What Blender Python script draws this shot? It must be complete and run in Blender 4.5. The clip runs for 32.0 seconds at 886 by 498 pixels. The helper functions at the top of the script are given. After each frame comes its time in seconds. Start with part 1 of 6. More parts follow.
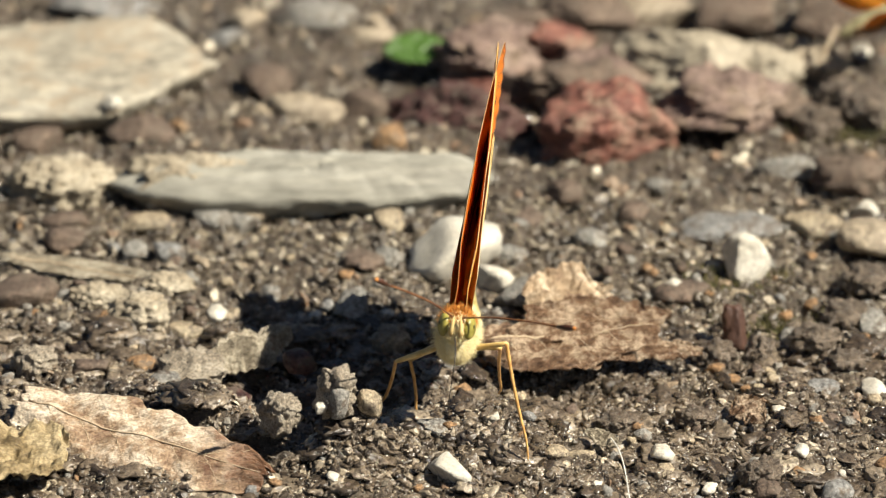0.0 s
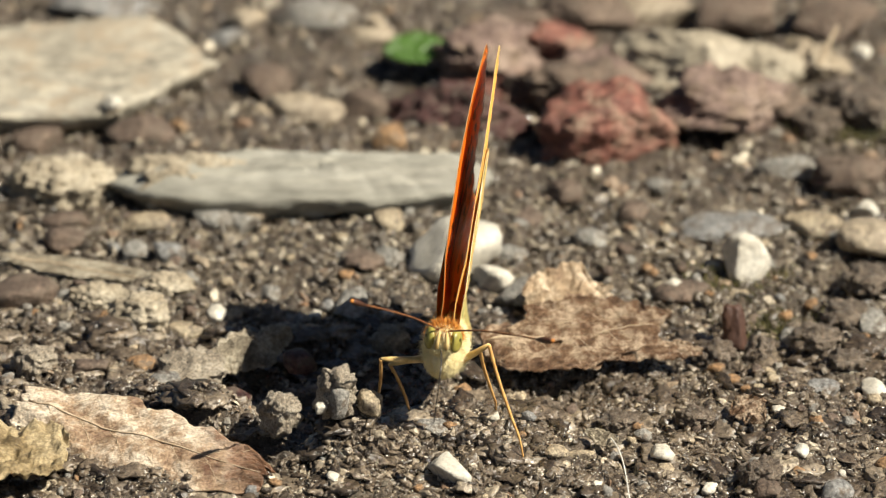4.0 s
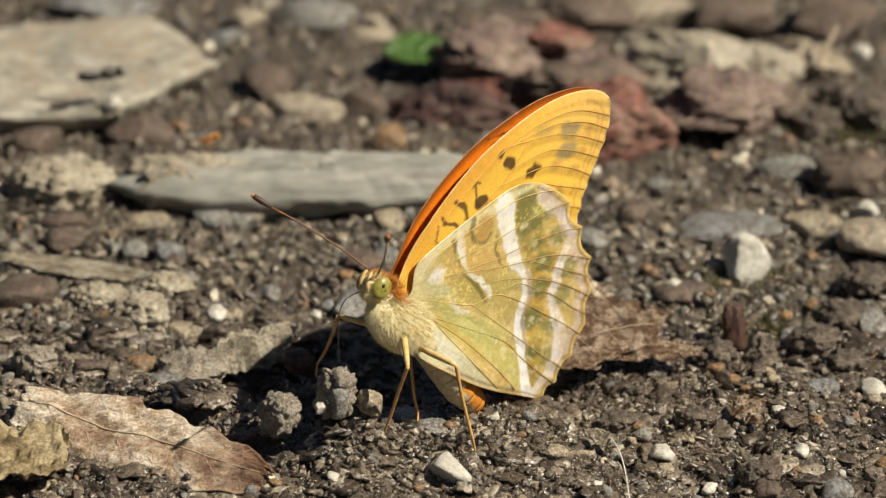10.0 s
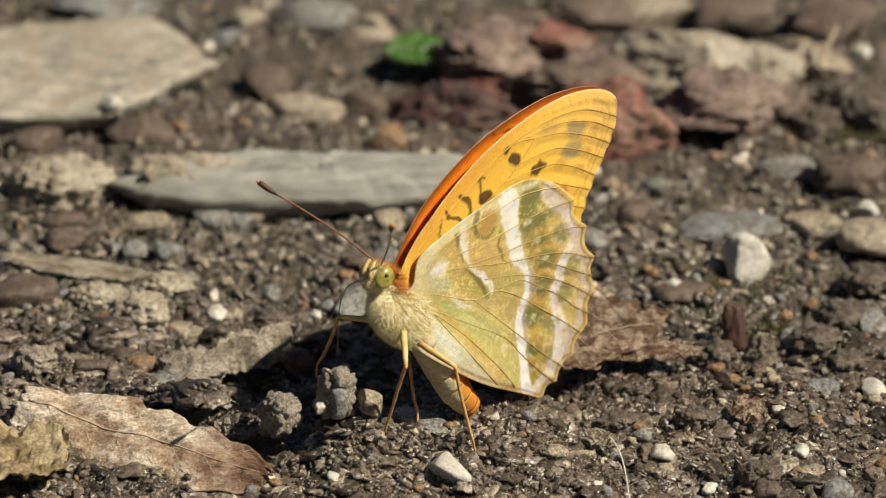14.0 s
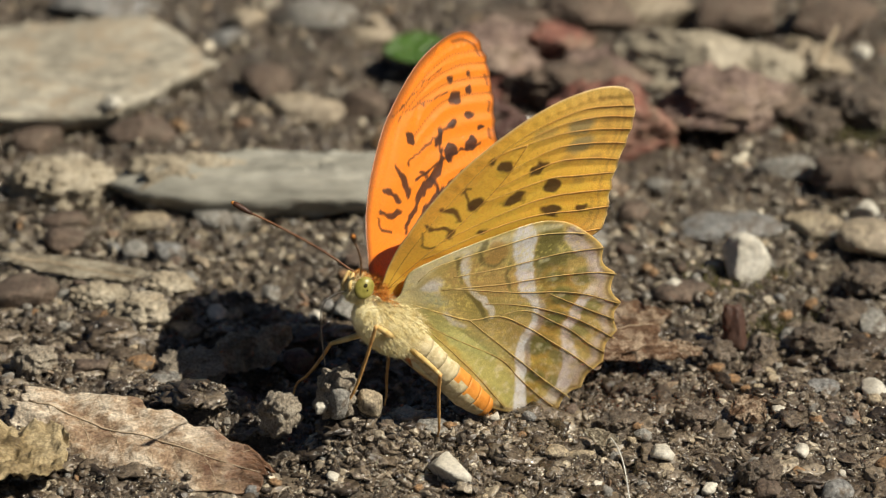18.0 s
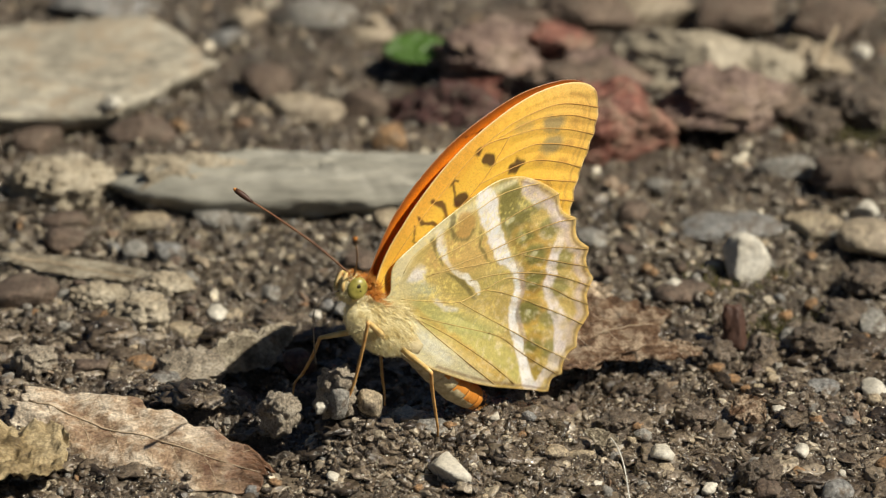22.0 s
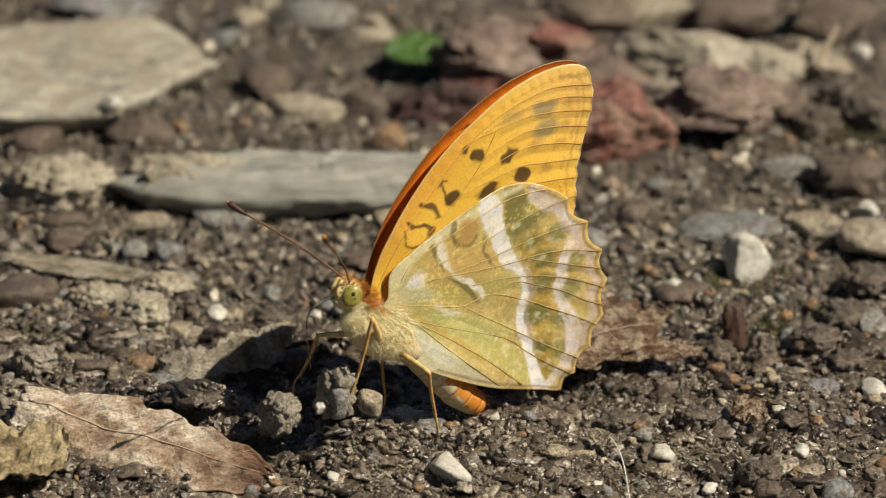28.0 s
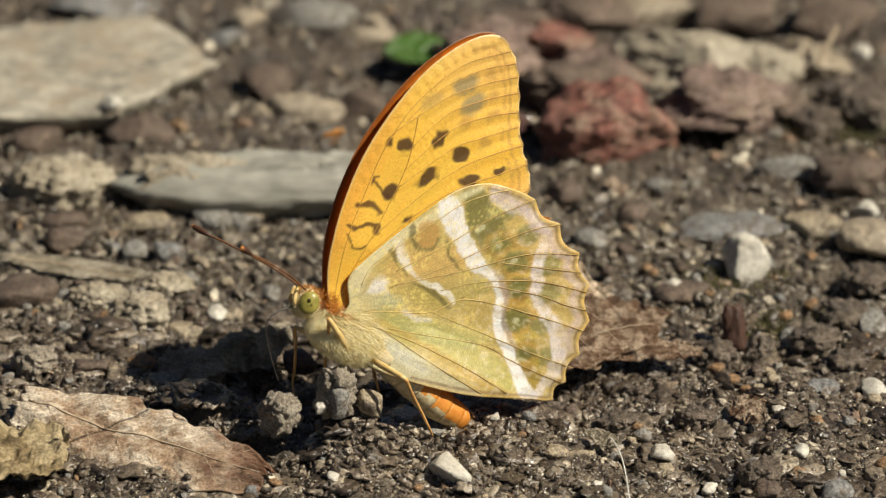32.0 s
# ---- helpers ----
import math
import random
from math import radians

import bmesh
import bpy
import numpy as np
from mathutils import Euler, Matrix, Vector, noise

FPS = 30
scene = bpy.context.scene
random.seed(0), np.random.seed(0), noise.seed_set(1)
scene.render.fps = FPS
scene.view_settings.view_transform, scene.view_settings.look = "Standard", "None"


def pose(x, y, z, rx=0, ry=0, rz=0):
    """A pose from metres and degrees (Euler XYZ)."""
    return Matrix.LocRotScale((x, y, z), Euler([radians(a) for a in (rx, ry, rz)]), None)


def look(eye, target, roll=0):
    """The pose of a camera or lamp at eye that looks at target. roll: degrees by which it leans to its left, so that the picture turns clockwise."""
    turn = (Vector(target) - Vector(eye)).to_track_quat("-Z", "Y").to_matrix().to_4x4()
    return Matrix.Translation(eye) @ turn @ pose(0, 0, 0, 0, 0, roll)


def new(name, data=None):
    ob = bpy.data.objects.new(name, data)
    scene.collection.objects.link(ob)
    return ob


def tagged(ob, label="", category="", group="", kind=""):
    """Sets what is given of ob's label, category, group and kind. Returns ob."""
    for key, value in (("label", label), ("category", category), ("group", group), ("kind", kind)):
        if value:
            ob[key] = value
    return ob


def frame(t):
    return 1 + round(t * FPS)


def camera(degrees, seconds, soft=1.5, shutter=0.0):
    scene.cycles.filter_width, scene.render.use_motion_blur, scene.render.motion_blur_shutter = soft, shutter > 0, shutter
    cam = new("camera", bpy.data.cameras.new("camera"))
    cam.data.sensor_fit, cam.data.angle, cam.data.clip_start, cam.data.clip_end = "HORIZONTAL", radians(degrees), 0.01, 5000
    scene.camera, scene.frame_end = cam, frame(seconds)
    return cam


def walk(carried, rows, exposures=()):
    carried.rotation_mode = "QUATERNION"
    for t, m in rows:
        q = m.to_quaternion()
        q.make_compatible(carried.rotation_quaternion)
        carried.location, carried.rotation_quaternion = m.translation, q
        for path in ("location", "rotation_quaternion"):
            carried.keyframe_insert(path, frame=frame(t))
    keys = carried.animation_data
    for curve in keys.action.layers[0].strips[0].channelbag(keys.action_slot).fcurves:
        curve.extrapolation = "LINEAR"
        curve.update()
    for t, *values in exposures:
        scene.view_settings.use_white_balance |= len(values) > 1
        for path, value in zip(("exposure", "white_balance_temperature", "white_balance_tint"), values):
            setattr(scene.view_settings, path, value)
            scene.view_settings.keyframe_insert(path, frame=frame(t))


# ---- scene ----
cam = camera(2 * math.degrees(math.atan(784 / 15.2 / 700)), 32.0, soft=1.15)
MM = 0.001
EYE = (0.0042105, -0.6256263, 0.3146782)
AIM = (0.0042105, 0.0087860, 0.0188414)
cam.data.dof.use_dof = True
cam.data.dof.focus_distance = 0.695
cam.data.dof.aperture_fstop = 27.0
walk(cam, [(0.0, look(EYE, AIM)), (32.0, look(EYE, AIM))], [(0.0, 0.92), (3.5, 0.86), (5.5, 0.55), (7.0, 0.42), (9.0, 0.35), (20.0, 0.29), (25.0, 0.24), (28.0, 0.22), (32.0, 0.3)])

# ---- light: a clear low-afternoon sun from the side, deep shade from a weak sky ----
SUN = Vector((0.79, -0.31, 1.0)).normalized()
world = bpy.data.worlds.new("sky")
scene.world = world
world.use_nodes = True
wn = world.node_tree
sky = wn.nodes.new("ShaderNodeTexSky")
sky.sky_type, sky.sun_disc = "NISHITA", False
sky.sun_elevation, sky.sun_rotation = math.asin(SUN.z), math.atan2(SUN.x, SUN.y)
wn.links.new(sky.outputs[0], wn.nodes["Background"].inputs[0])
wn.nodes["Background"].inputs[1].default_value = 0.024
sun = new("sun", bpy.data.lights.new("sun", "SUN"))
sun.data.energy, sun.data.angle, sun.data.color = 5.0, radians(0.53), (1.0, 0.932, 0.785)
sun.matrix_world = look(SUN, (0, 0, 0))


# ---- materials ----
def material(name):
    m = bpy.data.materials.new(name)
    m.use_nodes = True
    nt = m.node_tree
    return m, nt, nt.nodes["Principled BSDF"]


def ramp(nt, fac, stops):
    r = nt.nodes.new("ShaderNodeValToRGB")
    while len(r.color_ramp.elements) < len(stops):
        r.color_ramp.elements.new(0.5)
    for e, (p, c) in zip(r.color_ramp.elements, stops):
        e.position, e.color = p, (*c, 1)
    nt.links.new(fac, r.inputs[0])
    return r.outputs[0]


def noise_tex(nt, scale, detail=4.0, rough=0.6, space="Object", squash=(1, 1, 1)):
    tc = nt.nodes.new("ShaderNodeTexCoord")
    mp = nt.nodes.new("ShaderNodeMapping")
    mp.inputs["Scale"].default_value = [scale * s for s in squash]
    nt.links.new(tc.outputs[space], mp.inputs[0])
    n = nt.nodes.new("ShaderNodeTexNoise")
    n.inputs["Scale"].default_value, n.inputs["Detail"].default_value, n.inputs["Roughness"].default_value = 1.0, detail, rough
    nt.links.new(mp.outputs[0], n.inputs[0])
    return n.outputs[0]


def mixed(nt, fac, a, b, mode="MIX"):
    n = nt.nodes.new("ShaderNodeMix")
    n.data_type, n.blend_type = "RGBA", mode
    for s, v in ((n.inputs[0], fac), (n.inputs[6], a), (n.inputs[7], b)):
        if isinstance(v, (int, float)):
            s.default_value = v
        elif isinstance(v, tuple):
            s.default_value = (*v, 1)
        else:
            nt.links.new(v, s)
    return n.outputs[2]


def bump(nt, bsdf, height, dist, strength=0.6):
    b = nt.nodes.new("ShaderNodeBump")
    b.inputs["Distance"].default_value, b.inputs["Strength"].default_value = dist, strength
    nt.links.new(height, b.inputs["Height"])
    nt.links.new(b.outputs[0], bsdf.inputs["Normal"])


def rock_mat(name, dark, mid, light, scale=500.0, rough=0.75, squash=(1, 1, 1), spec=0.4, dust=(0.13, 0.10, 0.075), grainy=0.85, relief=0.45):
    """Mottled mineral: large stains, fine grain, pitted relief."""
    m, nt, b = material(name)
    big = noise_tex(nt, scale * 0.45, 5, 0.65, squash=squash)
    fine = noise_tex(nt, scale * 4, 5, 0.7, squash=squash)
    col = ramp(nt, big, [(0.3, dark), (0.5, mid), (0.72, light)])
    grain = ramp(nt, fine, [(0.36, (0.28, 0.26, 0.25)), (0.52, (1, 1, 1)), (0.68, (1.7, 1.64, 1.55))])
    whole = mixed(nt, grainy, col, grain, "MULTIPLY")
    if dust:
        crust = ramp(nt, noise_tex(nt, scale * 1.3, 6, 0.75), [(0.5, (0, 0, 0)), (0.62, (1, 1, 1))])
        whole = mixed(nt, crust, whole, dust)
    nt.links.new(whole, b.inputs["Base Color"])
    b.inputs["Roughness"].default_value = rough
    b.inputs["Specular IOR Level"].default_value = spec
    bump(nt, b, fine, relief * MM, 1.0)
    return m


def grain_mat(name, stops, rough=0.6, scale=1500.0, spec=0.5):
    """Loose grains: each one takes its own tone."""
    m, nt, b = material(name)
    g = nt.nodes.new("ShaderNodeNewGeometry")
    col = ramp(nt, g.outputs["Random Per Island"], stops)
    fine = noise_tex(nt, scale, 4, 0.7)
    grain = ramp(nt, fine, [(0.36, (0.32, 0.3, 0.28)), (0.52, (1, 1, 1)), (0.68, (1.7, 1.66, 1.58))])
    nt.links.new(mixed(nt, 0.9, col, grain, "MULTIPLY"), b.inputs["Base Color"])
    damp = ramp(nt, noise_tex(nt, 140, 3, 0.6), [(0.38, (rough * 0.45,) * 3), (0.62, (min(rough * 1.3, 1),) * 3)])
    nt.links.new(damp, b.inputs["Roughness"])
    b.inputs["Specular IOR Level"].default_value = spec
    bump(nt, b, fine, 0.22 * MM, 1.0)
    return m


def plain_mat(name, a, c, scale=900.0, rough=0.6, spec=0.4, squash=(1, 1, 1), relief=0.1, passing=0.0):
    """Two tones of one substance with fine relief; `passing` lets some light pass."""
    m, nt, b = material(name)
    n = noise_tex(nt, scale, 5, 0.65, squash=squash)
    col = ramp(nt, n, [(0.32, a), (0.68, c)])
    nt.links.new(col, b.inputs["Base Color"])
    b.inputs["Roughness"].default_value, b.inputs["Specular IOR Level"].default_value = rough, spec
    bump(nt, b, n, relief * MM, 0.7)
    if passing:
        tr = nt.nodes.new("ShaderNodeBsdfTranslucent")
        nt.links.new(col, tr.inputs[0])
        mix = nt.nodes.new("ShaderNodeMixShader")
        mix.inputs[0].default_value = passing
        nt.links.new(b.outputs[0], mix.inputs[1])
        nt.links.new(tr.outputs[0], mix.inputs[2])
        nt.links.new(mix.outputs[0], nt.nodes["Material Output"].inputs[0])
    return m


def wing_mat(name, rough, spec, passing):
    """Scaled wing: its own pattern of colours, dusty grain, some light shining through."""
    m, nt, b = material(name)
    at = nt.nodes.new("ShaderNodeAttribute")
    at.attribute_name = "scales"
    dust = noise_tex(nt, 5000, 3, 0.7)
    tone = ramp(nt, dust, [(0.3, (0.68, 0.67, 0.64)), (0.7, (1.0, 1.0, 1.0))])
    col = mixed(nt, 1.0, at.outputs["Color"], tone, "MULTIPLY")
    nt.links.new(col, b.inputs["Base Color"])
    b.inputs["Roughness"].default_value, b.inputs["Specular IOR Level"].default_value = rough, spec
    bump(nt, b, dust, 0.1 * MM, 0.7)
    tr = nt.nodes.new("ShaderNodeBsdfTranslucent")
    thin = nt.nodes.new("ShaderNodeGamma")
    thin.inputs[1].default_value = 0.75
    nt.links.new(col, thin.inputs[0])
    faint = mixed(nt, 1.0, thin.outputs[0], (passing, passing, passing), "MULTIPLY")
    nt.links.new(faint, tr.inputs[0])
    both = nt.nodes.new("ShaderNodeAddShader")
    nt.links.new(b.outputs[0], both.inputs[0])
    nt.links.new(tr.outputs[0], both.inputs[1])
    nt.links.new(both.outputs[0], nt.nodes["Material Output"].inputs[0])
    return m


SOIL = rock_mat("dark_soil", (0.036, 0.027, 0.019), (0.100, 0.077, 0.056), (0.235, 0.190, 0.141), 700, 0.3, spec=0.6, dust=None)
CRUMB = grain_mat("soil_crumbs", [(0.0, (0.040, 0.031, 0.022)), (0.35, (0.085, 0.067, 0.048)), (0.65, (0.136, 0.111, 0.080)), (0.85, (0.198, 0.165, 0.120)), (1.0, (0.295, 0.250, 0.180))], 0.42, 1500, 0.75)
MOIST = grain_mat("moist_soil", [(0.0, (0.036, 0.026, 0.018)), (0.3, (0.080, 0.060, 0.042)), (0.6, (0.138, 0.107, 0.076)), (0.88, (0.205, 0.165, 0.121)), (1.0, (0.320, 0.270, 0.198))], 0.26, 1500, 0.9)
CLODMAT = rock_mat("grey_earth", (0.15, 0.12, 0.09), (0.34, 0.29, 0.225), (0.56, 0.50, 0.41), 900, 0.45, dust=None)
EARTH = rock_mat("brown_earth", (0.048, 0.036, 0.026), (0.133, 0.103, 0.076), (0.290, 0.230, 0.176), 900, 0.3, spec=0.7, dust=None)
CLAYMAT = rock_mat("pale_clay", (0.24, 0.19, 0.13), (0.38, 0.325, 0.24), (0.52, 0.46, 0.36), 420, 0.85, dust=None, grainy=0.6)
GRIT = grain_mat("mixed_grit", [(0.0, (0.06, 0.05, 0.042)), (0.25, (0.15, 0.12, 0.09)), (0.45, (0.19, 0.175, 0.15)), (0.62, (0.28, 0.225, 0.155)), (0.74, (0.19, 0.115, 0.07)), (0.86, (0.38, 0.32, 0.235)), (1.0, (0.66, 0.6, 0.48))])
# pale glossy grains whose colour imitates highlights on wet soil
SPARK = grain_mat("pale_sparkle", [(0.0, (0.45, 0.42, 0.36)), (1.0, (0.8, 0.77, 0.7))], 0.12, 2500, 0.9)
ROCKS = {
    "white": rock_mat("white_pebble", (0.414, 0.378, 0.306), (0.522, 0.486, 0.414), (0.612, 0.581, 0.513), 450, 0.6, dust=None, grainy=0.35, relief=0.2),
    "tan": rock_mat("tan_pebble", (0.26, 0.20, 0.13), (0.40, 0.33, 0.23), (0.52, 0.45, 0.33), 400, 0.75),
    "ochre": rock_mat("ochre_pebble", (0.2, 0.11, 0.05), (0.30, 0.18, 0.09), (0.42, 0.29, 0.17), 400, 0.75),
    "grey": rock_mat("grey_pebble", (0.163, 0.156, 0.144), (0.275, 0.263, 0.237), (0.425, 0.413, 0.375), 450, 0.65),
    "blue": rock_mat("bluish_pebble", (0.149, 0.146, 0.142), (0.243, 0.240, 0.232), (0.378, 0.371, 0.354), 400, 0.6),
    "brown": rock_mat("brown_pebble", (0.07, 0.05, 0.04), (0.14, 0.10, 0.075), (0.23, 0.17, 0.13), 450, 0.7),
    "maroon": rock_mat("maroon_pebble", (0.035, 0.014, 0.014), (0.08, 0.032, 0.028), (0.17, 0.10, 0.085), 450, 0.5),
    "red": rock_mat("red_sandstone", (0.085, 0.033, 0.026), (0.20, 0.078, 0.057), (0.34, 0.21, 0.155), 260, 0.6, dust=(0.22, 0.15, 0.105)),
    "mauve": rock_mat("mauve_rock", (0.12, 0.08, 0.068), (0.21, 0.145, 0.12), (0.36, 0.28, 0.225), 300, 0.7, dust=(0.22, 0.16, 0.115)),
    "beige": rock_mat("beige_rock", (0.203, 0.156, 0.106), (0.339, 0.280, 0.203), (0.457, 0.389, 0.305), 260, 0.8, dust=(0.280, 0.228, 0.169), grainy=0.6),
    "pale": rock_mat("pale_limestone", (0.25, 0.21, 0.155), (0.325, 0.28, 0.21), (0.385, 0.34, 0.27), 220, 0.8, dust=None, grainy=0.4),
    "slab": rock_mat("pale_slab", (0.22, 0.195, 0.15), (0.315, 0.285, 0.225), (0.39, 0.36, 0.295), 160, 0.8, (0.6, 1.0, 1.2), dust=(0.3, 0.24, 0.17), grainy=0.6),
    "slate": rock_mat("layered_slate", (0.175, 0.165, 0.137), (0.28, 0.268, 0.226), (0.41, 0.40, 0.355), 150, 0.6, (0.22, 1.0, 2.6), dust=None, grainy=0.3, relief=0.25),
    "clod": rock_mat("earth_clod", (0.10, 0.085, 0.07), (0.24, 0.215, 0.18), (0.42, 0.39, 0.34), 800, 0.6),
}
def leaf_mat(name, dark, mid, light, scale, passing=0.12, rough=0.6, rot=None):
    """Dry leaf: blotches, rot stains, fine fibres and wrinkles."""
    m, nt, b = material(name)
    big = noise_tex(nt, scale, 6, 0.7)
    fibre = noise_tex(nt, scale * 5, 4, 0.6, squash=(0.35, 1.6, 1))
    fine = noise_tex(nt, scale * 14, 4, 0.7)
    col = ramp(nt, big, [(0.34, dark), (0.47, mid), (0.6, light), (0.75, mid)])
    col = mixed(nt, 0.75, col, ramp(nt, fibre, [(0.3, (0.55, 0.5, 0.45)), (0.6, (1.05, 1.03, 1.0))]), "MULTIPLY")
    col = mixed(nt, 0.6, col, ramp(nt, fine, [(0.36, (0.38, 0.35, 0.32)), (0.52, (1, 1, 1)), (0.66, (1.45, 1.45, 1.45))]), "MULTIPLY")
    if rot:
        tc = nt.nodes.new("ShaderNodeTexCoord")
        sep = nt.nodes.new("ShaderNodeSeparateXYZ")
        nt.links.new(tc.outputs["Object"], sep.inputs[0])
        mr = nt.nodes.new("ShaderNodeMapRange")
        mr.inputs[1].default_value, mr.inputs[2].default_value = rot[0] * MM, rot[1] * MM
        mr.inputs[3].default_value, mr.inputs[4].default_value = -0.25, 0.45
        nt.links.new(sep.outputs[0], mr.inputs[0])
        add = nt.nodes.new("ShaderNodeMath")
        nt.links.new(mr.outputs[0], add.inputs[0])
        nt.links.new(big, add.inputs[1])
        brown = ramp(nt, add.outputs[0], [(0.5, (0, 0, 0)), (0.66, (1, 1, 1))])
        col = mixed(nt, brown, col, mixed(nt, 1.0, col, (0.36, 0.25, 0.2), "MULTIPLY"))
    nt.links.new(col, b.inputs["Base Color"])
    b.inputs["Roughness"].default_value, b.inputs["Specular IOR Level"].default_value = rough, 0.45
    both = mixed(nt, 0.4, fibre, fine)
    bump(nt, b, both, 0.6 * MM, 1.0)
    tr = nt.nodes.new("ShaderNodeBsdfTranslucent")
    nt.links.new(col, tr.inputs[0])
    mix = nt.nodes.new("ShaderNodeMixShader")
    mix.inputs[0].default_value = passing
    nt.links.new(b.outputs[0], mix.inputs[1])
    nt.links.new(tr.outputs[0], mix.inputs[2])
    nt.links.new(mix.outputs[0], nt.nodes["Material Output"].inputs[0])
    return m


LEAF_TAN = leaf_mat("dry_leaf_tan", (0.17, 0.10, 0.06), (0.43, 0.32, 0.21), (0.7, 0.58, 0.44), 230)
# rot stains are its own; the light tone also paints a whitish sheen
LEAF_ROT = leaf_mat("dry_leaf_rotting", (0.17, 0.085, 0.05), (0.45, 0.32, 0.21), (0.86, 0.76, 0.62), 210, rot=(-30, -9), rough=0.3)
# the light tone puts pale glints into the brown leaf's colour
LEAF_BROWN = leaf_mat("dry_leaf_brown", (0.070, 0.038, 0.023), (0.195, 0.118, 0.072), (0.52, 0.41, 0.30), 420, rough=0.25)
LEAF_GREY = leaf_mat("weathered_leaf_grey", (0.14, 0.115, 0.08), (0.34, 0.295, 0.22), (0.54, 0.49, 0.39), 330)
LEAF_OLIVE = leaf_mat("dry_leaf_olive", (0.16, 0.115, 0.055), (0.36, 0.275, 0.145), (0.54, 0.44, 0.27), 240, rough=0.4)
LEAF_GREEN = plain_mat("fresh_leaf", (0.05, 0.11, 0.018), (0.085, 0.17, 0.03), 250, 0.45, 0.5, (1, 1, 1), 0.2, 0.25)
RIB = plain_mat("leaf_rib", (0.34, 0.25, 0.16), (0.6, 0.49, 0.35), 900, 0.6)
BARK = plain_mat("reddish_bark", (0.037, 0.017, 0.012), (0.092, 0.046, 0.031), 700, 0.6, 0.4, (1, 1, 0.4), 0.3)
MOSS = grain_mat("moss", [(0.0, (0.045, 0.045, 0.012)), (0.5, (0.085, 0.08, 0.024)), (1.0, (0.15, 0.13, 0.04))], 0.8)
FIBRE = plain_mat("pale_fibre", (0.5, 0.48, 0.44), (0.7, 0.68, 0.62), 900, 0.4)
WING = wing_mat("fritillary_wing", 0.32, 0.8, 0.28)
VEIN = plain_mat("wing_vein", (0.408, 0.204, 0.043), (0.714, 0.408, 0.102), 900, 0.5)
VEIN_PALE = plain_mat("wing_vein_pale", (0.38, 0.25, 0.07), (0.66, 0.49, 0.18), 900, 0.5)
VEIN_DARK = plain_mat("wing_vein_dark", (0.30, 0.185, 0.05), (0.54, 0.38, 0.125), 900, 0.5)
FUR = plain_mat("pale_fur", (0.86, 0.75, 0.40), (0.97, 0.91, 0.66), 1000, 0.8, 0.3, relief=0.05, passing=0.3)
FUR_ORANGE = plain_mat("tawny_fur", (0.62, 0.27, 0.05), (0.84, 0.44, 0.10), 1200, 0.8, 0.3, relief=0.05, passing=0.4)
SKIN = plain_mat("body_scales", (0.72, 0.64, 0.38), (0.88, 0.81, 0.56), 900, 0.7, relief=0.1)
BELLY = plain_mat("abdomen_cream", (0.42, 0.33, 0.17), (0.70, 0.60, 0.38), 1400, 0.6, relief=0.1)
BELLY_ORANGE = plain_mat("abdomen_orange", (0.50, 0.165, 0.015), (0.66, 0.27, 0.045), 700, 0.6, relief=0.1)
LEG_RED = plain_mat("leg_rust", (0.42, 0.19, 0.05), (0.7, 0.42, 0.15), 900, 0.45, relief=0.06)
LEG = plain_mat("leg_straw", (0.5, 0.31, 0.09), (0.76, 0.57, 0.26), 900, 0.45, relief=0.06)
FEELER = plain_mat("feeler_brown", (0.10, 0.035, 0.015), (0.22, 0.09, 0.03), 1500, 0.5)
CLUB = plain_mat("feeler_club", (0.025, 0.012, 0.008), (0.08, 0.03, 0.015), 1200, 0.5)
CLUB_TIP = plain_mat("feeler_tip", (0.5, 0.16, 0.02), (0.65, 0.28, 0.05), 1200, 0.5)
TONGUE = plain_mat("tongue_grey", (0.025, 0.020, 0.018), (0.065, 0.055, 0.045), 1200, 0.35)
EYE_MAT = plain_mat("compound_eye", (0.16, 0.14, 0.025), (0.42, 0.36, 0.085), 700, 0.35, 0.4, relief=0.02)
PUPIL = plain_mat("eye_spot", (0.01, 0.008, 0.004), (0.05, 0.04, 0.01), 900, 0.3)
FLY_SKIN = plain_mat("fly_skin", (0.012, 0.010, 0.008), (0.054, 0.045, 0.030), 900, 0.35)
FLY_WING = plain_mat("fly_wing", (0.35, 0.33, 0.3), (0.6, 0.57, 0.5), 500, 0.15, 0.8)
clear = FLY_WING.node_tree
veil = clear.nodes.new("ShaderNodeMixShader")
veil.inputs[0].default_value = 0.7
clear.links.new(clear.nodes["Principled BSDF"].outputs[0], veil.inputs[1])
clear.links.new(clear.nodes.new("ShaderNodeBsdfTransparent").outputs[0], veil.inputs[2])
clear.links.new(veil.outputs[0], clear.nodes["Material Output"].inputs[0])
AMBER = plain_mat("amber_skin", (0.5, 0.17, 0.03), (0.8, 0.4, 0.1), 900, 0.4)


# ---- mesh helpers ----
def mesh_of(name, verts, faces, mat, smooth=True):
    me = bpy.data.meshes.new(name)
    me.from_pydata(np.asarray(verts, float).tolist(), [], faces if isinstance(faces, list) else faces.tolist())
    me.materials.append(mat)
    if smooth:
        me.polygons.foreach_set("use_smooth", np.ones(len(me.polygons), bool))
    me.update()
    return me


def part(name, me, parent, label="", m=None):
    ob = new(name, me)
    ob.parent = parent
    if m is not None:
        ob.matrix_basis = m
    return tagged(ob, label)


def lattice(ix, iy, seed):
    h = np.sin(ix * 127.1 + iy * 311.7 + seed * 74.7) * 43758.5453
    return h - np.floor(h)


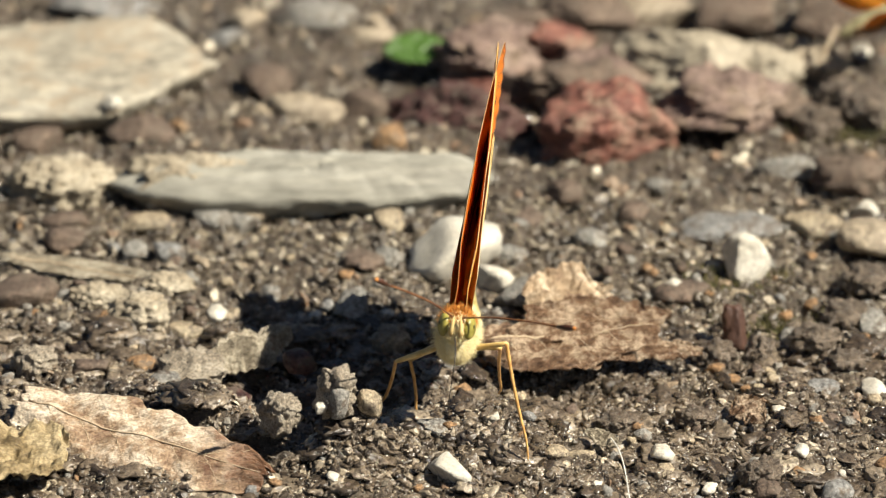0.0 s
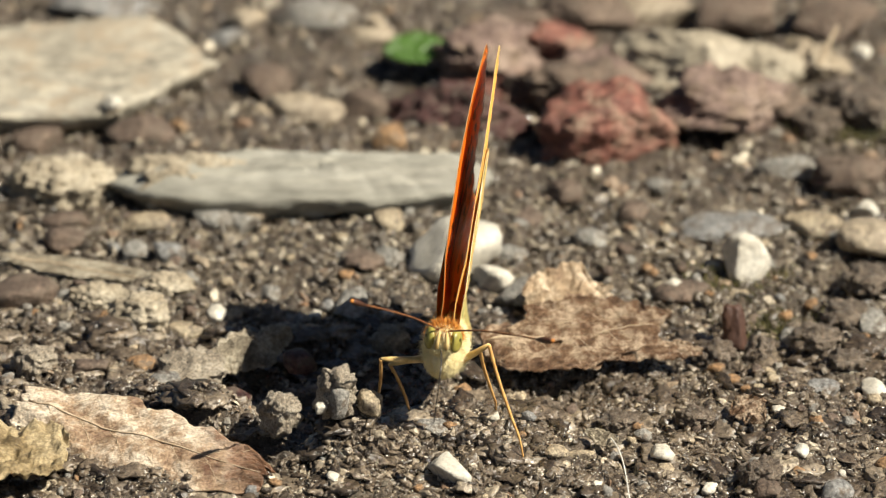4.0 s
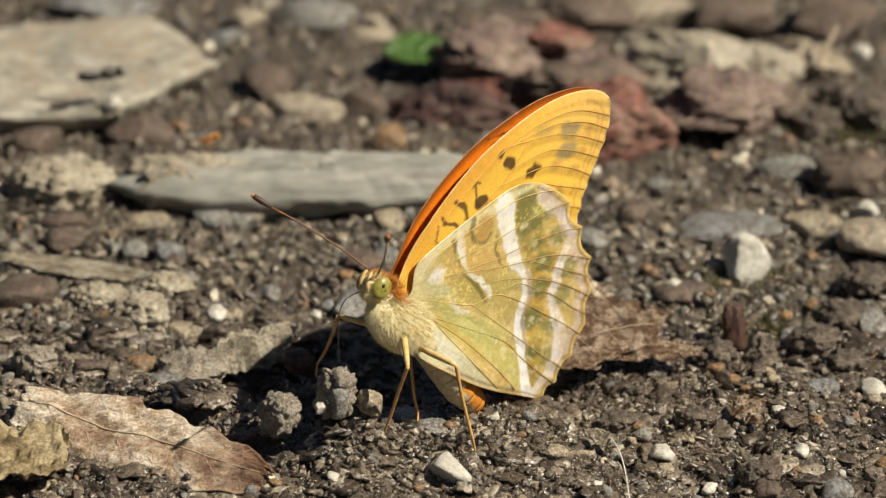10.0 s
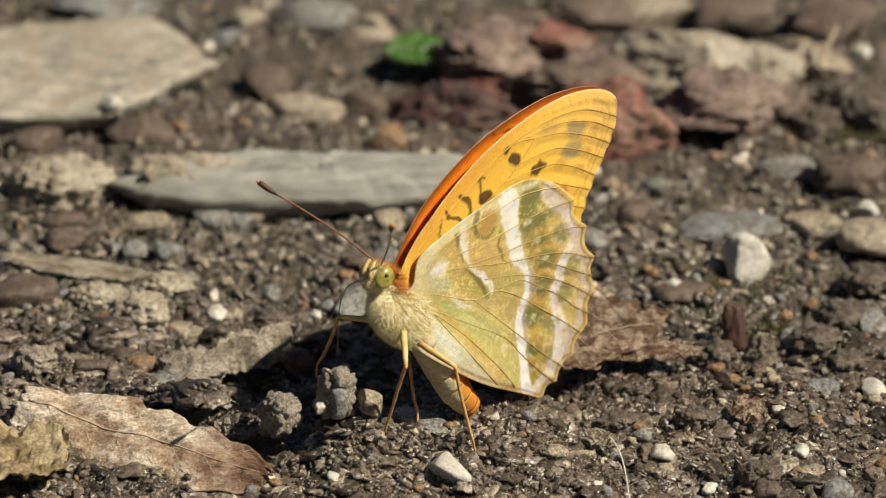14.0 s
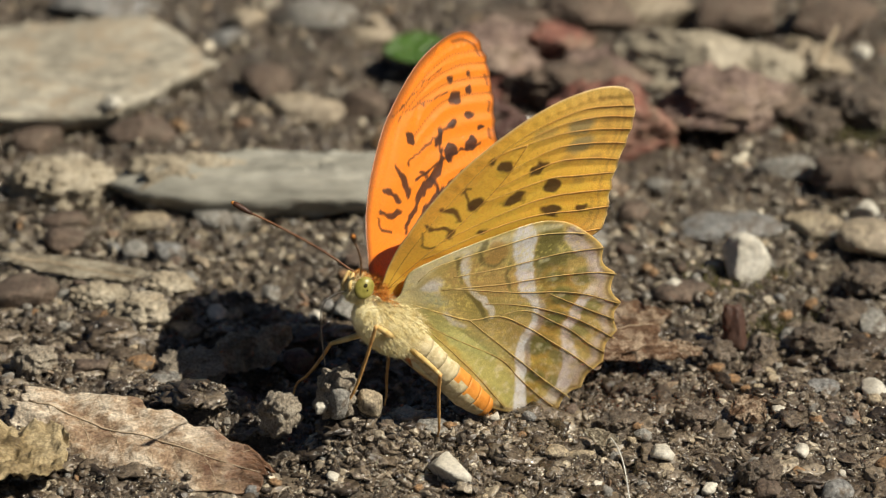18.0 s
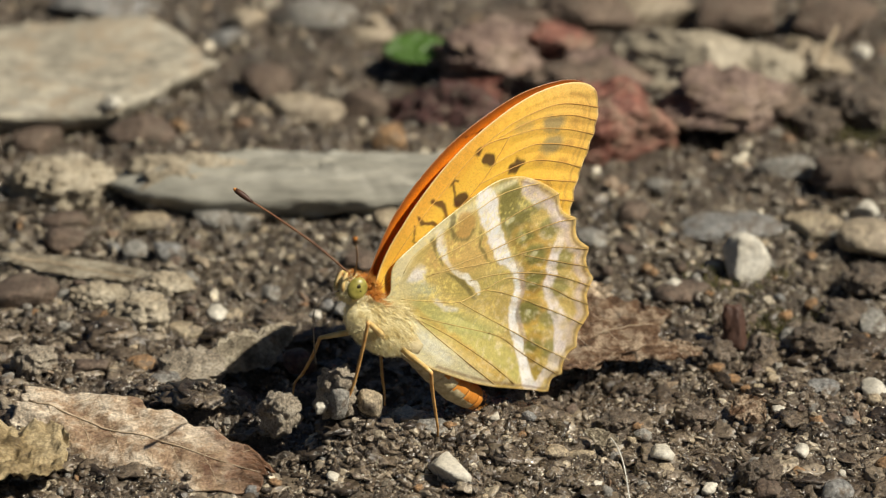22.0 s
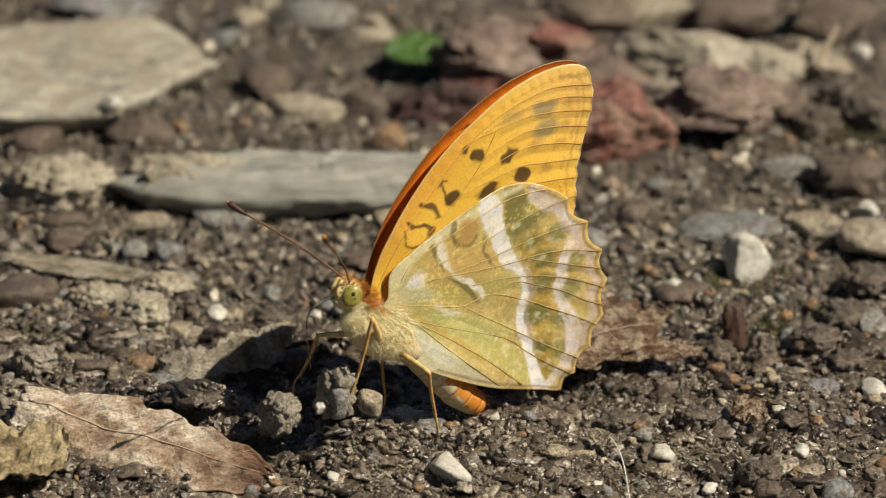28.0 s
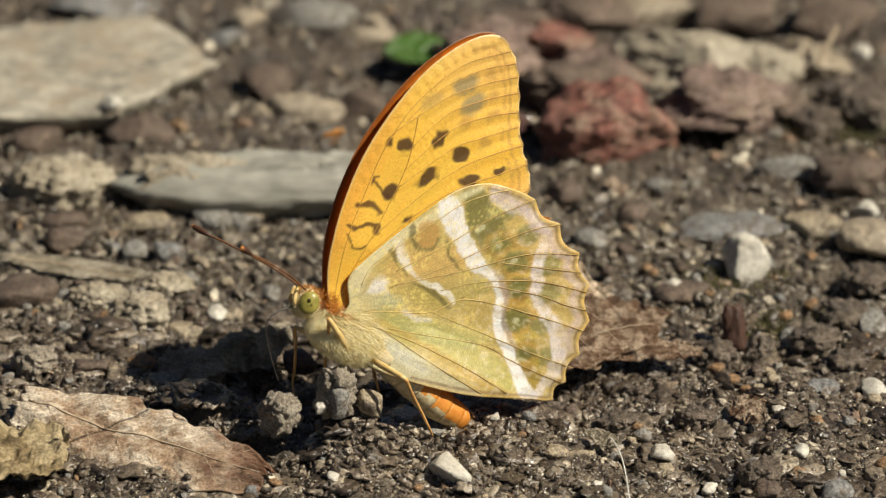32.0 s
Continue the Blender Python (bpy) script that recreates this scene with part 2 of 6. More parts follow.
def vnoise(x, y, seed=0):
    """Smooth noise of the plane, 0 to 1."""
    ix, iy = np.floor(x), np.floor(y)
    fx, fy = x - ix, y - iy
    fx, fy = fx * fx * (3 - 2 * fx), fy * fy * (3 - 2 * fy)
    a, b = lattice(ix, iy, seed), lattice(ix + 1, iy, seed)
    c, d = lattice(ix, iy + 1, seed), lattice(ix + 1, iy + 1, seed)
    return (a * (1 - fx) + b * fx) * (1 - fy) + (c * (1 - fx) + d * fx) * fy


def cells(x, y, seed=0):
    """Distance to the nearest of jittered points, one in each unit square."""
    ix, iy = np.floor(x), np.floor(y)
    best = np.full(np.shape(x), 9.0)
    for dx in (-1, 0, 1):
        for dy in (-1, 0, 1):
            cx, cy = ix + dx, iy + dy
            px, py = cx + lattice(cx, cy, seed), cy + lattice(cx, cy, seed + 11)
            best = np.minimum(best, (x - px) ** 2 + (y - py) ** 2)
    return np.sqrt(best)


def bank(x, y, cx, cy, r):
    return np.exp(-(((x - cx) ** 2 + (y - cy) ** 2) / r ** 2))


def ground_height(x, y):
    """Height of the soil in mm at x, y in mm."""
    x, y = np.asarray(x, float), np.asarray(y, float)
    near = np.exp(-((np.maximum(0, np.abs(x) - 80) / 60) ** 2)) * np.exp(-((np.maximum(0, np.abs(y - 60) - 130) / 60) ** 2))
    h = 2.0 * (vnoise(x / 17, y / 17, 1) - 0.5) + 1.5 * (vnoise(x / 6.5, y / 6.5, 2) - 0.5)
    wx, wy = x + 1.1 * vnoise(x / 0.9, y / 0.9, 7), y + 1.1 * vnoise(x / 0.9, y / 0.9, 8)
    h = h + 1.5 * (vnoise(x / 2.8, y / 2.8, 3) - 0.5) - 1.0 * cells(wx / 1.9, wy / 1.9, 4) - 0.6 * cells(wx / 0.85, wy / 0.85, 5) + 0.55 * (vnoise(x / 0.6, y / 0.6, 6) - 0.5) + 0.5
    h = h * near + 6.0 * (1 - near) * (vnoise(x / 160, y / 160, 5) - 0.5)
    h = h + 1.6 * bank(x, y, 8, -3, 7) + 1.2 * bank(x, y, -3, -6, 5) + 1.2 * bank(x, y, -9, -9, 6.5) + 4.6 * np.exp(-((x + 9.6) / 5.6) ** 2 - ((y + 6.0) / 3.0) ** 2)
    h = h - 3.0 * np.exp(-((x + 12) / 9.5) ** 2 - ((y - 13) / 8) ** 2) - 1.2 * bank(x, y, -6, 9, 5) + 2.6 * bank(x, y, -4.2, -6.8, 2.2)
    h = h - 5.0 * np.exp(-((x + 11.0) / 5.0) ** 2 - ((y - 4.5) / 4.0) ** 2) - 1.5 * np.exp(-((x + 4) / 6) ** 2 - ((y - 9) / 5) ** 2)
    h = h + 6.0 * np.exp(-((x + 23.0) / 5.2) ** 2 - ((y - 0.8) / 4.2) ** 2) + 2.0 * np.exp(-((x + 28) / 6) ** 2 - ((y - 6) / 4) ** 2)
    h = h - 5.0 * np.exp(-((x + 11.4) / 2.1) ** 2 - ((y + 2.5) / 4.5) ** 2) - 3.2 * np.exp(-((x - 17) / 9) ** 2 - ((y - 11.0) / 3.6) ** 2)
    h = h + 3.2 * bank(x, y, -18.0, -3.2, 3.6)
    return h - 0.4


def gh(x, y):
    return float(ground_height(x, y))


def ico(level):
    bm = bmesh.new()
    bmesh.ops.create_icosphere(bm, subdivisions=level, radius=1.0)
    bm.verts.ensure_lookup_table()
    v = np.array([q.co[:] for q in bm.verts])
    f = np.array([[q.index for q in p.verts] for p in bm.faces])
    bm.free()
    return v, f


ICO = {k: ico(k) for k in (1, 2, 3, 4, 5)}


def rock_shape(level, size, seed, cuts=9, rough=0.06, flat=0.0):
    """A stone in mm: a ball cut by random planes, its faces roughened."""
    rng = np.random.RandomState(seed)
    v, f = ICO[level]
    v = v * (0.62 + 0.3 / np.max(np.abs(v @ np.array(Matrix.Rotation(seed * 0.7, 3, "Z"))), axis=1))[:, None]
    for _ in range(cuts):
        n = rng.normal(size=3)
        n /= np.linalg.norm(n)
        d = rng.uniform(0.48, 0.88)
        over = np.maximum(0, v @ n - d)
        v -= over[:, None] * n * 0.92
    if flat:
        v[:, 2] = np.where(v[:, 2] > flat, flat + (v[:, 2] - flat) * 0.15, v[:, 2])
    bumps = np.array([noise.fractal(Vector(q) * 2.2 + Vector((seed * 3.1, 0, 0)), 0.8, 2.1, 5) for q in v])
    fine = np.array([noise.fractal(Vector(q) * 6.5 + Vector((0, seed * 1.7, 0)), 0.7, 2.2, 4) for q in v])
    v *= (1 + rough * bumps + rough * 0.35 * fine)[:, None]
    return v * np.array(size), f


def stone(name, label, category, x, y, size, rz, mat, seed, group="", cuts=9, rough=0.1, flat=0.0, sink=0.58, tilt=(0, 0), level=3, z=None):
    v, f = rock_shape(level, size, seed, cuts, rough, flat)
    ob = new(name, mesh_of(name, v * MM, f, ROCKS[mat], True))
    z = gh(x, y) + size[2] * (1 - sink) if z is None else z
    ob.matrix_basis = pose(x * MM, y * MM, z * MM, tilt[0], tilt[1], rz)
    return tagged(ob, label, category, group)


def tube(points, radii, sides=8, cap=True):
    """A tapered round rod along points (any unit)."""
    pts = [Vector(p) for p in points]
    verts, faces = [], []
    up = Vector((0.13, 0.21, 0.97))
    for i, p in enumerate(pts):
        t = (pts[min(i + 1, len(pts) - 1)] - pts[max(i - 1, 0)]).normalized()
        a = t.cross(up)
        if a.length < 0.05:
            a = t.cross(Vector((1, 0, 0)))
        a.normalize()
        b = t.cross(a)
        for k in range(sides):
            w = 2 * math.pi * k / sides
            verts.append(p + (a * math.cos(w) + b * math.sin(w)) * radii[i])
    for i in range(len(pts) - 1):
        for k in range(sides):
            k2 = (k + 1) % sides
            faces.append([i * sides + k, i * sides + k2, (i + 1) * sides + k2, (i + 1) * sides + k])
    if cap:
        faces.append(list(range(sides))[::-1])
        faces.append([(len(pts) - 1) * sides + k for k in range(sides)])
    return np.array([v[:] for v in verts]), faces


def spline(points, n, closed=False):
    """A smooth curve through points."""
    p = np.array(points, float)
    m = len(p)
    out = []
    for s in np.linspace(0, m if closed else m - 1, n, endpoint=not closed):
        i = min(int(s), m - 1 if closed else m - 2)
        u = s - i
        if closed:
            a, b, c, d = (p[(i + k) % m] for k in (-1, 0, 1, 2))
        else:
            a, b, c, d = p[max(i - 1, 0)], p[i], p[i + 1], p[min(i + 2, m - 1)]
        out.append(0.5 * (2 * b + (c - a) * u + (2 * a - 5 * b + 4 * c - d) * u ** 2 + (3 * b - a - 3 * c + d) * u ** 3))
    return np.array(out)


def ellipsoid(centre, axes, level=3, wobble=0.0):
    v, f = ICO[level]
    v = v.copy()
    if wobble:
        v *= (1 + wobble * np.array([noise.noise(Vector(q) * 3) for q in v]))[:, None]
    return v * np.array(axes) + np.array(centre), f


# ---- ground ----
def steps(lo, hi, step, far=30000.0, n=16):
    mid = np.arange(lo, hi + step / 2, step)
    out = np.geomspace(1, far, n)
    return np.concatenate([lo - out[::-1], mid, hi + out])


def build_ground():
    xs = steps(-66, 66, 0.26)
    ys = np.concatenate([-28 - np.geomspace(1, 30000, 16)[::-1], np.arange(-28, 42, 0.26), np.arange(42, 175, 0.65), 175 + np.geomspace(1, 30000, 16)])
    X, Y = np.meshgrid(xs, ys)
    Z = ground_height(X, Y)
    v = np.stack([X, Y, Z], -1).reshape(-1, 3) * MM
    nx, ny = len(xs), len(ys)
    i = np.arange(nx * ny).reshape(ny, nx)
    f = np.stack([i[:-1, :-1], i[:-1, 1:], i[1:, 1:], i[1:, :-1]], -1).reshape(-1, 4)
    ob = new("ground", mesh_of("ground", v, f, SOIL))
    return tagged(ob, "dark brown crumbly soil with grit, lit by sun", "soil", kind="structure")


def crumb_forms(level, count, seed):
    """A few ragged, lumpy grain shapes of unit size."""
    forms = []
    for k in range(count):
        rng = np.random.RandomState(seed + k)
        v = ICO[level][0].copy()
        for _ in range(5):
            n = rng.normal(size=3)
            n /= np.linalg.norm(n)
            v -= np.maximum(0, v @ n - rng.uniform(0.35, 0.75))[:, None] * n * 0.9
        lumps = np.array([noise.fractal(Vector(q) * 1.9 + Vector((seed + k * 5.3, 0, 0)), 0.6, 2.3, 4) for q in v])
        forms.append(v * (1 + (0.5 if level > 2 else 0.4) * lumps + rng.normal(0, 0.16 if level == 1 else 0.06, len(v)))[:, None])
    return np.array(forms)


def scatter(name, label, category, count, area, sizes, mat, seed, level=1, flat=(0.45, 0.95), lift=0.15, keep=None, smooth=True, lean=0.5):
    """Many loose grains as one mesh; area: x0, x1, y0, y1 in mm."""
    rng = np.random.RandomState(seed)
    base, f = ICO[level]
    x, y = rng.uniform(area[0], area[1], count), rng.uniform(area[2], area[3], count)
    if keep is not None:
        ok = keep(x, y)
        x, y = x[ok], y[ok]
    n = len(x)
    r = np.exp(rng.uniform(math.log(sizes[0]), math.log(sizes[1]), n) * 0.55 + np.log(sizes[0]) * 0.45)
    shape = np.stack([rng.uniform(0.8, 1.7, n), rng.uniform(0.55, 1.1, n), rng.uniform(flat[0], flat[1], n)], -1) * r[:, None]
    v = crumb_forms(level, 14, seed)[rng.randint(0, 14, n)]
    v = v * shape[:, None, :]
    a, b, c = rng.uniform(0, 6.283, n), rng.normal(0, lean, n), rng.normal(0, lean, n)
    ca, sa, cb, sb, cc, sc = np.cos(a), np.sin(a), np.cos(b), np.sin(b), np.cos(c), np.sin(c)
    vx, vy, vz = v[..., 0], v[..., 1], v[..., 2]
    vy, vz = vy * cb[:, None] - vz * sb[:, None], vy * sb[:, None] + vz * cb[:, None]
    vx, vz = vx * cc[:, None] + vz * sc[:, None], -vx * sc[:, None] + vz * cc[:, None]
    vx, vy = vx * ca[:, None] - vy * sa[:, None], vx * sa[:, None] + vy * ca[:, None]
    z = ground_height(x, y) + shape[:, 2] * lift
    V = np.stack([vx + x[:, None], vy + y[:, None], vz + z[:, None]], -1).reshape(-1, 3) * MM
    Fc = (f[None] + (np.arange(n) * len(base))[:, None, None]).reshape(-1, f.shape[1])
    ob = new(name, mesh_of(name, V, Fc, mat, smooth))
    return tagged(ob, label, category, kind="stuff")


build_ground()
scatter("soil_crumbs", "dark crumbs of moist soil", "soil crumbs", 15000, (-58, 62, -26, 30), (0.14, 0.5), MOIST, 11, 1, lift=0.1, smooth=False)
scatter("soil_crumbs", "brown crumbs of drier soil", "soil crumbs", 8000, (-60, 64, 28, 64), (0.18, 0.7), CRUMB, 18, 1, lift=0.2, smooth=False)
scatter("soil_lumps", "ragged lumps of moist dark earth", "soil crumbs", 1500, (-58, 62, -26, 26), (0.5, 1.9), MOIST, 17, 3, flat=(0.45, 0.75), lift=-0.1, lean=0.2)
scatter("soil_lumps", "ragged lumps of drier brown earth", "soil crumbs", 2000, (-60, 64, 24, 64), (0.6, 2.2), CRUMB, 19, 2, flat=(0.3, 0.6), lift=-0.1)
scatter("soil_lumps", "small rounded bits of moist earth", "soil crumbs", 5200, (-58, 62, -26, 30), (0.35, 1.2), MOIST, 20, 2, flat=(0.45, 0.8), lift=-0.1, lean=0.25)
scatter("soil_lumps", "broad sunken lumps of moist earth", "soil crumbs", 700, (-58, 62, -26, 30), (1.4, 3.4), MOIST, 23, 3, flat=(0.3, 0.5), lift=-0.3, lean=0.12)
scatter("soil_lumps", "granular clusters of moist earth under the butterfly", "soil crumbs", 420, (-13, 16, -13, -2), (0.5, 1.0), MOIST, 21, 3, flat=(0.6, 1.0), lift=0.3)
scatter("soil_crumbs", "small brown earth crumbs farther back", "soil crumbs", 6000, (-64, 68, 55, 165), (0.4, 1.6), CRUMB, 12, 1, lift=0.1, smooth=False)
scatter("fine_grit", "mixed grey, tan and rust grit on the soil", "grit", 6500, (-58, 62, -26, 70), (0.12, 0.6), GRIT, 13, 1, lift=0.4, smooth=False)
scatter("coarse_grit", "coarse grey, brown and cream gravel on the soil", "gravel", 650, (-58, 62, -24, 75), (0.5, 1.5), GRIT, 14, 2, flat=(0.3, 0.7), lift=0.1, smooth=False)
scatter("coarse_grit", "coarse mixed gravel farther back", "gravel", 800, (-64, 68, 60, 165), (0.7, 2.0), GRIT, 15, 2, lift=0.1, smooth=False)
# bright specks added in place of the wet soil's sparkle
scatter("glint_grains", "tiny pale grains standing in for glints on wet soil", "sand", 7500, (-60, 64, -26, 150), (0.08, 0.28), SPARK, 16, 1, lift=1.0, smooth=False)

# more added specks for wet highlights in the foreground
scatter("glint_grains", "finest pale grains standing in for wet glints near the butterfly", "sand", 6000, (-56, 60, -26, 40), (0.07, 0.18), SPARK, 22, 1, lift=1.0, smooth=False)


def clod(name, label, x, y, size, mat, seed, bumps=0.55, z=None):
    """A crumbly lump of earth: granules grown together, size in mm."""
    v, f = rock_shape(5 if size[0] > 1.6 else 4, size, seed, 2, 0.2)
    small = 0.7 + 0.12 * max(size)
    d = np.array([noise.voronoi(Vector(q) / small + Vector((seed, 0, 0)))[0][0] for q in v])
    e = np.array([noise.voronoi(Vector(q) / (small * 0.45) + Vector((0, seed, 0)))[0][0] for q in v])
    n = v / np.maximum(np.linalg.norm(v, axis=1), 0.01)[:, None]
    v = v + n * (small * (bumps * (1.1 - 1.7 * d) + 0.3 * bumps * (0.8 - 1.4 * e)))[:, None]
    ob = new(name, mesh_of(name, v * MM, f, mat))
    ob.matrix_basis = pose(x * MM, y * MM, (gh(x, y) + size[2] * 0.55 if z is None else z) * MM)
    return tagged(ob, label, "clod")


# ---- stones and rocks ----
def slab(name, label, category, outline, z_top, thick, mat, seed, rough=0.4, bevel=0.16, under=0.05, dome=0.12):
    """A flat stone in mm: an outline with an uneven top, a rounded rim and sides."""
    n, rings = 160, 22
    edge = spline(outline, n, True)
    c = edge.mean(0)
    ang = np.arange(n)
    edge = c + (edge - c) * (1 + 0.03 * (vnoise(ang / 7.0, ang * 0, seed)[:, None] - 0.5) * 2)
    verts, faces = [], []
    for k in range(rings + 6):
        if k <= rings:
            s = k / rings
            drop = max(0, (s - (1 - bevel)) / bevel) ** 2 * thick * dome
        else:
            s = 1 - under * ((k - rings) / 6) ** 1.3
            drop = thick * (dome + (1 - dome) * (k - rings) / 6)
        q = c + (edge - c) * max(s, 0.004)
        e = q @ np.array([[0.83, -0.55], [0.55, 0.83]])
        w = rough * (vnoise(e[:, 0] / 7, e[:, 1] / 4, seed) + 0.4 * vnoise(q[:, 0] / 2.3, q[:, 1] / 1.7, seed + 1) + 0.3 * vnoise(q[:, 0] / 0.5, q[:, 1] / 0.5, seed + 2) - 0.9)
        if k > rings:
            q = q + (q - c) / np.linalg.norm(q - c, axis=1)[:, None] * (rough * (vnoise(ang / 3.0, ang * 0 + k, seed + 3) - 0.5))[:, None]
        verts += [(x, y, z_top - drop + dz) for (x, y), dz in zip(q, w)]
    for k in range(rings + 5):
        a, b = k * n, (k + 1) * n
        faces += [[a + i, a + (i + 1) % n, b + (i + 1) % n, b + i] for i in range(n)]
    faces.append(list(range(n))[::-1])
    ob = new(name, mesh_of(name, np.array(verts) * MM, faces, ROCKS[mat]))
    return tagged(ob, label, category)


slab("flat_stone", "large pale tan flat stone slab on the soil", "stone", [(-78, 84), (-76, 104), (-58, 112), (-36, 116), (-26.5, 102), (-26, 100.5), (-32, 92.5), (-37.5, 84), (-38.5, 83.3), (-56, 83)], 3.4, 4.0, "slab", 51, 0.7, 0.05, 0.2)
slab("slate_stone", "long grey layered slate stone with a pale crumbly end", "stone", [(-37.0, 62.5), (-35, 67.5), (-20, 70), (-5, 71), (6, 70), (9.6, 67), (9.4, 62), (4, 59.6), (-6, 58.2), (-20, 58.0), (-31, 59.0)], 5.4, 6.2, "slate", 52, 1.3, 0.5, 0.3, 0.5)
stone("pebble", "large angular off-white pebble behind the butterfly", "pebble", 5.3, 44.8, (7.15, 7.06, 4.10), 20, "white", 100, cuts=10, rough=0.1, level=3)
stone("pebble", "small off-white pebble beside a larger one", "pebble", 10.0, 39.0, (2.16, 3.23, 1.83), 60, "white", 101, cuts=8, rough=0.1, level=3)
stone("pebble", "rounded bright white pebble on the soil", "pebble", 41.2, 42.5, (3.1, 3.2, 3.5), 10, "white", 102, cuts=5, rough=0.08, level=4, sink=0.3)
stone("pebble", "small oval white pebble", "pebble", 32.0, 37.7, (1.46, 2.19, 1.24), 50, "white", 103, cuts=10, rough=0.1, level=3)
stone("pebble", "chalk-white angular pebble on dark soil", "pebble", 5.1, -11.5, (2.50, 3.47, 2.02), 30, "white", 104, cuts=9, rough=0.1, level=3)
stone("pebble", "small white pebble among grit", "pebble", 29.6, -5.6, (1.6, 1.9, 1.1), 0, "white", 105, cuts=8, rough=0.1, level=3)
stone("pebble", "small cream pebble among grit", "pebble", 29.9, -8.3, (1.13, 1.44, 0.84), 0, "tan", 106, cuts=8, rough=0.1, level=3)
stone("pebble", "small broken white pebble", "pebble", 17.4, -6.5, (1.5, 1.6, 0.9), 10, "tan", 107, cuts=9, rough=0.1, level=3)
stone("pebble", "flat cream chip half sunk in soil", "pebble", 20.3, -6.0, (1.79, 1.08, 0.63), 0, "tan", 108, cuts=9, rough=0.1, level=3)
stone("pebble", "small upright white pebble", "pebble", -23.2, 30.7, (1.28, 1.92, 1.09), 0, "white", 109, cuts=6, rough=0.1, level=3)
stone("pebble", "small tan oval pebble", "pebble", -21.2, 31.1, (1.19, 1.79, 1.01), 0, "tan", 110, cuts=6, rough=0.1, level=3)
stone("pebble", "tiny white sliver of stone", "pebble", -11.2, 30.3, (0.85, 1.28, 0.72), 0, "white", 111, cuts=6, rough=0.1, level=3)
stone("pebble", "small cream pebble beside the slate", "pebble", -2.4, 55.6, (2.29, 2.35, 1.37), 20, "tan", 112, cuts=6, rough=0.1, level=3)
stone("pebble", "dark maroon oval pebble", "pebble", -12.6, 13.0, (2.3, 1.7, 1.6), -14, "maroon", 113, cuts=3, rough=0.08, level=3, z=2.2)
stone("pebble", "small grey pebble half sunk in soil", "pebble", 3.0, -0.8, (2.05, 2.07, 1.20), 0, "grey", 114, cuts=9, rough=0.1, level=3)
stone("pebble", "blue-grey angular pebble half sunk in soil", "pebble", -28.6, 9.5, (3.0, 2.6, 1.1), 10, "grey", 115, cuts=11, rough=0.1, level=3)
stone("pebble", "small rust-brown pebble half sunk in soil", "pebble", -32.0, 17.1, (2.10, 1.86, 1.08), 0, "ochre", 116, cuts=8, rough=0.1, level=3)
stone("pebble", "flat maroon-brown stone chip", "pebble", -21.0, 7.1, (3.71, 3.17, 1.84), -5, "maroon", 117, cuts=10, rough=0.1, level=3)
stone("pebble", "blue-grey rounded pebble half sunk in soil", "pebble", -29.6, 47.4, (2.70, 3.35, 1.95), 0, "blue", 118, cuts=8, rough=0.1, level=3)
stone("pebble", "pale grey pebble half sunk in soil", "pebble", -33.6, 48.6, (2.52, 2.58, 1.50), 0, "grey", 119, cuts=8, rough=0.1, level=3)
stone("pebble", "pale grey flat pebble before the slate", "pebble", -24.0, 58.4, (3.35, 2.61, 1.52), 0, "grey", 120, cuts=8, rough=0.1, level=3)
stone("pebble", "cream chip of stone", "pebble", -19.5, 60.3, (2.74, 2.62, 1.52), -40, "tan", 121, cuts=9, rough=0.1, level=3)
stone("pebble", "brown flat stone chip", "pebble", -43.8, 57.2, (3.96, 2.35, 1.36), 0, "brown", 122, cuts=10, rough=0.1, level=3)
stone("pebble", "pale brown flat stone chip", "pebble", -32.7, 57.8, (4.18, 2.35, 1.36), 0, "tan", 123, cuts=10, rough=0.1, level=3)
stone("pebble", "brown pebble half sunk in soil", "pebble", -42.4, 52.2, (3.06, 2.59, 1.51), 0, "brown", 124, cuts=9, rough=0.1, level=3)
stone("pebble", "small grey pebble half sunk in soil", "pebble", -17.1, 37.7, (1.55, 1.91, 1.11), 0, "grey", 125, cuts=8, rough=0.1, level=3)
clod("earth_clod", "crumbly lump of dark brown earth", -16.6, 30.4, (2.15, 1.91, 1.11), EARTH, 126)
stone("pebble", "reddish-brown stone on the soil", "pebble", -46.8, 33.6, (4.28, 4.19, 2.43), 0, "brown", 127, cuts=10, rough=0.1, level=3)
clod("clay_lump", "pale crumbly clay lump", -32.5, 28.0, (3.58, 3.49, 2.03), CLAYMAT, 128)
clod("clay_lump", "pale crumbly clay lump", -37.6, 34.5, (3.24, 2.35, 1.36), CLAYMAT, 129)
clod("clay_lump", "small pale clay lump", -29.2, 37.7, (2.89, 2.14, 1.25), CLAYMAT, 130)
stone("pebble", "pale tan stone chip", "pebble", -26.8, 28.3, (2.97, 2.13, 1.24), 0, "tan", 131, cuts=9, rough=0.1, level=3)
stone("pebble", "grey angular pebble near the butterfly", "pebble", -7.0, 31.4, (2.56, 3.84, 2.18), 0, "grey", 132, cuts=11, rough=0.1, level=3)
clod("earth_clod", "lump of grey soil", -2.2, 22.6, (2.13, 1.92, 1.53), CLODMAT, 133)
stone("pebble", "small grey pebble half sunk in soil", "pebble", -2.4, 47.6, (2.17, 2.83, 1.65), 0, "grey", 134, cuts=8, rough=0.1, level=3)
stone("pebble", "dark rust-brown flake of stone", "pebble", -5.8, 44.4, (2.43, 2.83, 1.64), 50, "brown", 135, cuts=14, rough=0.25, level=4)
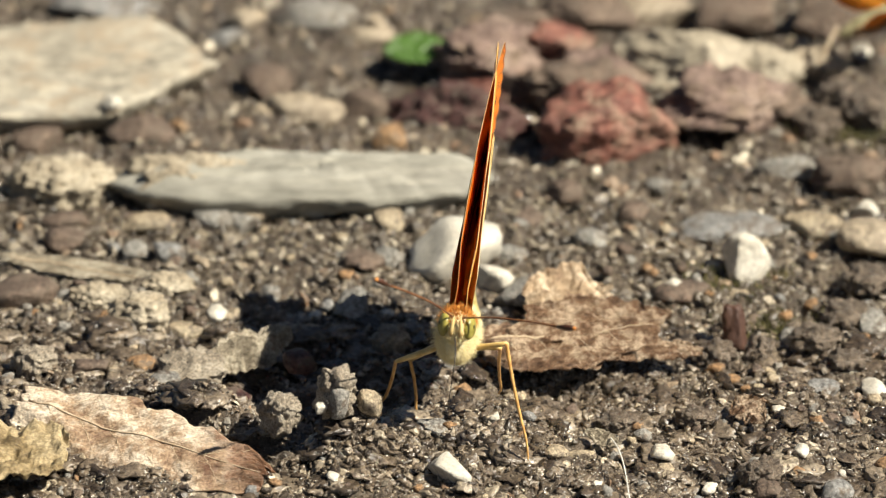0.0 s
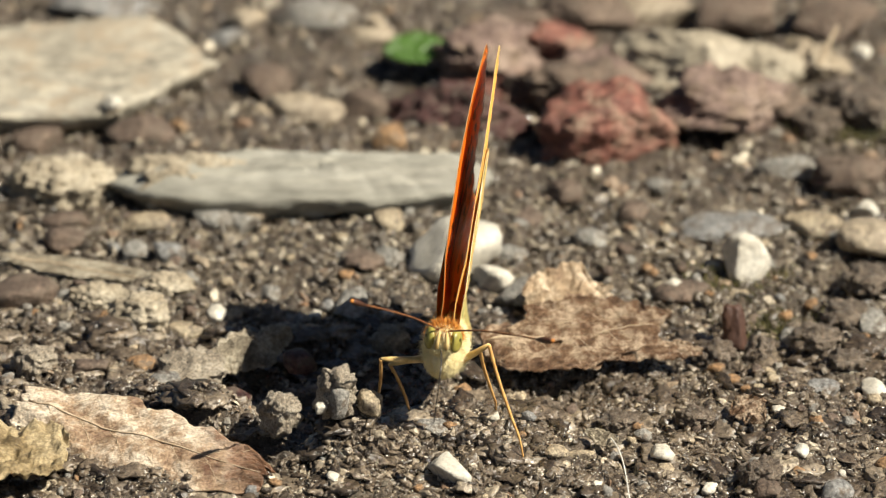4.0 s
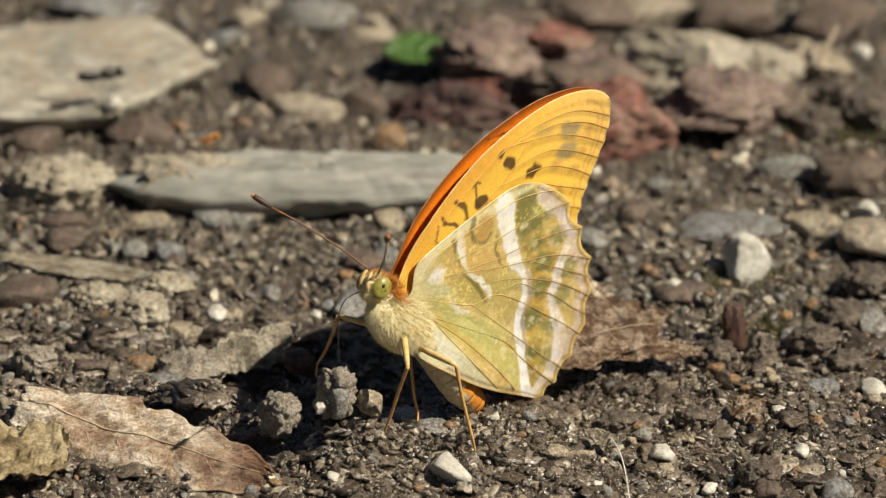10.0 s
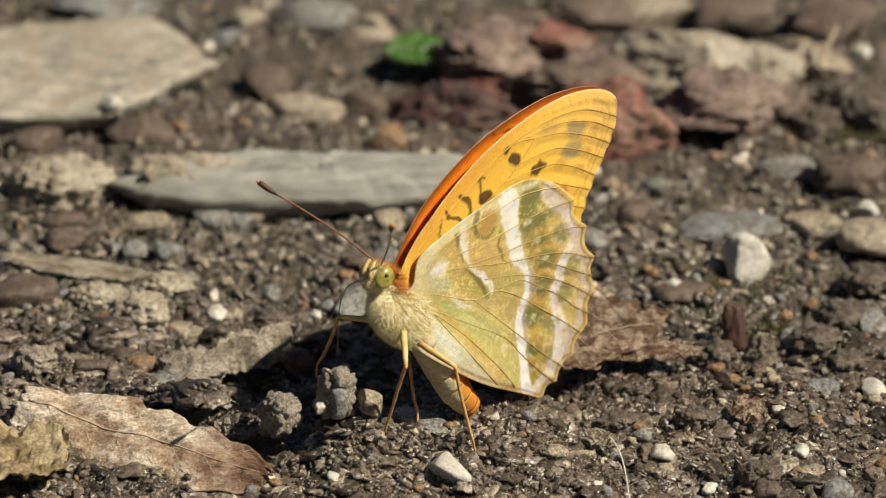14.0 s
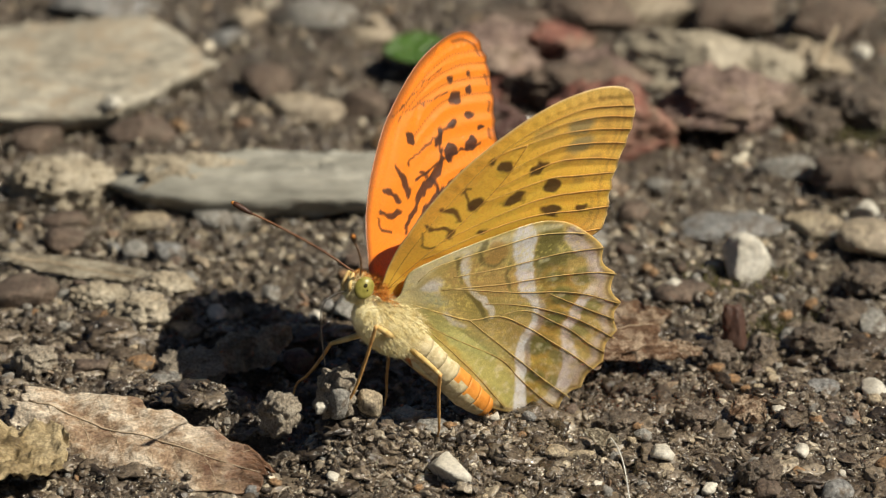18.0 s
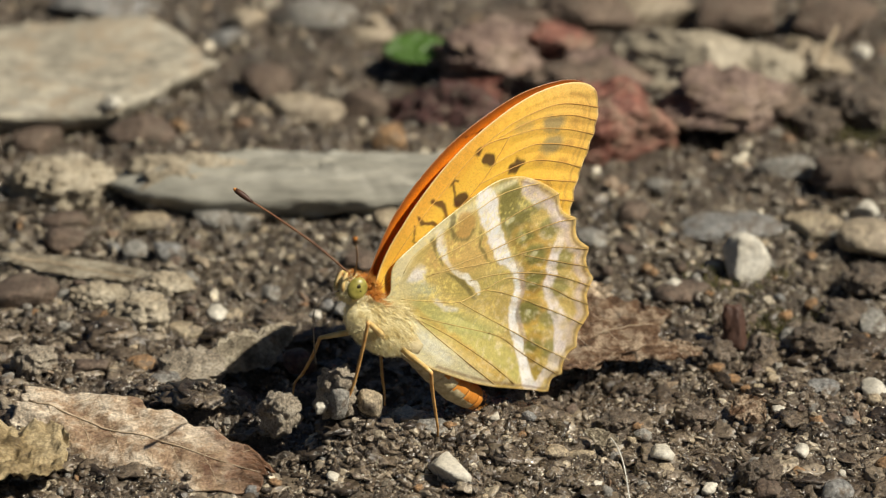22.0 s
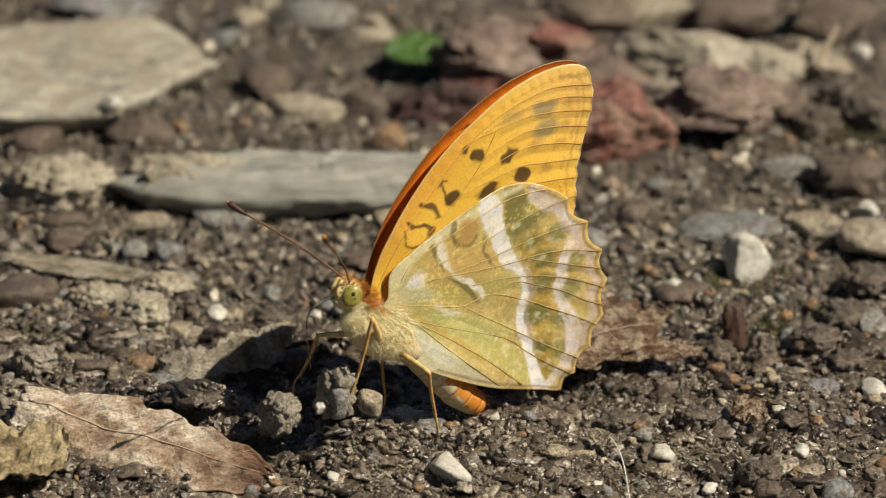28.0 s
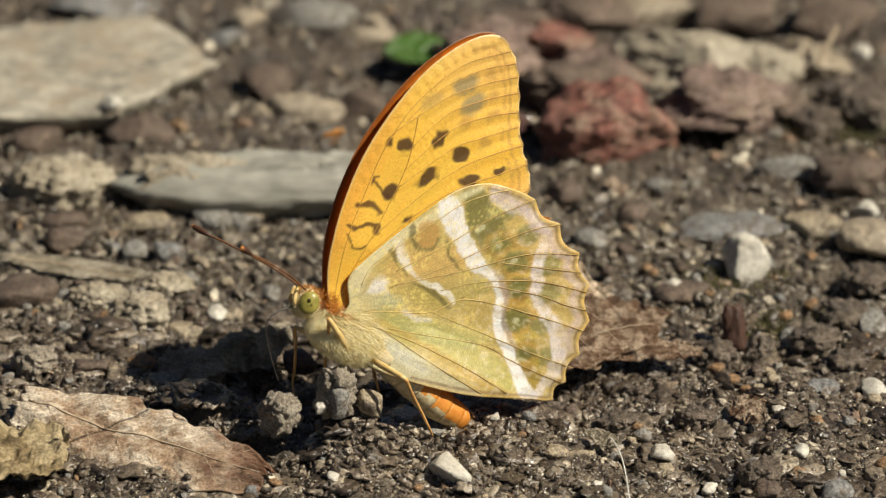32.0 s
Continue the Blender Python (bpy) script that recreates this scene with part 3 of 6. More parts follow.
stone("pebble", "smooth grey flat pebble", "pebble", 14.9, 35.8, (4.72, 3.81, 2.21), 0, "grey", 136, cuts=8, rough=0.1, level=3)
stone("flat_stone", "flat blue-grey stone half sunk in soil", "stone", 40.0, 57.4, (8.2, 4.2, 1.1), 0, "blue", 137, cuts=9, rough=0.1, level=4)
stone("pebble", "pale tan elongated stone chip", "pebble", 50.5, 55.8, (4.57, 3.12, 1.81), -18, "tan", 138, cuts=10, rough=0.1, level=4)
stone("rock", "grey rounded rock half sunk in soil", "stone", 57.1, 49.8, (4.6, 5.0, 2.8), 0, "beige", 139, cuts=10, rough=0.1, level=4)
stone("pebble", "small pale pebble with frosted edges", "pebble", 57.4, 59.5, (2.21, 2.62, 1.52), 0, "white", 140, cuts=9, rough=0.1, level=3)
stone("pebble", "pale grey flat stone", "pebble", 47.8, 71.8, (4.94, 2.92, 1.70), 0, "grey", 141, cuts=10, rough=0.1, level=3)
stone("rock", "brown rough stone half sunk in soil", "stone", 56.3, 69.6, (5.90, 5.56, 3.23), 0, "brown", 142, cuts=11, rough=0.2, level=4)
clod("earth_clod", "crumbly lump of dark brown earth", 48.7, 23.3, (2.84, 2.55, 1.53), EARTH, 143)
stone("pebble", "dark grey stone half sunk in soil", "pebble", 56.1, 28.6, (2.55, 3.82, 2.16), 0, "grey", 144, cuts=11, rough=0.1, level=3)
clod("earth_clod", "crumbly lump of dark brown earth", 36.7, 20.3, (2.47, 2.22, 1.82), EARTH, 145)
clod("earth_clod", "crumbly lump of dark brown earth", 41.9, 22.2, (2.12, 1.91, 1.52), EARTH, 146)
stone("pebble", "small blue-grey pebble half sunk in soil", "pebble", 49.0, 10.9, (2.08, 2.21, 1.29), 0, "blue", 147, cuts=9, rough=0.1, level=3)
stone("pebble", "small pale pebble half sunk in soil", "pebble", 55.1, 12.0, (1.91, 2.46, 1.43), 20, "white", 148, cuts=9, rough=0.1, level=3)
stone("pebble", "small grey pebble half sunk in soil", "pebble", 46.1, 24.9, (1.69, 2.13, 1.24), 0, "grey", 149, cuts=9, rough=0.1, level=3)
stone("pebble", "blue-grey flat pebble half sunk in soil", "pebble", 49.1, -15.5, (2.41, 2.02, 1.18), 10, "blue", 150, cuts=9, rough=0.1, level=3)
clod("earth_clod", "crumbly lump of dark brown earth", 40.5, -12.3, (2.37, 2.13, 1.75), EARTH, 151)
stone("pebble", "tiny white pebble half sunk in soil", "pebble", 45.4, -7.7, (1.06, 1.45, 0.84), 0, "white", 152, cuts=8, rough=0.1, level=3)
clod("earth_clod", "crumbly lump of dark brown earth", 52.4, 17.9, (2.11, 1.90, 1.33), EARTH, 153)
clod("earth_clod", "crumbly lump of dark brown earth", 25.1, 2.4, (2.41, 2.04, 1.19), EARTH, 154)
clod("earth_clod", "crumbly lump of dark brown earth", 17.3, 9.2, (3.13, 2.27, 1.32), EARTH, 155)
clod("earth_clod", "crumbly lump of dark brown earth", 33.6, 2.5, (2.07, 1.87, 1.19), EARTH, 156)
clod("earth_clod", "crumbly lump of dark brown earth", 27.3, 11.9, (1.75, 1.57, 1.02), EARTH, 157)
stone("pebble", "pale elongated stone chip", "pebble", -13.7, 91.3, (5.95, 4.48, 2.60), -25, "beige", 158, cuts=9, rough=0.1, level=4)
stone("pebble", "pale stone chip half sunk in soil", "pebble", -5.6, 116.7, (3.59, 2.80, 1.62), 15, "beige", 159, cuts=9, rough=0.1, level=3)
stone("pebble", "blue-grey pebble half sunk in soil", "pebble", -24.5, 116.2, (3.30, 2.79, 1.62), 0, "blue", 160, cuts=8, rough=0.1, level=3)
stone("pebble", "pale stone chip half sunk in soil", "pebble", -21.9, 119.7, (2.37, 2.81, 1.63), -30, "beige", 161, cuts=9, rough=0.1, level=3)
stone("flat_stone", "bluish grey flat stone", "stone", -41.2, 126.2, (8.11, 4.46, 1.64), 0, "blue", 162, cuts=9, rough=0.1, level=4)
stone("pebble", "grey stone farther off", "pebble", -12.8, 120.3, (5.70, 3.52, 2.04), 0, "grey", 163, cuts=9, rough=0.1, level=3)
stone("pebble", "pale chip beside a green leaf", "pebble", -0.6, 109.8, (3.28, 1.80, 1.05), 0, "tan", 164, cuts=8, rough=0.1, level=3)
stone("pebble", "brown stone half sunk in soil", "pebble", -19.1, 100.5, (3.70, 4.11, 2.39), 0, "brown", 165, cuts=10, rough=0.1, level=3)
stone("pebble", "brown stone half sunk in soil", "pebble", -34.6, 81.4, (5.00, 3.37, 1.96), 0, "brown", 166, cuts=10, rough=0.1, level=3)
stone("pebble", "small orange-tan pebble half sunk in soil", "pebble", -29.7, 85.3, (1.64, 2.03, 1.18), 0, "ochre", 167, cuts=8, rough=0.1, level=3)
stone("pebble", "brown stone half sunk in soil", "pebble", -48.5, 81.9, (4.08, 3.36, 1.95), 0, "brown", 168, cuts=10, rough=0.1, level=3)
stone("pebble", "brown stone half sunk in soil", "pebble", -6.4, 91.4, (3.67, 3.40, 1.98), 0, "brown", 169, cuts=10, rough=0.1, level=3)
stone("pebble", "tan-brown stone half sunk in soil", "pebble", -2.6, 80.5, (3.18, 2.96, 1.72), 0, "ochre", 170, cuts=10, rough=0.1, level=3)
stone("rock", "pale stone farther off", "stone", 33.0, 125.4, (6.29, 5.08, 2.95), 0, "beige", 171, cuts=9, rough=0.1, level=4)
stone("rock", "brown stone farther off", "stone", 24.4, 121.4, (6.85, 5.07, 2.95), 0, "brown", 172, cuts=10, rough=0.1, level=4)
stone("rock", "brown stone farther off", "stone", 43.5, 122.0, (7.99, 5.07, 2.95), 0, "brown", 173, cuts=10, rough=0.1, level=4)
stone("rock", "brown stone farther off", "stone", 55.4, 118.1, (6.81, 6.72, 3.91), 0, "brown", 174, cuts=10, rough=0.1, level=4)
stone("rock", "brown stone farther off", "stone", 15.3, 119.8, (6.27, 3.45, 1.96), 0, "brown", 175, cuts=10, rough=0.1, level=4)
stone("pebble", "small bright pebble half sunk in soil", "pebble", 60.1, 113.0, (1.41, 1.95, 1.13), 0, "white", 176, cuts=6, rough=0.1, level=3)
stone("pebble", "brown stone chip half sunk in soil", "pebble", 28.0, 60.1, (2.65, 2.36, 1.37), 0, "brown", 177, cuts=10, rough=0.1, level=3)
stone("pebble", "brown stone chip half sunk in soil", "pebble", 19.6, 64.2, (3.12, 2.64, 1.53), 0, "brown", 178, cuts=10, rough=0.1, level=3)
stone("pebble", "grey-brown chip half sunk in soil", "pebble", 22.9, 51.5, (2.63, 2.34, 1.36), 0, "grey", 179, cuts=10, rough=0.1, level=3)
stone("pebble", "grey chip half sunk in soil", "pebble", 31.9, 68.3, (2.23, 1.98, 1.15), 0, "grey", 180, cuts=10, rough=0.1, level=3)
stone("pebble", "brown chip half sunk in soil", "pebble", 15.2, 57.5, (2.65, 2.22, 1.29), 0, "brown", 181, cuts=10, rough=0.1, level=3)
stone("pebble", "grey chip half sunk in soil", "pebble", 13.0, 46.8, (2.18, 2.19, 1.27), 0, "grey", 182, cuts=10, rough=0.1, level=3)
clod("earth_clod", "lump of grey-brown earth", -44.4, 15.6, (2.46, 2.22, 1.70), CLODMAT, 183)
stone("pebble", "brown chip half sunk in soil", "pebble", -37.7, 15.7, (2.51, 1.86, 1.08), 0, "brown", 184, cuts=10, rough=0.1, level=3)
clod("earth_clod", "lump of grey-brown earth", -25.5, 14.4, (3.85, 3.47, 2.11), CLODMAT, 185)
stone("rock", "dark maroon rough rock chunk", "stone", 6.9, 89.9, (9.32, 7.30, 4.24), 0, "maroon", 186, cuts=12, rough=0.3, level=5)
stone("rock", "rust-red broken rock piece", "stone", 13.2, 99.3, (7.20, 5.41, 3.15), -12, "red", 187, cuts=12, rough=0.3, level=5)
stone("rock", "red-brown weathered sandstone rock", "stone", 25.2, 80.5, (9.2, 8.6, 6.4), 10, "red", 188, cuts=12, rough=0.2, level=5)
stone("rock", "grey-purple rock beside the red one", "stone", 10.3, 105.5, (8.40, 6.97, 4.05), 0, "mauve", 189, cuts=11, rough=0.3, level=5)
stone("rock", "pinkish-tan broken rock piece", "stone", 18.2, 109.4, (6.18, 5.49, 3.19), 20, "red", 190, cuts=11, rough=0.3, level=5)
stone("rock", "dusty pink-brown rock piece", "stone", 27.0, 101.8, (8.35, 5.77, 3.35), 0, "mauve", 191, cuts=11, rough=0.3, level=5)
stone("rock", "dark brown rock between red ones", "stone", 20.2, 97.3, (7.76, 6.57, 3.82), 0, "brown", 192, cuts=11, rough=0.3, level=5)
stone("rock", "large pale beige rock", "stone", 38.6, 103.2, (12.6, 8.0, 5.0), 0, "pale", 193, cuts=9, rough=0.15, level=5)
stone("rock", "pale beige broken rock piece", "stone", 45.2, 101.5, (6.4, 6.0, 4.3), 12, "pale", 194, cuts=9, rough=0.15, level=5)
stone("rock", "elongated grey-beige rock chip", "stone", 53.2, 105.2, (5.58, 4.96, 2.88), -35, "beige", 195, cuts=10, rough=0.3, level=5)
stone("rock", "brown-mauve rock under a pale one", "stone", 40.9, 88.1, (12.62, 8.13, 4.72), 0, "mauve", 196, cuts=12, rough=0.3, level=5)
stone("rock", "brown rough rock chunk", "stone", 49.0, 89.4, (4.95, 4.89, 2.84), 0, "brown", 197, cuts=11, rough=0.3, level=4)
# three dark lumps added to stand in for mossy shadows between the stones
clod("earth_clod", "dark crumbly lump of earth", 52.5, 85.1, (3.20, 2.88, 2.72), EARTH, 198)
clod("earth_clod", "large dark mossy lump added for shade between stones", 59.2, 88.6, (4.22, 3.80, 3.59), EARTH, 199)
clod("earth_clod", "dark crumbly lump of earth", 55.6, 94.6, (2.71, 2.44, 1.67), EARTH, 200)
clod("earth_clod", "dark crumbly lump of earth", 56.4, 38.6, (3.25, 2.93, 1.87), EARTH, 201)
clod("earth_clod", "dark crumbly lump of earth", 53.1, 29.2, (2.86, 2.57, 1.54), EARTH, 202)
clod("clay_lump", "pale clay lump beside the slate", -43.9, 65.5, (6.43, 4.65, 2.70), CLAYMAT, 203)

# lumps on the bank's edge under the butterfly
clod("earth_clod", "round pale grey pitted lump of earth", -14.7, -7.0, (2.4, 2.2, 2.5), CLODMAT, 116, 0.4, 5.4)
clod("earth_clod", "upright lumpy clod of grey-brown earth", -8.3, -6.5, (2.5, 2.2, 3.0), CLODMAT, 117, 0.6, 7.9)
stone("pebble", "pale grey elongated pebble leaning on a clod", "pebble", -7.8, -9.0, (1.4, 1.0, 2.2), 20, "grey", 118, cuts=6, rough=0.12, tilt=(0, 12), z=7.6)
stone("pebble", "tiny white pebble stuck to a clod", "pebble", -9.9, -9.0, (0.9, 0.7, 0.8), 30, "white", 119, cuts=3, z=7.0)
stone("pebble", "small cream oval pebble under the butterfly", "pebble", -4.0, -6.8, (1.9, 1.4, 1.5), -30, "tan", 120, cuts=3, rough=0.08, tilt=(0, 28), z=6.6)

clod("clay_crust", "pale crumbly clay crust stuck on the slate's end", -26.8, 64.4, (9.4, 4.4, 3.7), CLAYMAT, 301, 0.5)


def loose_pebbles(count, seed):
    """Single pebbles strewn over the soil; a few shapes shared by all."""
    rng = np.random.RandomState(seed)
    kinds = [("white", "small off-white pebble lying on soil"), ("tan", "small tan pebble lying on soil"), ("grey", "small grey pebble lying on soil"), ("brown", "small brown pebble lying on soil"), ("ochre", "small rust-coloured pebble lying on soil"), ("blue", "small blue-grey pebble lying on soil")]
    shapes = {}
    for k in range(count):
        mat, label = kinds[rng.choice(6, p=[0.06, 0.26, 0.2, 0.26, 0.13, 0.09])]
        form = (mat, rng.randint(3))
        if form not in shapes:
            v, f = rock_shape(2, (1.0, 0.8, 0.62), seed + form[1] * 7 + len(mat), 9, 0.3)
            shapes[form] = mesh_of("pebble", v * MM, f, ROCKS[mat])
        r = rng.uniform(0.5, 1.35)
        x, y = rng.uniform(-50, 56), rng.uniform(-20, 60)
        ob = new("pebble", shapes[form])
        ob.matrix_basis = pose(x * MM, y * MM, (gh(x, y) + 0.25 * r) * MM, rng.uniform(-25, 25), rng.uniform(-25, 25), rng.uniform(0, 360)) @ Matrix.Scale(r, 4)
        tagged(ob, label, "pebble", "loose pebbles on the soil")


loose_pebbles(270, 401)


# ---- dead leaves and litter ----
def sheet(name, label, category, a, b, half, z, mat, seed, tilt=0.0, curl=0.0, fold=0.0, jag=0.18, wave=0.8, profile=0.7, parent=None, ribs=0, thick=0.14, ends=(0.3, 0.3)):
    """A leaf blade in mm from a to b; z: heights at both ends; tilt, curl and fold lift its sides."""
    nu, nv = 90, 44
    u, v = np.meshgrid(np.linspace(0, 1, nu), np.linspace(-1, 1, nv), indexing="ij")
    a, b = np.array(a, float), np.array(b, float)
    d = (b - a) / np.linalg.norm(b - a)
    side = np.array([-d[1], d[0]])
    prof = ends[0] * (1 - u) + ends[1] * u + (1 - np.abs(2 * u - 1) ** 2.2) * profile
    ragged = 1 + jag * (vnoise(u * 13, np.sign(v) * 5 + 9, seed) - 0.5) * 2 + jag * 0.6 * (vnoise(u * 40, np.sign(v) * 5 + 9, seed + 1) - 0.5)
    w = half * prof * ragged
    uu = u + 0.04 * (vnoise(v * 5 + 9, u * 0 + 3, seed + 2) - 0.5) * (np.abs(2 * u - 1) ** 4)
    x = a[0] + (b[0] - a[0]) * uu + side[0] * v * w
    y = a[1] + (b[1] - a[1]) * uu + side[1] * v * w
    h = z[0] * (1 - u) + z[1] * u + tilt * v * prof + curl * v ** 2 + fold * np.abs(v)
    h = h + wave * (vnoise(u * 6, v * 2.5 + 7, seed + 3) - 0.5) + 0.45 * wave * (vnoise(u * 17, v * 6 + 7, seed + 4) - 0.5) + 0.2 * wave * (vnoise(u * 45, v * 14 + 7, seed + 5) - 0.5)
    top = np.stack([x, y, h], -1).reshape(-1, 3)
    V = np.concatenate([top, top - [0, 0, thick]])
    i = np.arange(nu * nv).reshape(nu, nv)
    q = np.stack([i[:-1, :-1], i[1:, :-1], i[1:, 1:], i[:-1, 1:]], -1).reshape(-1, 4)
    o = nu * nv
    rim = np.concatenate([i[:, 0], i[-1, 1:], i[-2::-1, -1], i[0, -2:0:-1]])
    r2 = np.roll(rim, -1)
    F = np.concatenate([q, (q + o)[:, ::-1], np.stack([r2, rim, rim + o, r2 + o], -1)])
    me = mesh_of(name, V * MM, F, mat)
    if parent is None:
        ob = tagged(new(name, me), label, category)
    else:
        ob = part(name, me, parent, label)
    T = top.reshape(nu, nv, 3)
    if ribs:
        mid = T[2:-2:4, nv // 2] + [0, 0, 0.06]
        vv, ff = tube(mid * MM, np.linspace(0.14, 0.05, len(mid)) * MM, 6)
        part("midrib", mesh_of("midrib", vv, ff, RIB), ob, "raised pale midrib")
        for k in range(ribs):
            for s in (-1, 1):
                iu = int(nu * (0.12 + 0.75 * k / ribs))
                line = [T[min(nu - 1, iu + int(j * 0.7)), nv // 2 + s * int(j * (nv // 2 - 2) / 18)] + [0, 0, 0.03] for j in range(19)]
                vv, ff = tube(np.array(line) * MM, np.linspace(0.05, 0.02, 19) * MM, 5)
                part("vein", mesh_of("vein", vv, ff, RIB), ob)
    return ob


leaf = sheet("dead_leaf", "curled dry tan leaf with a pale midrib lying on the soil", "leaf", (-45.0, 1.2), (-16.0, -14.4), 5.0, (3.0, 1.4), LEAF_ROT, 61, tilt=2.0, curl=-0.7, wave=1.3, jag=0.16, ribs=6, ends=(0.5, 0.35), profile=0.55)
sheet("folded_lobe", "", "", (-52, -10.5), (-39.0, -11), 8.6, (1.6, 2.0), LEAF_OLIVE, 62, tilt=-0.8, curl=0.8, wave=1.6, jag=0.08, parent=leaf, ends=(0.7, 0.6), profile=0.4).data.update()
leaf2 = sheet("dead_leaf", "crumbling brown dead leaf with layered flakes raised off the soil", "leaf", (9.0, 17.5), (30.0, 20.0), 5.4, (2.2, 3.4), LEAF_BROWN, 63, tilt=1.0, curl=-0.5, wave=1.6, jag=0.3, ribs=4, ends=(0.5, 0.25), profile=0.6)
sheet("flap", "tan torn upright flap", "", (14.0, 28.5), (24.6, 29.5), 3.6, (3.2, 2.8), LEAF_TAN, 64, tilt=2.2, curl=0.2, wave=1.6, jag=0.16, parent=leaf2, ends=(0.25, 0.2), profile=0.85)
sheet("flake", "", "", (11.5, 13.4), (25, 14.8), 1.7, (1.8, 2.4), LEAF_BROWN, 65, tilt=0.5, wave=0.9, jag=0.3, parent=leaf2, ends=(0.3, 0.2), profile=0.7)
sheet("flake", "", "", (14, 23.0), (31.5, 24.0), 3.0, (3.4, 3.1), LEAF_BROWN, 66, tilt=1.6, wave=1.3, jag=0.35, parent=leaf2, ends=(0.3, 0.2), profile=0.6)
sheet("flake", "", "", (12, 19.5), (27, 21.0), 2.4, (3.1, 3.6), LEAF_BROWN, 67, tilt=1.3, wave=1.0, jag=0.35, parent=leaf2, ends=(0.3, 0.2), profile=0.6)
sheet("flake", "", "", (23, 16.8), (35, 17.4), 1.9, (2.2, 1.4), LEAF_BROWN, 72, tilt=0.8, wave=1.0, jag=0.35, parent=leaf2, ends=(0.3, 0.2), profile=0.6)
sheet("leaf_fragment", "weathered grey-tan fragment of a dead leaf", "leaf", (-25.0, 15.0), (-14.0, 19.8), 2.0, (1.6, 3.4), LEAF_GREY, 68, tilt=1.0, fold=-1.2, wave=1.6, jag=0.3, ends=(0.2, 0.35), profile=0.8)
sheet("green_leaf", "small fresh green leaf fallen among the stones", "leaf", (-3.6, 106), (5.0, 107), 2.6, (2.6, 3.0), LEAF_GREEN, 69, tilt=1.0, wave=0.6, jag=0.05, ends=(0.1, 0.1), profile=0.95)
sheet("leaf_fragment", "thin pale sliver of dry leaf on the soil", "leaf", (-50, 45.5), (-27, 38), 1.7, (0.7, 0.6), LEAF_GREY, 70, tilt=0.4, wave=0.7, ends=(0.4, 0.2), ribs=1)
sheet("leaf_fragment", "small reddish brown piece of dead leaf", "leaf", (38.4, 5.6), (41.6, 0.2), 1.7, (1.2, 0.8), LEAF_BROWN, 73, tilt=0.8, wave=0.7, jag=0.25, ends=(0.3, 0.2))
stone("pebble", "flat grey-brown stone chip lying on the soil", "pebble", 41.2, -15.2, (2.3, 2.6, 1.1), 10, "brown", 210, cuts=10, rough=0.1, level=3)
stone("pebble", "dark brown flat stone half sunk in soil", "pebble", 33.6, 37.2, (4.2, 2.4, 1.3), 8, "brown", 211, cuts=9, rough=0.1, level=3)
# white stone added where the slab's edge catches a bright glint
stone("pebble", "small white stone standing in for a glint on the slab's edge", "pebble", -38.5, 84.2, (1.4, 1.1, 1.1), 0, "white", 212, cuts=5, rough=0.08, level=3, z=4.4)
stone("pebble", "pale grey pebble against the slate", "pebble", -20.8, 58.0, (2.6, 2.0, 1.9), 0, "grey", 213, cuts=6, rough=0.08, level=3)
sheet("leaf_fragment", "small grey sliver of dry leaf", "leaf", (20.8, -2.4), (24.6, -6), 1.0, (0.9, 0.9), LEAF_GREY, 71, tilt=0.4, wave=0.4, ends=(0.2, 0.3))
v, f = rock_shape(4, (1.7, 0.9, 3.8), 78, 6, 0.2, 0.55)
v = v @ np.array(Matrix.Rotation(radians(14), 3, "X")) + [39.3, 23.4, 2.0]
v = v * MM
tagged(new("bark_sliver", mesh_of("bark_sliver", v, f, BARK)), "short reddish brown sliver of bark upright in the soil", "bark")
v, f = tube(spline([(23.6, -5.0, 1.2), (24.4, -9, 1.7), (25.0, -13, 1.2), (25.4, -19, 0.4)], 30) * MM, np.full(30, 0.085) * MM, 6)
tagged(new("plant_fibre", mesh_of("plant_fibre", v, f, FIBRE)), "single thin white fibre lying on the soil", "fibre")

v, f = tube(spline([(53.6, 100, 3.0), (54.6, 101, 5.2), (56.0, 102, 7.6)], 14) * MM, np.linspace(0.42, 0.3, 14) * MM, 7)
tagged(new("plant_stalk", mesh_of("plant_stalk", v, f, RIB)), "short dry tan plant stalk leaning between stones", "stalk")


def moss(x, y, r, n, seed, label):
    """A cushion of short moss stems and leaflets in mm."""
    rng = np.random.RandomState(seed)
    V, F = [], []
    for _ in range(n):
        px, py = x + rng.normal(0, r / 2), y + rng.normal(0, r / 3)
        h, lean = rng.uniform(0.4, 1.4), rng.normal(0, 0.5, 2)
        base, w = gh(px, py), rng.uniform(0.08, 0.2)
        a = rng.uniform(0, 6.28)
        k = len(V)
        for s in (-1, 1):
            V.append((px + math.cos(a) * w * s, py + math.sin(a) * w * s, base - 0.1))
        V.append((px + lean[0] * h * 0.5 + w, py + lean[1] * h * 0.5, base + h * 0.6))
        V.append((px + lean[0] * h, py + lean[1] * h, base + h))
        F += [[k, k + 1, k + 2], [k + 1, k + 3, k + 2], [k, k + 2, k + 3]]
    ob = new("moss", mesh_of("moss", np.array(V) * MM, F, MOSS, False))
    return tagged(ob, label, "moss", kind="stuff")


moss(45, 28, 6, 280, 5, "small olive-green moss tuft on the soil")
moss(58, 86, 9, 700, 6, "olive moss cushion between stones")
moss(40, 41, 7, 260, 7, "sparse moss on the soil by a white pebble")


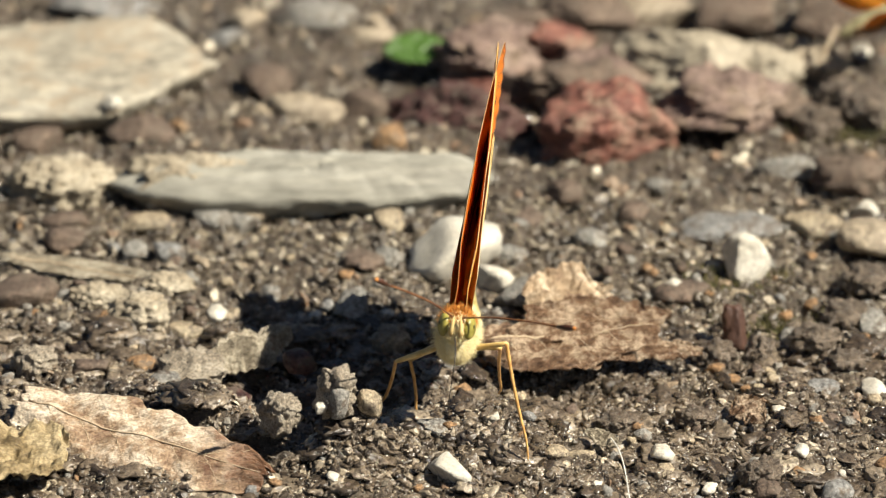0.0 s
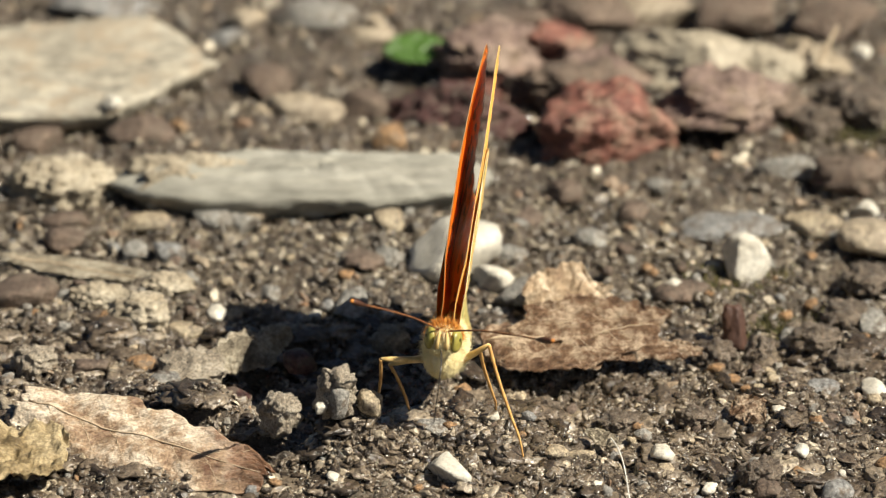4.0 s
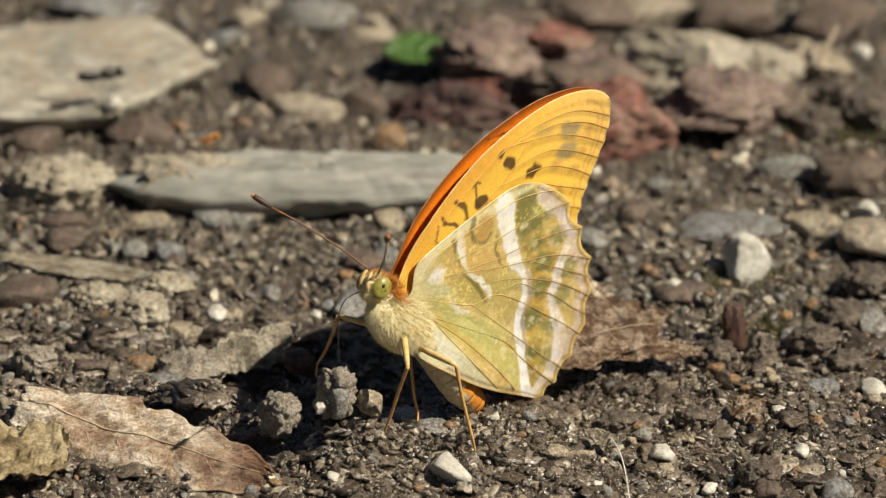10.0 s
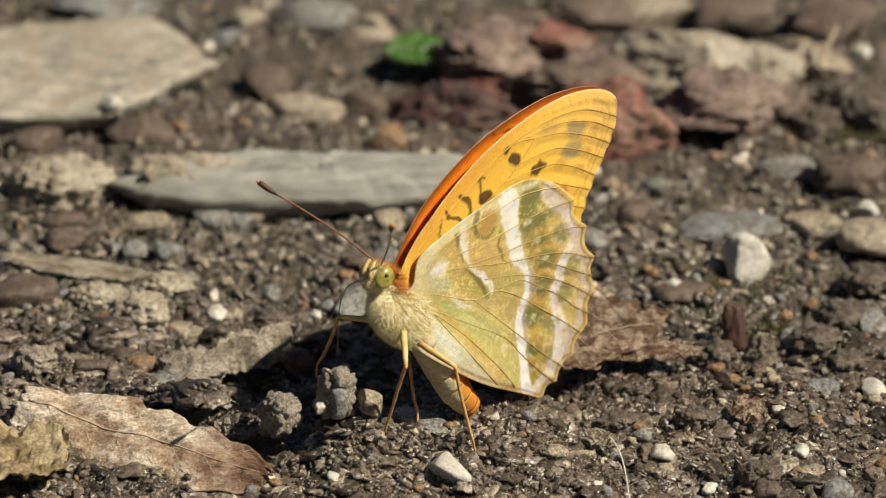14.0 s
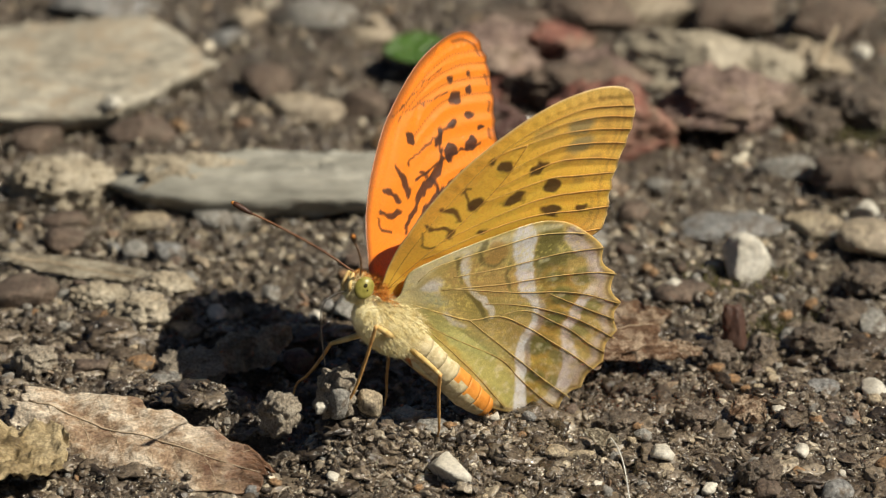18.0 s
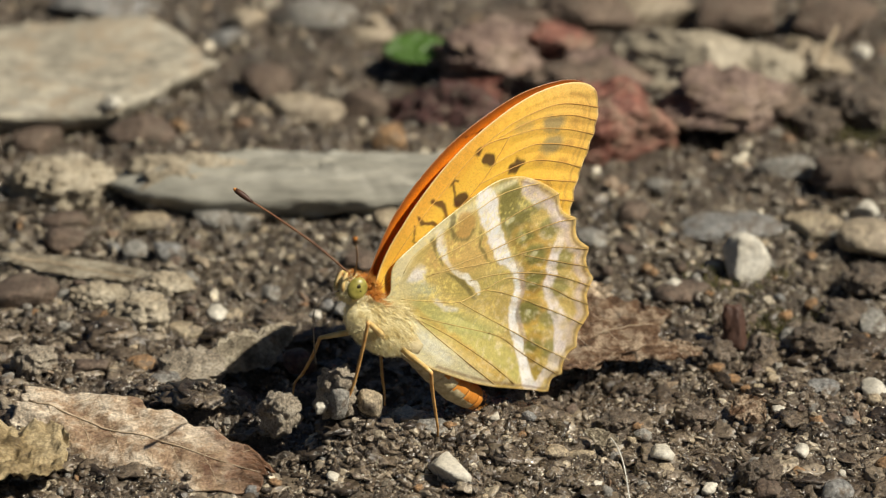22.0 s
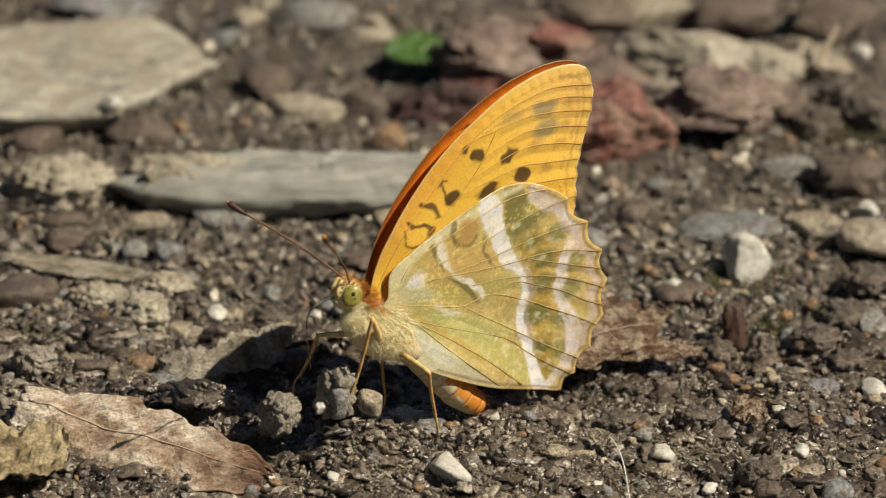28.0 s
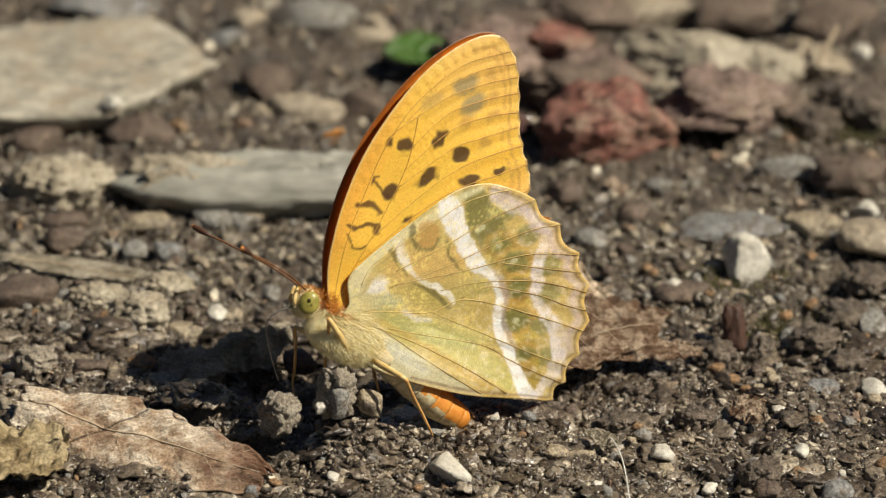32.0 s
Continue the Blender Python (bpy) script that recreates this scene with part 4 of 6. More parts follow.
# ---- the butterfly ----
FORE = [(-1.2, 0.3), (-2.6, 2.9), (-3.6, 6.9), (-3.9, 12.3), (-3.2, 18.5), (-1.4, 24.1), (1.0, 29.0), (3.9, 32.6), (6.6, 34.7), (9.0, 35.3), (11.0, 34.2), (12.5, 32.3), (13.9, 29.2), (15.1, 25.8), (16.6, 23.0), (18.0, 21.0), (18.7, 18.8), (16.5, 14.8), (11.5, 8.8), (6.0, 3.8), (1.5, 0.6)]
HIND = [(0.4, 1.2), (-1.0, 3.9), (0.2, 6.9), (3.8, 12.8), (6.8, 17.2), (9.2, 19.2), (12.0, 20.2), (16.5, 20.3), (20.4, 19.2), (24.2, 17.2), (27.3, 14.9), (29.6, 11.8), (31.0, 7.9), (31.2, 4.4), (31.0, 1.2), (30.4, -1.0), (27.4, -1.8), (23.0, -2.8), (17.5, -4.0), (12.0, -4.6), (7.5, -4.8), (4.6, -4.2), (2.0, -2.4), (0.2, -0.4)]
FORE_VEINS = [
    [(-1.4, 0.8), (-2.8, 8), (-2.4, 16), (0.6, 25.5), (4.5, 31.5), (9.2, 35)],
    [(-0.7, 20.8), (1.3, 25.7), (5.5, 31.0), (11.0, 34.0)],
    [(0.7, 23.2), (3.7, 27.6), (7.8, 30.9), (11.9, 32.7)],
    [(1.9, 24.1), (5.2, 27.3), (9.0, 29.6), (12.9, 31.3)],
    [(2.0, 19.8), (5.3, 24.9), (9.0, 27.5), (13.5, 29.5)],
    [(2.3, 17.6), (6.5, 23.4), (10.4, 25.9), (14.1, 27.3)],
    [(2.3, 15.6), (7.3, 21.3), (10.4, 23.3), (14.8, 25.7)],
    [(0.9, 9.0), (5.5, 15.5), (8.8, 19.2), (12.4, 21.8), (16.1, 23.8)],
    [(0.4, 6.0), (5.5, 13.0), (9.6, 17.0), (13.9, 19.7), (17.3, 21.8)],
    [(-0.8, 0.8), (3, 7), (10, 13), (18.4, 18.9)],
    [(-1.0, 0.8), (-2.0, 8), (-1.6, 14), (-0.7, 20.8), (1.9, 24.1)],
    [(-0.8, 0.8), (0.4, 7), (1.7, 13), (2.4, 18.5), (1.9, 24.1)],
]
# the first four stand pale at the root, the others dark towards the margin
HIND_VEINS = [
    [(2.6, 1.0), (6.4, 2.2), (10.8, 3.7), (13.4, 6.2), (17.5, 7.1), (22.2, 7.5), (26.5, 7.8), (30.2, 7.9)],
    [(10.8, 3.7), (13.5, 3.6), (17.7, 3.5), (21.8, 3.4), (25.9, 3.3), (31.0, 3.4)],
    [(0.9, 3.7), (1.0, 5.9), (2.6, 8.4), (5.9, 12.9), (8.8, 16.7), (11.7, 19.0), (13.6, 20.1)],
    [(3.0, 0.4), (5.7, -0.2), (12.5, -1.7), (20.3, -3.0)],
    [(13.4, 6.2), (15.9, 8.7), (19.9, 9.5), (23.4, 10.0), (26.7, 10.0), (29.6, 10.3)],
    [(10.7, 6.4), (13.7, 8.3), (17.0, 9.8), (20.5, 11.0), (24.1, 11.8), (29.0, 12.3)],
    [(16.4, 11.9), (21.0, 12.9), (26.9, 14.2)],
    [(5.0, 5.1), (8.7, 7.3), (11.1, 8.7), (14.1, 10.6), (17.1, 12.7), (20.3, 14.4), (25.5, 16.0)],
    [(4.5, 4.6), (7.3, 6.9), (10.4, 9.5), (12.5, 11.6), (15.5, 14.4), (19.0, 17.1), (21.9, 18.6)],
    [(4.3, 6.6), (8.0, 10.4), (10.9, 13.9), (13.5, 16.9), (17.4, 20.2)],
    [(4.1, -0.3), (10.5, -0.3), (17.9, -1.0), (23.6, -2.0)],
    [(6.4, 0.1), (13.1, 1.3), (19.0, 2.2), (22.6, 1.7), (26.9, 1.4), (30.4, 1.3)],
]


def stroke(P, points, width, soft=0.12):
    """How far points P lie on a painted line, 0 to 1; width may run from one value to another."""
    pts = spline(points, 40)
    w = np.interp(np.linspace(0, 1, 40), np.linspace(0, 1, len(np.atleast_1d(width))), np.atleast_1d(width))
    best = np.full(len(P), 0.0)
    for c, r in zip(pts, w):
        d = np.hypot(P[:, 0] - c[0], P[:, 1] - c[1])
        best = np.maximum(best, np.clip((r / 2 - d) / soft + 0.5, 0, 1))
    return best


def spot(P, c, a, b, ang=0.0, soft=0.15):
    """A soft-edged oval mark."""
    w = radians(ang)
    x, y = P[:, 0] - c[0], P[:, 1] - c[1]
    u, v = (x * math.cos(w) + y * math.sin(w)) / a, (-x * math.sin(w) + y * math.cos(w)) / b
    return np.clip((1 - np.hypot(u, v)) * min(a, b) / soft + 0.5, 0, 1)


def lay(col, mask, tone, strength=1.0):
    k = (mask * strength)[:, None]
    return col * (1 - k) + np.array(tone) * k


def wobbled(P, amount, scale, seed):
    return P + amount * np.stack([vnoise(P[:, 0] * scale, P[:, 1] * scale, seed) - 0.5, vnoise(P[:, 0] * scale, P[:, 1] * scale, seed + 1) - 0.5], -1)


BLACK = (0.035, 0.012, 0.006)


def fore_under(P, rim):
    Q = wobbled(P, 0.7, 1.3, 21)
    col = np.tile(np.array([0.90, 0.56, 0.07]), (len(P), 1))
    tip = np.clip((P[:, 1] - 22) / 12, 0, 1) * np.clip((P[:, 0] + 4) / 8, 0.3, 1)
    col = lay(col, tip, (0.78, 0.52, 0.15), 0.8)
    col = lay(col, np.clip((P[:, 0] + 1.5 - 0.1 * P[:, 1]) / -2.5, 0, 1), (0.78, 0.36, 0.05), 0.6)
    col = lay(col, np.clip((P[:, 0] - 0.55 * P[:, 1] - 3) / 5, 0, 1), (0.80, 0.50, 0.16), 0.6)
    for c, a, b, g in (((1.4, 20.5), 1.15, 0.95, 10), ((5.4, 22.0), 1.3, 0.75, 70), ((8.6, 20.9), 1.3, 1.15, 30), ((5.4, 17.5), 1.75, 1.0, 60), ((1.5, 14.9), 1.35, 0.9, 70), ((10.7, 18.2), 1.5, 0.9, 20), ((14.2, 20.2), 0.9, 0.7, 40), ((-0.8, 20.3), 0.6, 0.4, 60), ((4.6, 12.2), 0.9, 0.55, 30), ((9.8, 13.8), 1.1, 0.7, 30)):
        col = lay(col, spot(Q, c, a * 0.9, b * 0.9, g, 0.25), (0.055, 0.02, 0.008), 0.92)
    for line, w in (([(-1.9, 12.5), (-0.9, 12.8), (-0.1, 12.7), (1.0, 12.1)], (0.5, 0.75, 0.7, 0.4)), ([(-2.3, 9.9), (-1.0, 9.8), (-0.1, 10.4), (1.0, 10.6), (1.4, 9.9)], (0.4, 0.45, 0.6, 0.75)), ([(-2.2, 8.8), (-1.4, 7.7), (-0.3, 7.7), (0.6, 8.3)], 0.32), ([(-1.1, 15.2), (-1.1, 16.1), (-0.7, 16.3)], 0.35), ([(-1.1, 15.5), (0.3, 14.9), (1.6, 13.9)], 0.35)):
        col = lay(col, stroke(Q, line, np.array(w), 0.16), (0.09, 0.033, 0.012), 0.88)
    for c, a, b in (((6.6, 29.0), 1.7, 1.0), ((8.2, 26.9), 1.6, 1.3), ((2.9, 26.2), 1.5, 0.9)):
        col = lay(col, spot(Q, c, a, b, 40, 0.6), (0.26, 0.22, 0.13), 0.75 if c[0] > 4 else 0.35)
    for c in ((11.4, 22.9), (8.0, 24.7), (10.4, 28.4), (11.2, 26.4), (9.6, 30.6)):
        col = lay(col, spot(Q, c, 0.9, 0.6, 40, 0.6), (0.5, 0.26, 0.06), 0.6)
    for line in FORE_VEINS[1:10]:
        col = lay(col, stroke(P, line, (0.08, 0.24), 0.22) * np.clip((5 - rim) / 4, 0.2, 1), (0.36, 0.17, 0.04), 0.7)
    col = lay(col, np.clip(1 - np.abs(rim - 1.5) / 0.35, 0, 1) * (P[:, 0] > 6), (0.45, 0.24, 0.06), 0.6)
    col = lay(col, np.clip(1 - np.abs(rim - 2.4) / 0.5, 0, 1) * (P[:, 0] > 8) * (vnoise(P[:, 1] * 0.9, P[:, 0] * 0, 29) > 0.4), (0.5, 0.27, 0.06), 0.5)
    col = lay(col, np.clip(1 - rim / 0.35, 0, 1), (0.82, 0.62, 0.3), 0.8)
    col = lay(col, np.clip(1.4 - rim / 0.25, 0, 1) * (np.sin(P[:, 1] * 2.4) > 0.1) * (P[:, 0] > 9), (0.22, 0.11, 0.04), 0.75)
    return col


def fore_upper(P, rim):
    Q = wobbled(P, 0.6, 1.3, 31)
    col = np.tile(np.array([0.84, 0.235, 0.010]), (len(P), 1))
    for c, a, b, g in (((6.6, 28.5), 0.5, 0.45, 0), ((9.4, 30.5), 0.32, 0.3, 0), ((9.8, 28.5), 0.55, 0.5, 30), ((7.8, 26.8), 0.95, 0.8, 40), ((10.6, 25.6), 0.8, 0.6, 60), ((8.0, 23.8), 0.75, 0.55, 50), ((12.8, 24.9), 0.55, 0.4, 40), ((1.6, 19.5), 0.85, 0.7, 30), ((6.2, 21.4), 1.3, 0.55, 75), ((8.5, 20.3), 1.25, 0.95, 50), ((11.6, 22.4), 1.25, 0.85, 55), ((11.8, 18.1), 1.45, 1.1, 30), ((15.3, 20.2), 1.3, 0.9, 50), ((14.3, 16.2), 1.0, 0.8, 30)):
        col = lay(col, spot(Q, c, a, b, g), BLACK, 0.95)
    for line, w in (([(-0.1, 15.4), (1.6, 14.3), (2.4, 13.0)], (0.5, 1.1, 1.0)), ([(3.0, 8.6), (4.6, 13.6), (7.0, 17.7), (6.8, 20.2)], (0.5, 0.9, 1.1, 0.5)), ([(3.3, 6.4), (6.4, 12.5), (9.2, 16.0), (12.4, 19.0)], (0.7, 1.4, 1.5, 0.6)), ([(4.2, 16.4), (6.2, 16.0), (7.6, 15.0)], (0.4, 0.9, 0.8)), ([(-2.1, 20.7), (1.6, 25.6), (4.7, 29.5)], 0.22), ([(0.0, 22.2), (6.3, 26.9)], 0.22), ([(1.6, 16.4), (4.9, 20.4), (8.0, 23.6)], 0.32), ([(3.4, 15.0), (8.0, 19.4), (13.2, 23.0)], 0.4), ([(-1.4, 12.0), (-0.4, 12.2), (1.2, 11.6)], (0.5, 0.85, 0.6)), ([(-1.6, 9.6), (0.2, 9.4), (1.5, 10.5)], (0.4, 0.6, 0.8)), ([(-1.8, 8.6), (-1.1, 7.5), (0.7, 7.6)], 0.35), ([(9.8, 9.6), (13.0, 13.4), (16.6, 16.6)], 0.35)):
        col = lay(col, stroke(Q, line, w), BLACK, 0.93)
    for line in FORE_VEINS[1:5]:
        col = lay(col, stroke(P, line, 0.28), BLACK, 0.55)
    col = lay(col, np.clip(1.2 - rim / 0.7, 0, 1) * (P[:, 0] > 3.5), BLACK, 0.8)
    col = lay(col, np.clip(1.3 - rim / 1.1, 0, 1) * (P[:, 0] <= 3.5), (0.19, 0.06, 0.015), 0.85)
    col = lay(col, np.clip(1 - np.abs(rim - 1.1) / 0.5, 0, 1) * (np.sin(P[:, 1] * 2.1) > 0.2) * (P[:, 0] > 5), BLACK, 0.75)
    return col


def hind_under(P, rim):
    Q = wobbled(P, 0.5, 1.1, 41)
    x, y = P[:, 0], P[:, 1]
    n1, n2, n3 = vnoise(x / 2.6, y / 2.6, 43), vnoise(x / 0.9, y / 0.9, 44), vnoise(x / 0.28, y / 0.28, 45)
    col = np.tile(np.array([0.52, 0.40, 0.13]), (len(P), 1))
    col = lay(col, np.clip((n1 - 0.35) * 2.5, 0, 1), (0.62, 0.49, 0.18), 0.6)
    for c, a, b, g, tone in (((5.4, 8.2), 3.0, 2.2, 45, (0.62, 0.42, 0.14)), ((9.6, 9.6), 3.0, 1.9, 40, (0.62, 0.42, 0.14)), ((11.0, 5.6), 4.0, 1.5, 12, (0.44, 0.36, 0.10)), ((15.2, 8.6), 2.6, 1.2, 35, (0.42, 0.36, 0.11))):
        col = lay(col, spot(Q, c, a, b, g, 1.0), tone, 0.75)
    # olive field behind the silver band, turning golden towards the tail
    col = lay(col, stroke(Q, [(9.6, 18.0), (11.8, 16.0), (14.4, 14.2), (17.2, 12.2), (19.0, 10.8)], (2.6, 4.0, 3.8, 2.8, 2.2), 0.5), (0.215, 0.195, 0.055), 0.92)
    col = lay(col, stroke(Q, [(18.6, 11.0), (20.2, 8.6), (21.0, 6.4), (23.0, 4.6), (25.0, 2.6), (27.0, 0.2)], (2.2, 2.6, 3.0, 3.0, 3.0, 2.2), 0.6), (0.37, 0.27, 0.05), 0.9)
    for c, a, b in (((24.0, 5.6), 1.5, 0.7), ((22.0, 8.8), 1.0, 0.5), ((26.2, 2.8), 1.3, 0.6), ((19.6, 11.6), 1.2, 0.5), ((22.3, 4.4), 1.0, 0.5)):
        col = lay(col, spot(Q, c, a, b, 20, 0.6), (0.74, 0.60, 0.13), 0.7)
    for c, a, b in (((21.2, 6.0), 1.3, 1.0), ((20.6, 9.0), 1.0, 0.9), ((25.4, 1.2), 1.1, 0.9), ((23.8, 3.2), 1.0, 0.7)):
        col = lay(col, spot(Q, c, a, b, 20, 0.5), (0.27, 0.17, 0.03), 0.8)
    # cell and lower fields
    col = lay(col, stroke(Q, [(7.5, -0.2), (14.0, 0.3), (20.0, 0.3), (24.0, -0.8)], (1.0, 2.4, 3.0, 1.8), 0.8), (0.46, 0.42, 0.13), 0.85)
    col = lay(col, stroke(Q, [(6.0, 0.5), (10.0, 1.5), (14.0, 2.2), (18.6, 3.0)], (1.0, 2.6, 2.8, 1.6), 0.9), (0.70, 0.66, 0.25), 0.6)
    fold = -0.2 - 0.195 * (x - 5.7) - y
    col = lay(col, np.clip(fold / 0.5 + 0.3, 0, 1) * (x > 3), (0.66, 0.66, 0.46), 0.75)
    col = lay(col, stroke(Q, [(4.6, 1.4), (9.2, 1.3), (12.7, 1.5), (17.5, 1.9)], (1.2, 2.0, 2.2, 1.0), 0.7), (0.36, 0.37, 0.13), 0.65)
    col = lay(col, spot(Q, (4.6, 3.1), 2.4, 0.9, 10, 0.8), (0.52, 0.56, 0.36), 0.7)
    col = lay(col, stroke(Q, [(5.4, 0.6), (8.6, 0.2), (11.3, -0.2), (16.6, -1.1), (21.0, -1.9)], (0.3, 0.6, 0.8, 0.9, 0.6), 0.4), (0.50, 0.33, 0.07), 0.7)
    col = lay(col, stroke(Q, [(3.6, -0.5), (6.0, -1.5), (9.0, -2.2), (12.5, -3.0)], (0.9, 1.5, 1.6, 0.8), 0.8), (0.70, 0.72, 0.60), 0.75)
    col = lay(col, np.clip((5.5 - np.hypot(x, y - 1)) / 4, 0, 1), (0.62, 0.58, 0.34), 0.75)
    col = lay(col, stroke(P, [(0.2, 3.2), (0.3, 6.0), (1.9, 9.0), (5.0, 13.0), (7.6, 16.6), (10.2, 19.2)], (1.8, 1.9, 1.5, 1.2, 0.9, 0.6), 0.5), (0.74, 0.69, 0.42), 0.85)
    # a row of ringed green eye-spots with pale pupils, then greenish moons before the margin
    for c, a, b in (((15.4, 13.8), 1.5, 1.1), ((18.1, 12.6), 1.7, 1.3), ((19.8, 9.8), 1.5, 1.2), ((21.3, 6.2), 1.9, 1.5), ((24.4, 2.9), 1.3, 1.0)):
        col = lay(col, spot(Q, c, a * 1.45, b * 1.45, 30, 0.8), (0.50, 0.31, 0.07), 0.75)
        col = lay(col, spot(Q, c, a, b, 30, 0.7), (0.17, 0.19, 0.055), 0.8)
    for c, a, b in (((14.1, 17.4), 1.5, 1.0), ((18.3, 16.2), 1.5, 1.2), ((22.3, 13.6), 1.6, 1.3), ((24.0, 10.5), 1.5, 1.2), ((24.8, 6.8), 1.5, 1.2), ((27.0, 3.6), 1.2, 1.0)):
        col = lay(col, spot(Q, c, a, b, 30, 0.6), (0.25, 0.24, 0.085), 0.8)
    for line in HIND_VEINS:
        col = lay(col, stroke(P, line, (0.12, 0.42), 0.3) * np.clip((x - 9) / 8, 0, 1), (0.24, 0.15, 0.04), 0.38)
    # silver bands and the dark lines along them
    silver, dark = (0.86, 0.88, 0.88), (0.16, 0.13, 0.04)
    col = lay(col, spot(Q, (6.2, 11.9), 1.5, 1.7, 30, 0.4), (0.52, 0.31, 0.09), 0.8)
    for line, w in (([(2.6, 8.6), (3.9, 8.0), (5.1, 7.1), (6.0, 6.5)], (0.7, 0.8, 0.6, 0.3)), ([(7.0, 6.1), (9.6, 6.0), (11.5, 5.3), (12.6, 4.9)], (0.3, 0.55, 0.6, 0.4)), ([(4.0, 12.1), (4.7, 10.7), (6.1, 10.0), (7.4, 10.5), (7.7, 11.7)], (0.7, 0.6, 0.5, 0.45, 0.3)), ([(8.8, 11.8), (10.1, 10.4), (11.4, 9.6), (12.4, 9.4)], (0.5, 0.6, 0.3, 0.25))):
        col = lay(col, stroke(Q, line, w, 0.2), dark, 0.8)
    main = stroke(Q, [(7.3, 15.6), (9.1, 14.0), (11.6, 12.0), (13.9, 10.7), (15.8, 10.2), (17.4, 9.0), (18.4, 7.6), (18.8, 5.9), (20.2, 4.2), (22.0, 2.7), (23.6, 1.1), (25.4, -0.5), (27.2, -1.5)], (2.9, 2.6, 2.3, 1.8, 1.0, 0.8, 0.8, 1.3, 1.4, 1.4, 1.5, 1.8, 2.0), 0.3)
    col = lay(col, stroke(Q, [(16.2, 10.8), (18.2, 9.2), (19.1, 7.6), (19.7, 6.0), (21.0, 4.8), (23.0, 3.2)], (0.5, 0.8, 0.8, 0.9, 0.6, 0.4), 0.3), (0.42, 0.35, 0.36), 0.6)
    col = lay(col, main * np.clip(0.6 + 0.75 * n2, 0, 1), silver, 0.93)
    col = lay(col, stroke(Q, [(3.1, 9.8), (4.7, 8.3), (6.4, 7.2), (7.9, 6.7), (9.8, 6.7), (11.9, 6.2), (12.9, 5.5)], (1.2, 1.05, 0.6, 0.4, 0.85, 0.8, 0.3), 0.22) * np.clip(0.35 + 1.2 * n2, 0, 1), (0.88, 0.88, 0.80), 0.85)
    col = lay(col, spot(wobbled(P, 1.4, 0.8, 52), (2.9, 4.3), 1.2, 0.9, 60, 0.6), (0.86, 0.86, 0.84), 0.75)
    col = lay(col, stroke(Q, [(7.4, 2.6), (9.4, 2.4), (11.2, 2.6)], (0.7, 0.8, 0.4), 0.4), (0.80, 0.79, 0.74), 0.6)
    outer = stroke(Q, [(12.3, 19.4), (14.4, 18.5), (17.3, 18.3), (19.9, 17.4), (20.8, 15.6), (21.0, 13.2), (21.9, 11.3), (22.6, 9.8), (23.9, 8.5), (26.5, 7.1), (27.9, 5.4), (28.8, 3.6), (28.8, 1.6), (28.1, -0.6)], (2.2, 2.0, 1.2, 1.0, 1.2, 1.5, 1.5, 1.3, 1.4, 1.8, 2.1, 2.1, 1.7, 1.2), 0.35)
    col = lay(col, outer * np.clip(0.25 + 1.3 * vnoise(x / 1.1, y / 1.1, 46), 0, 1), (0.80, 0.76, 0.75), 0.85)
    col = lay(col, np.clip(1.2 - np.abs(rim - 1.5) / 0.8, 0, 1) * (x > 12) * np.clip((y - 2) / 4, 0, 1), (0.56, 0.47, 0.46), 0.7)
    for c, r in (((12.2, 14.7), 0.75), ((15.4, 13.8), 0.5), ((18.1, 12.7), 0.4), ((21.4, 6.2), 0.4)):
        col = lay(col, spot(Q, c, r, r * 0.75, 40), (0.62, 0.60, 0.36), 0.75)
    col = lay(col, np.clip(1.2 - np.abs(rim - 0.62) / 0.26, 0, 1) * (x > 11), (0.24, 0.14, 0.07), 0.75)
    col = lay(col, np.clip(1 - rim / 0.5, 0, 1) * np.clip((x - 6) / 4, 0, 1), (0.72, 0.47, 0.14), 0.9)
    for line in HIND_VEINS[4:]:
        col = lay(col, stroke(P, line, (0.05, 0.3), 0.2) * np.clip((x - 12) / 8, 0, 1), (0.20, 0.12, 0.035), 0.8)
    for line in HIND_VEINS[4:]:
        col = lay(col, stroke(P, line, 0.22, 0.2) * (x <= 14), (0.50, 0.39, 0.15), 0.6)
    dusting = np.clip((vnoise(x / 0.45, y / 0.45, 50) - 0.62) * 4, 0, 1) * np.clip((x - 10) / 8, 0, 1)
    col = lay(col, dusting, (0.76, 0.68, 0.48), 0.4)
    # golden glints: sun sheen painted as scattered flecks over the root and olive field
    glint = np.clip((vnoise(x / 0.26, y / 0.26, 53) - 0.55) * 5, 0, 1) * np.clip((vnoise(x / 2.2, y / 2.2, 54) - 0.25) * 2.5, 0, 1) * np.clip((20 - x) / 8, 0, 1) * np.clip((y - 1) / 2, 0.25, 1)
    col = lay(col, glint, (0.98, 0.84, 0.26), 0.5)
    ray = np.arctan2(y + 1, x + 3)
    silk = vnoise(ray * 70, np.hypot(x, y) / 2.2, 48) + 0.6 * vnoise(ray * 170, np.hypot(x, y) / 1.2, 49)
    return col * (0.74 + 0.2 * n3 + 0.22 * silk)[:, None]


def hind_upper(P, rim):
    col = np.tile(np.array([0.85, 0.26, 0.02]), (len(P), 1))
    for k in range(7):
        for d, r in ((4.5, 0.9), (7.5, 0.75)):
            a = radians(-8 + 13 * k)
            c = (math.cos(a) * (28 - d), 1 + math.sin(a) * (22 - d))
            col = lay(col, spot(P, c, r, r * 0.8, 20), BLACK, 0.9)
    col = lay(col, np.clip(1 - rim / 0.7, 0, 1), BLACK, 0.8)
    return col


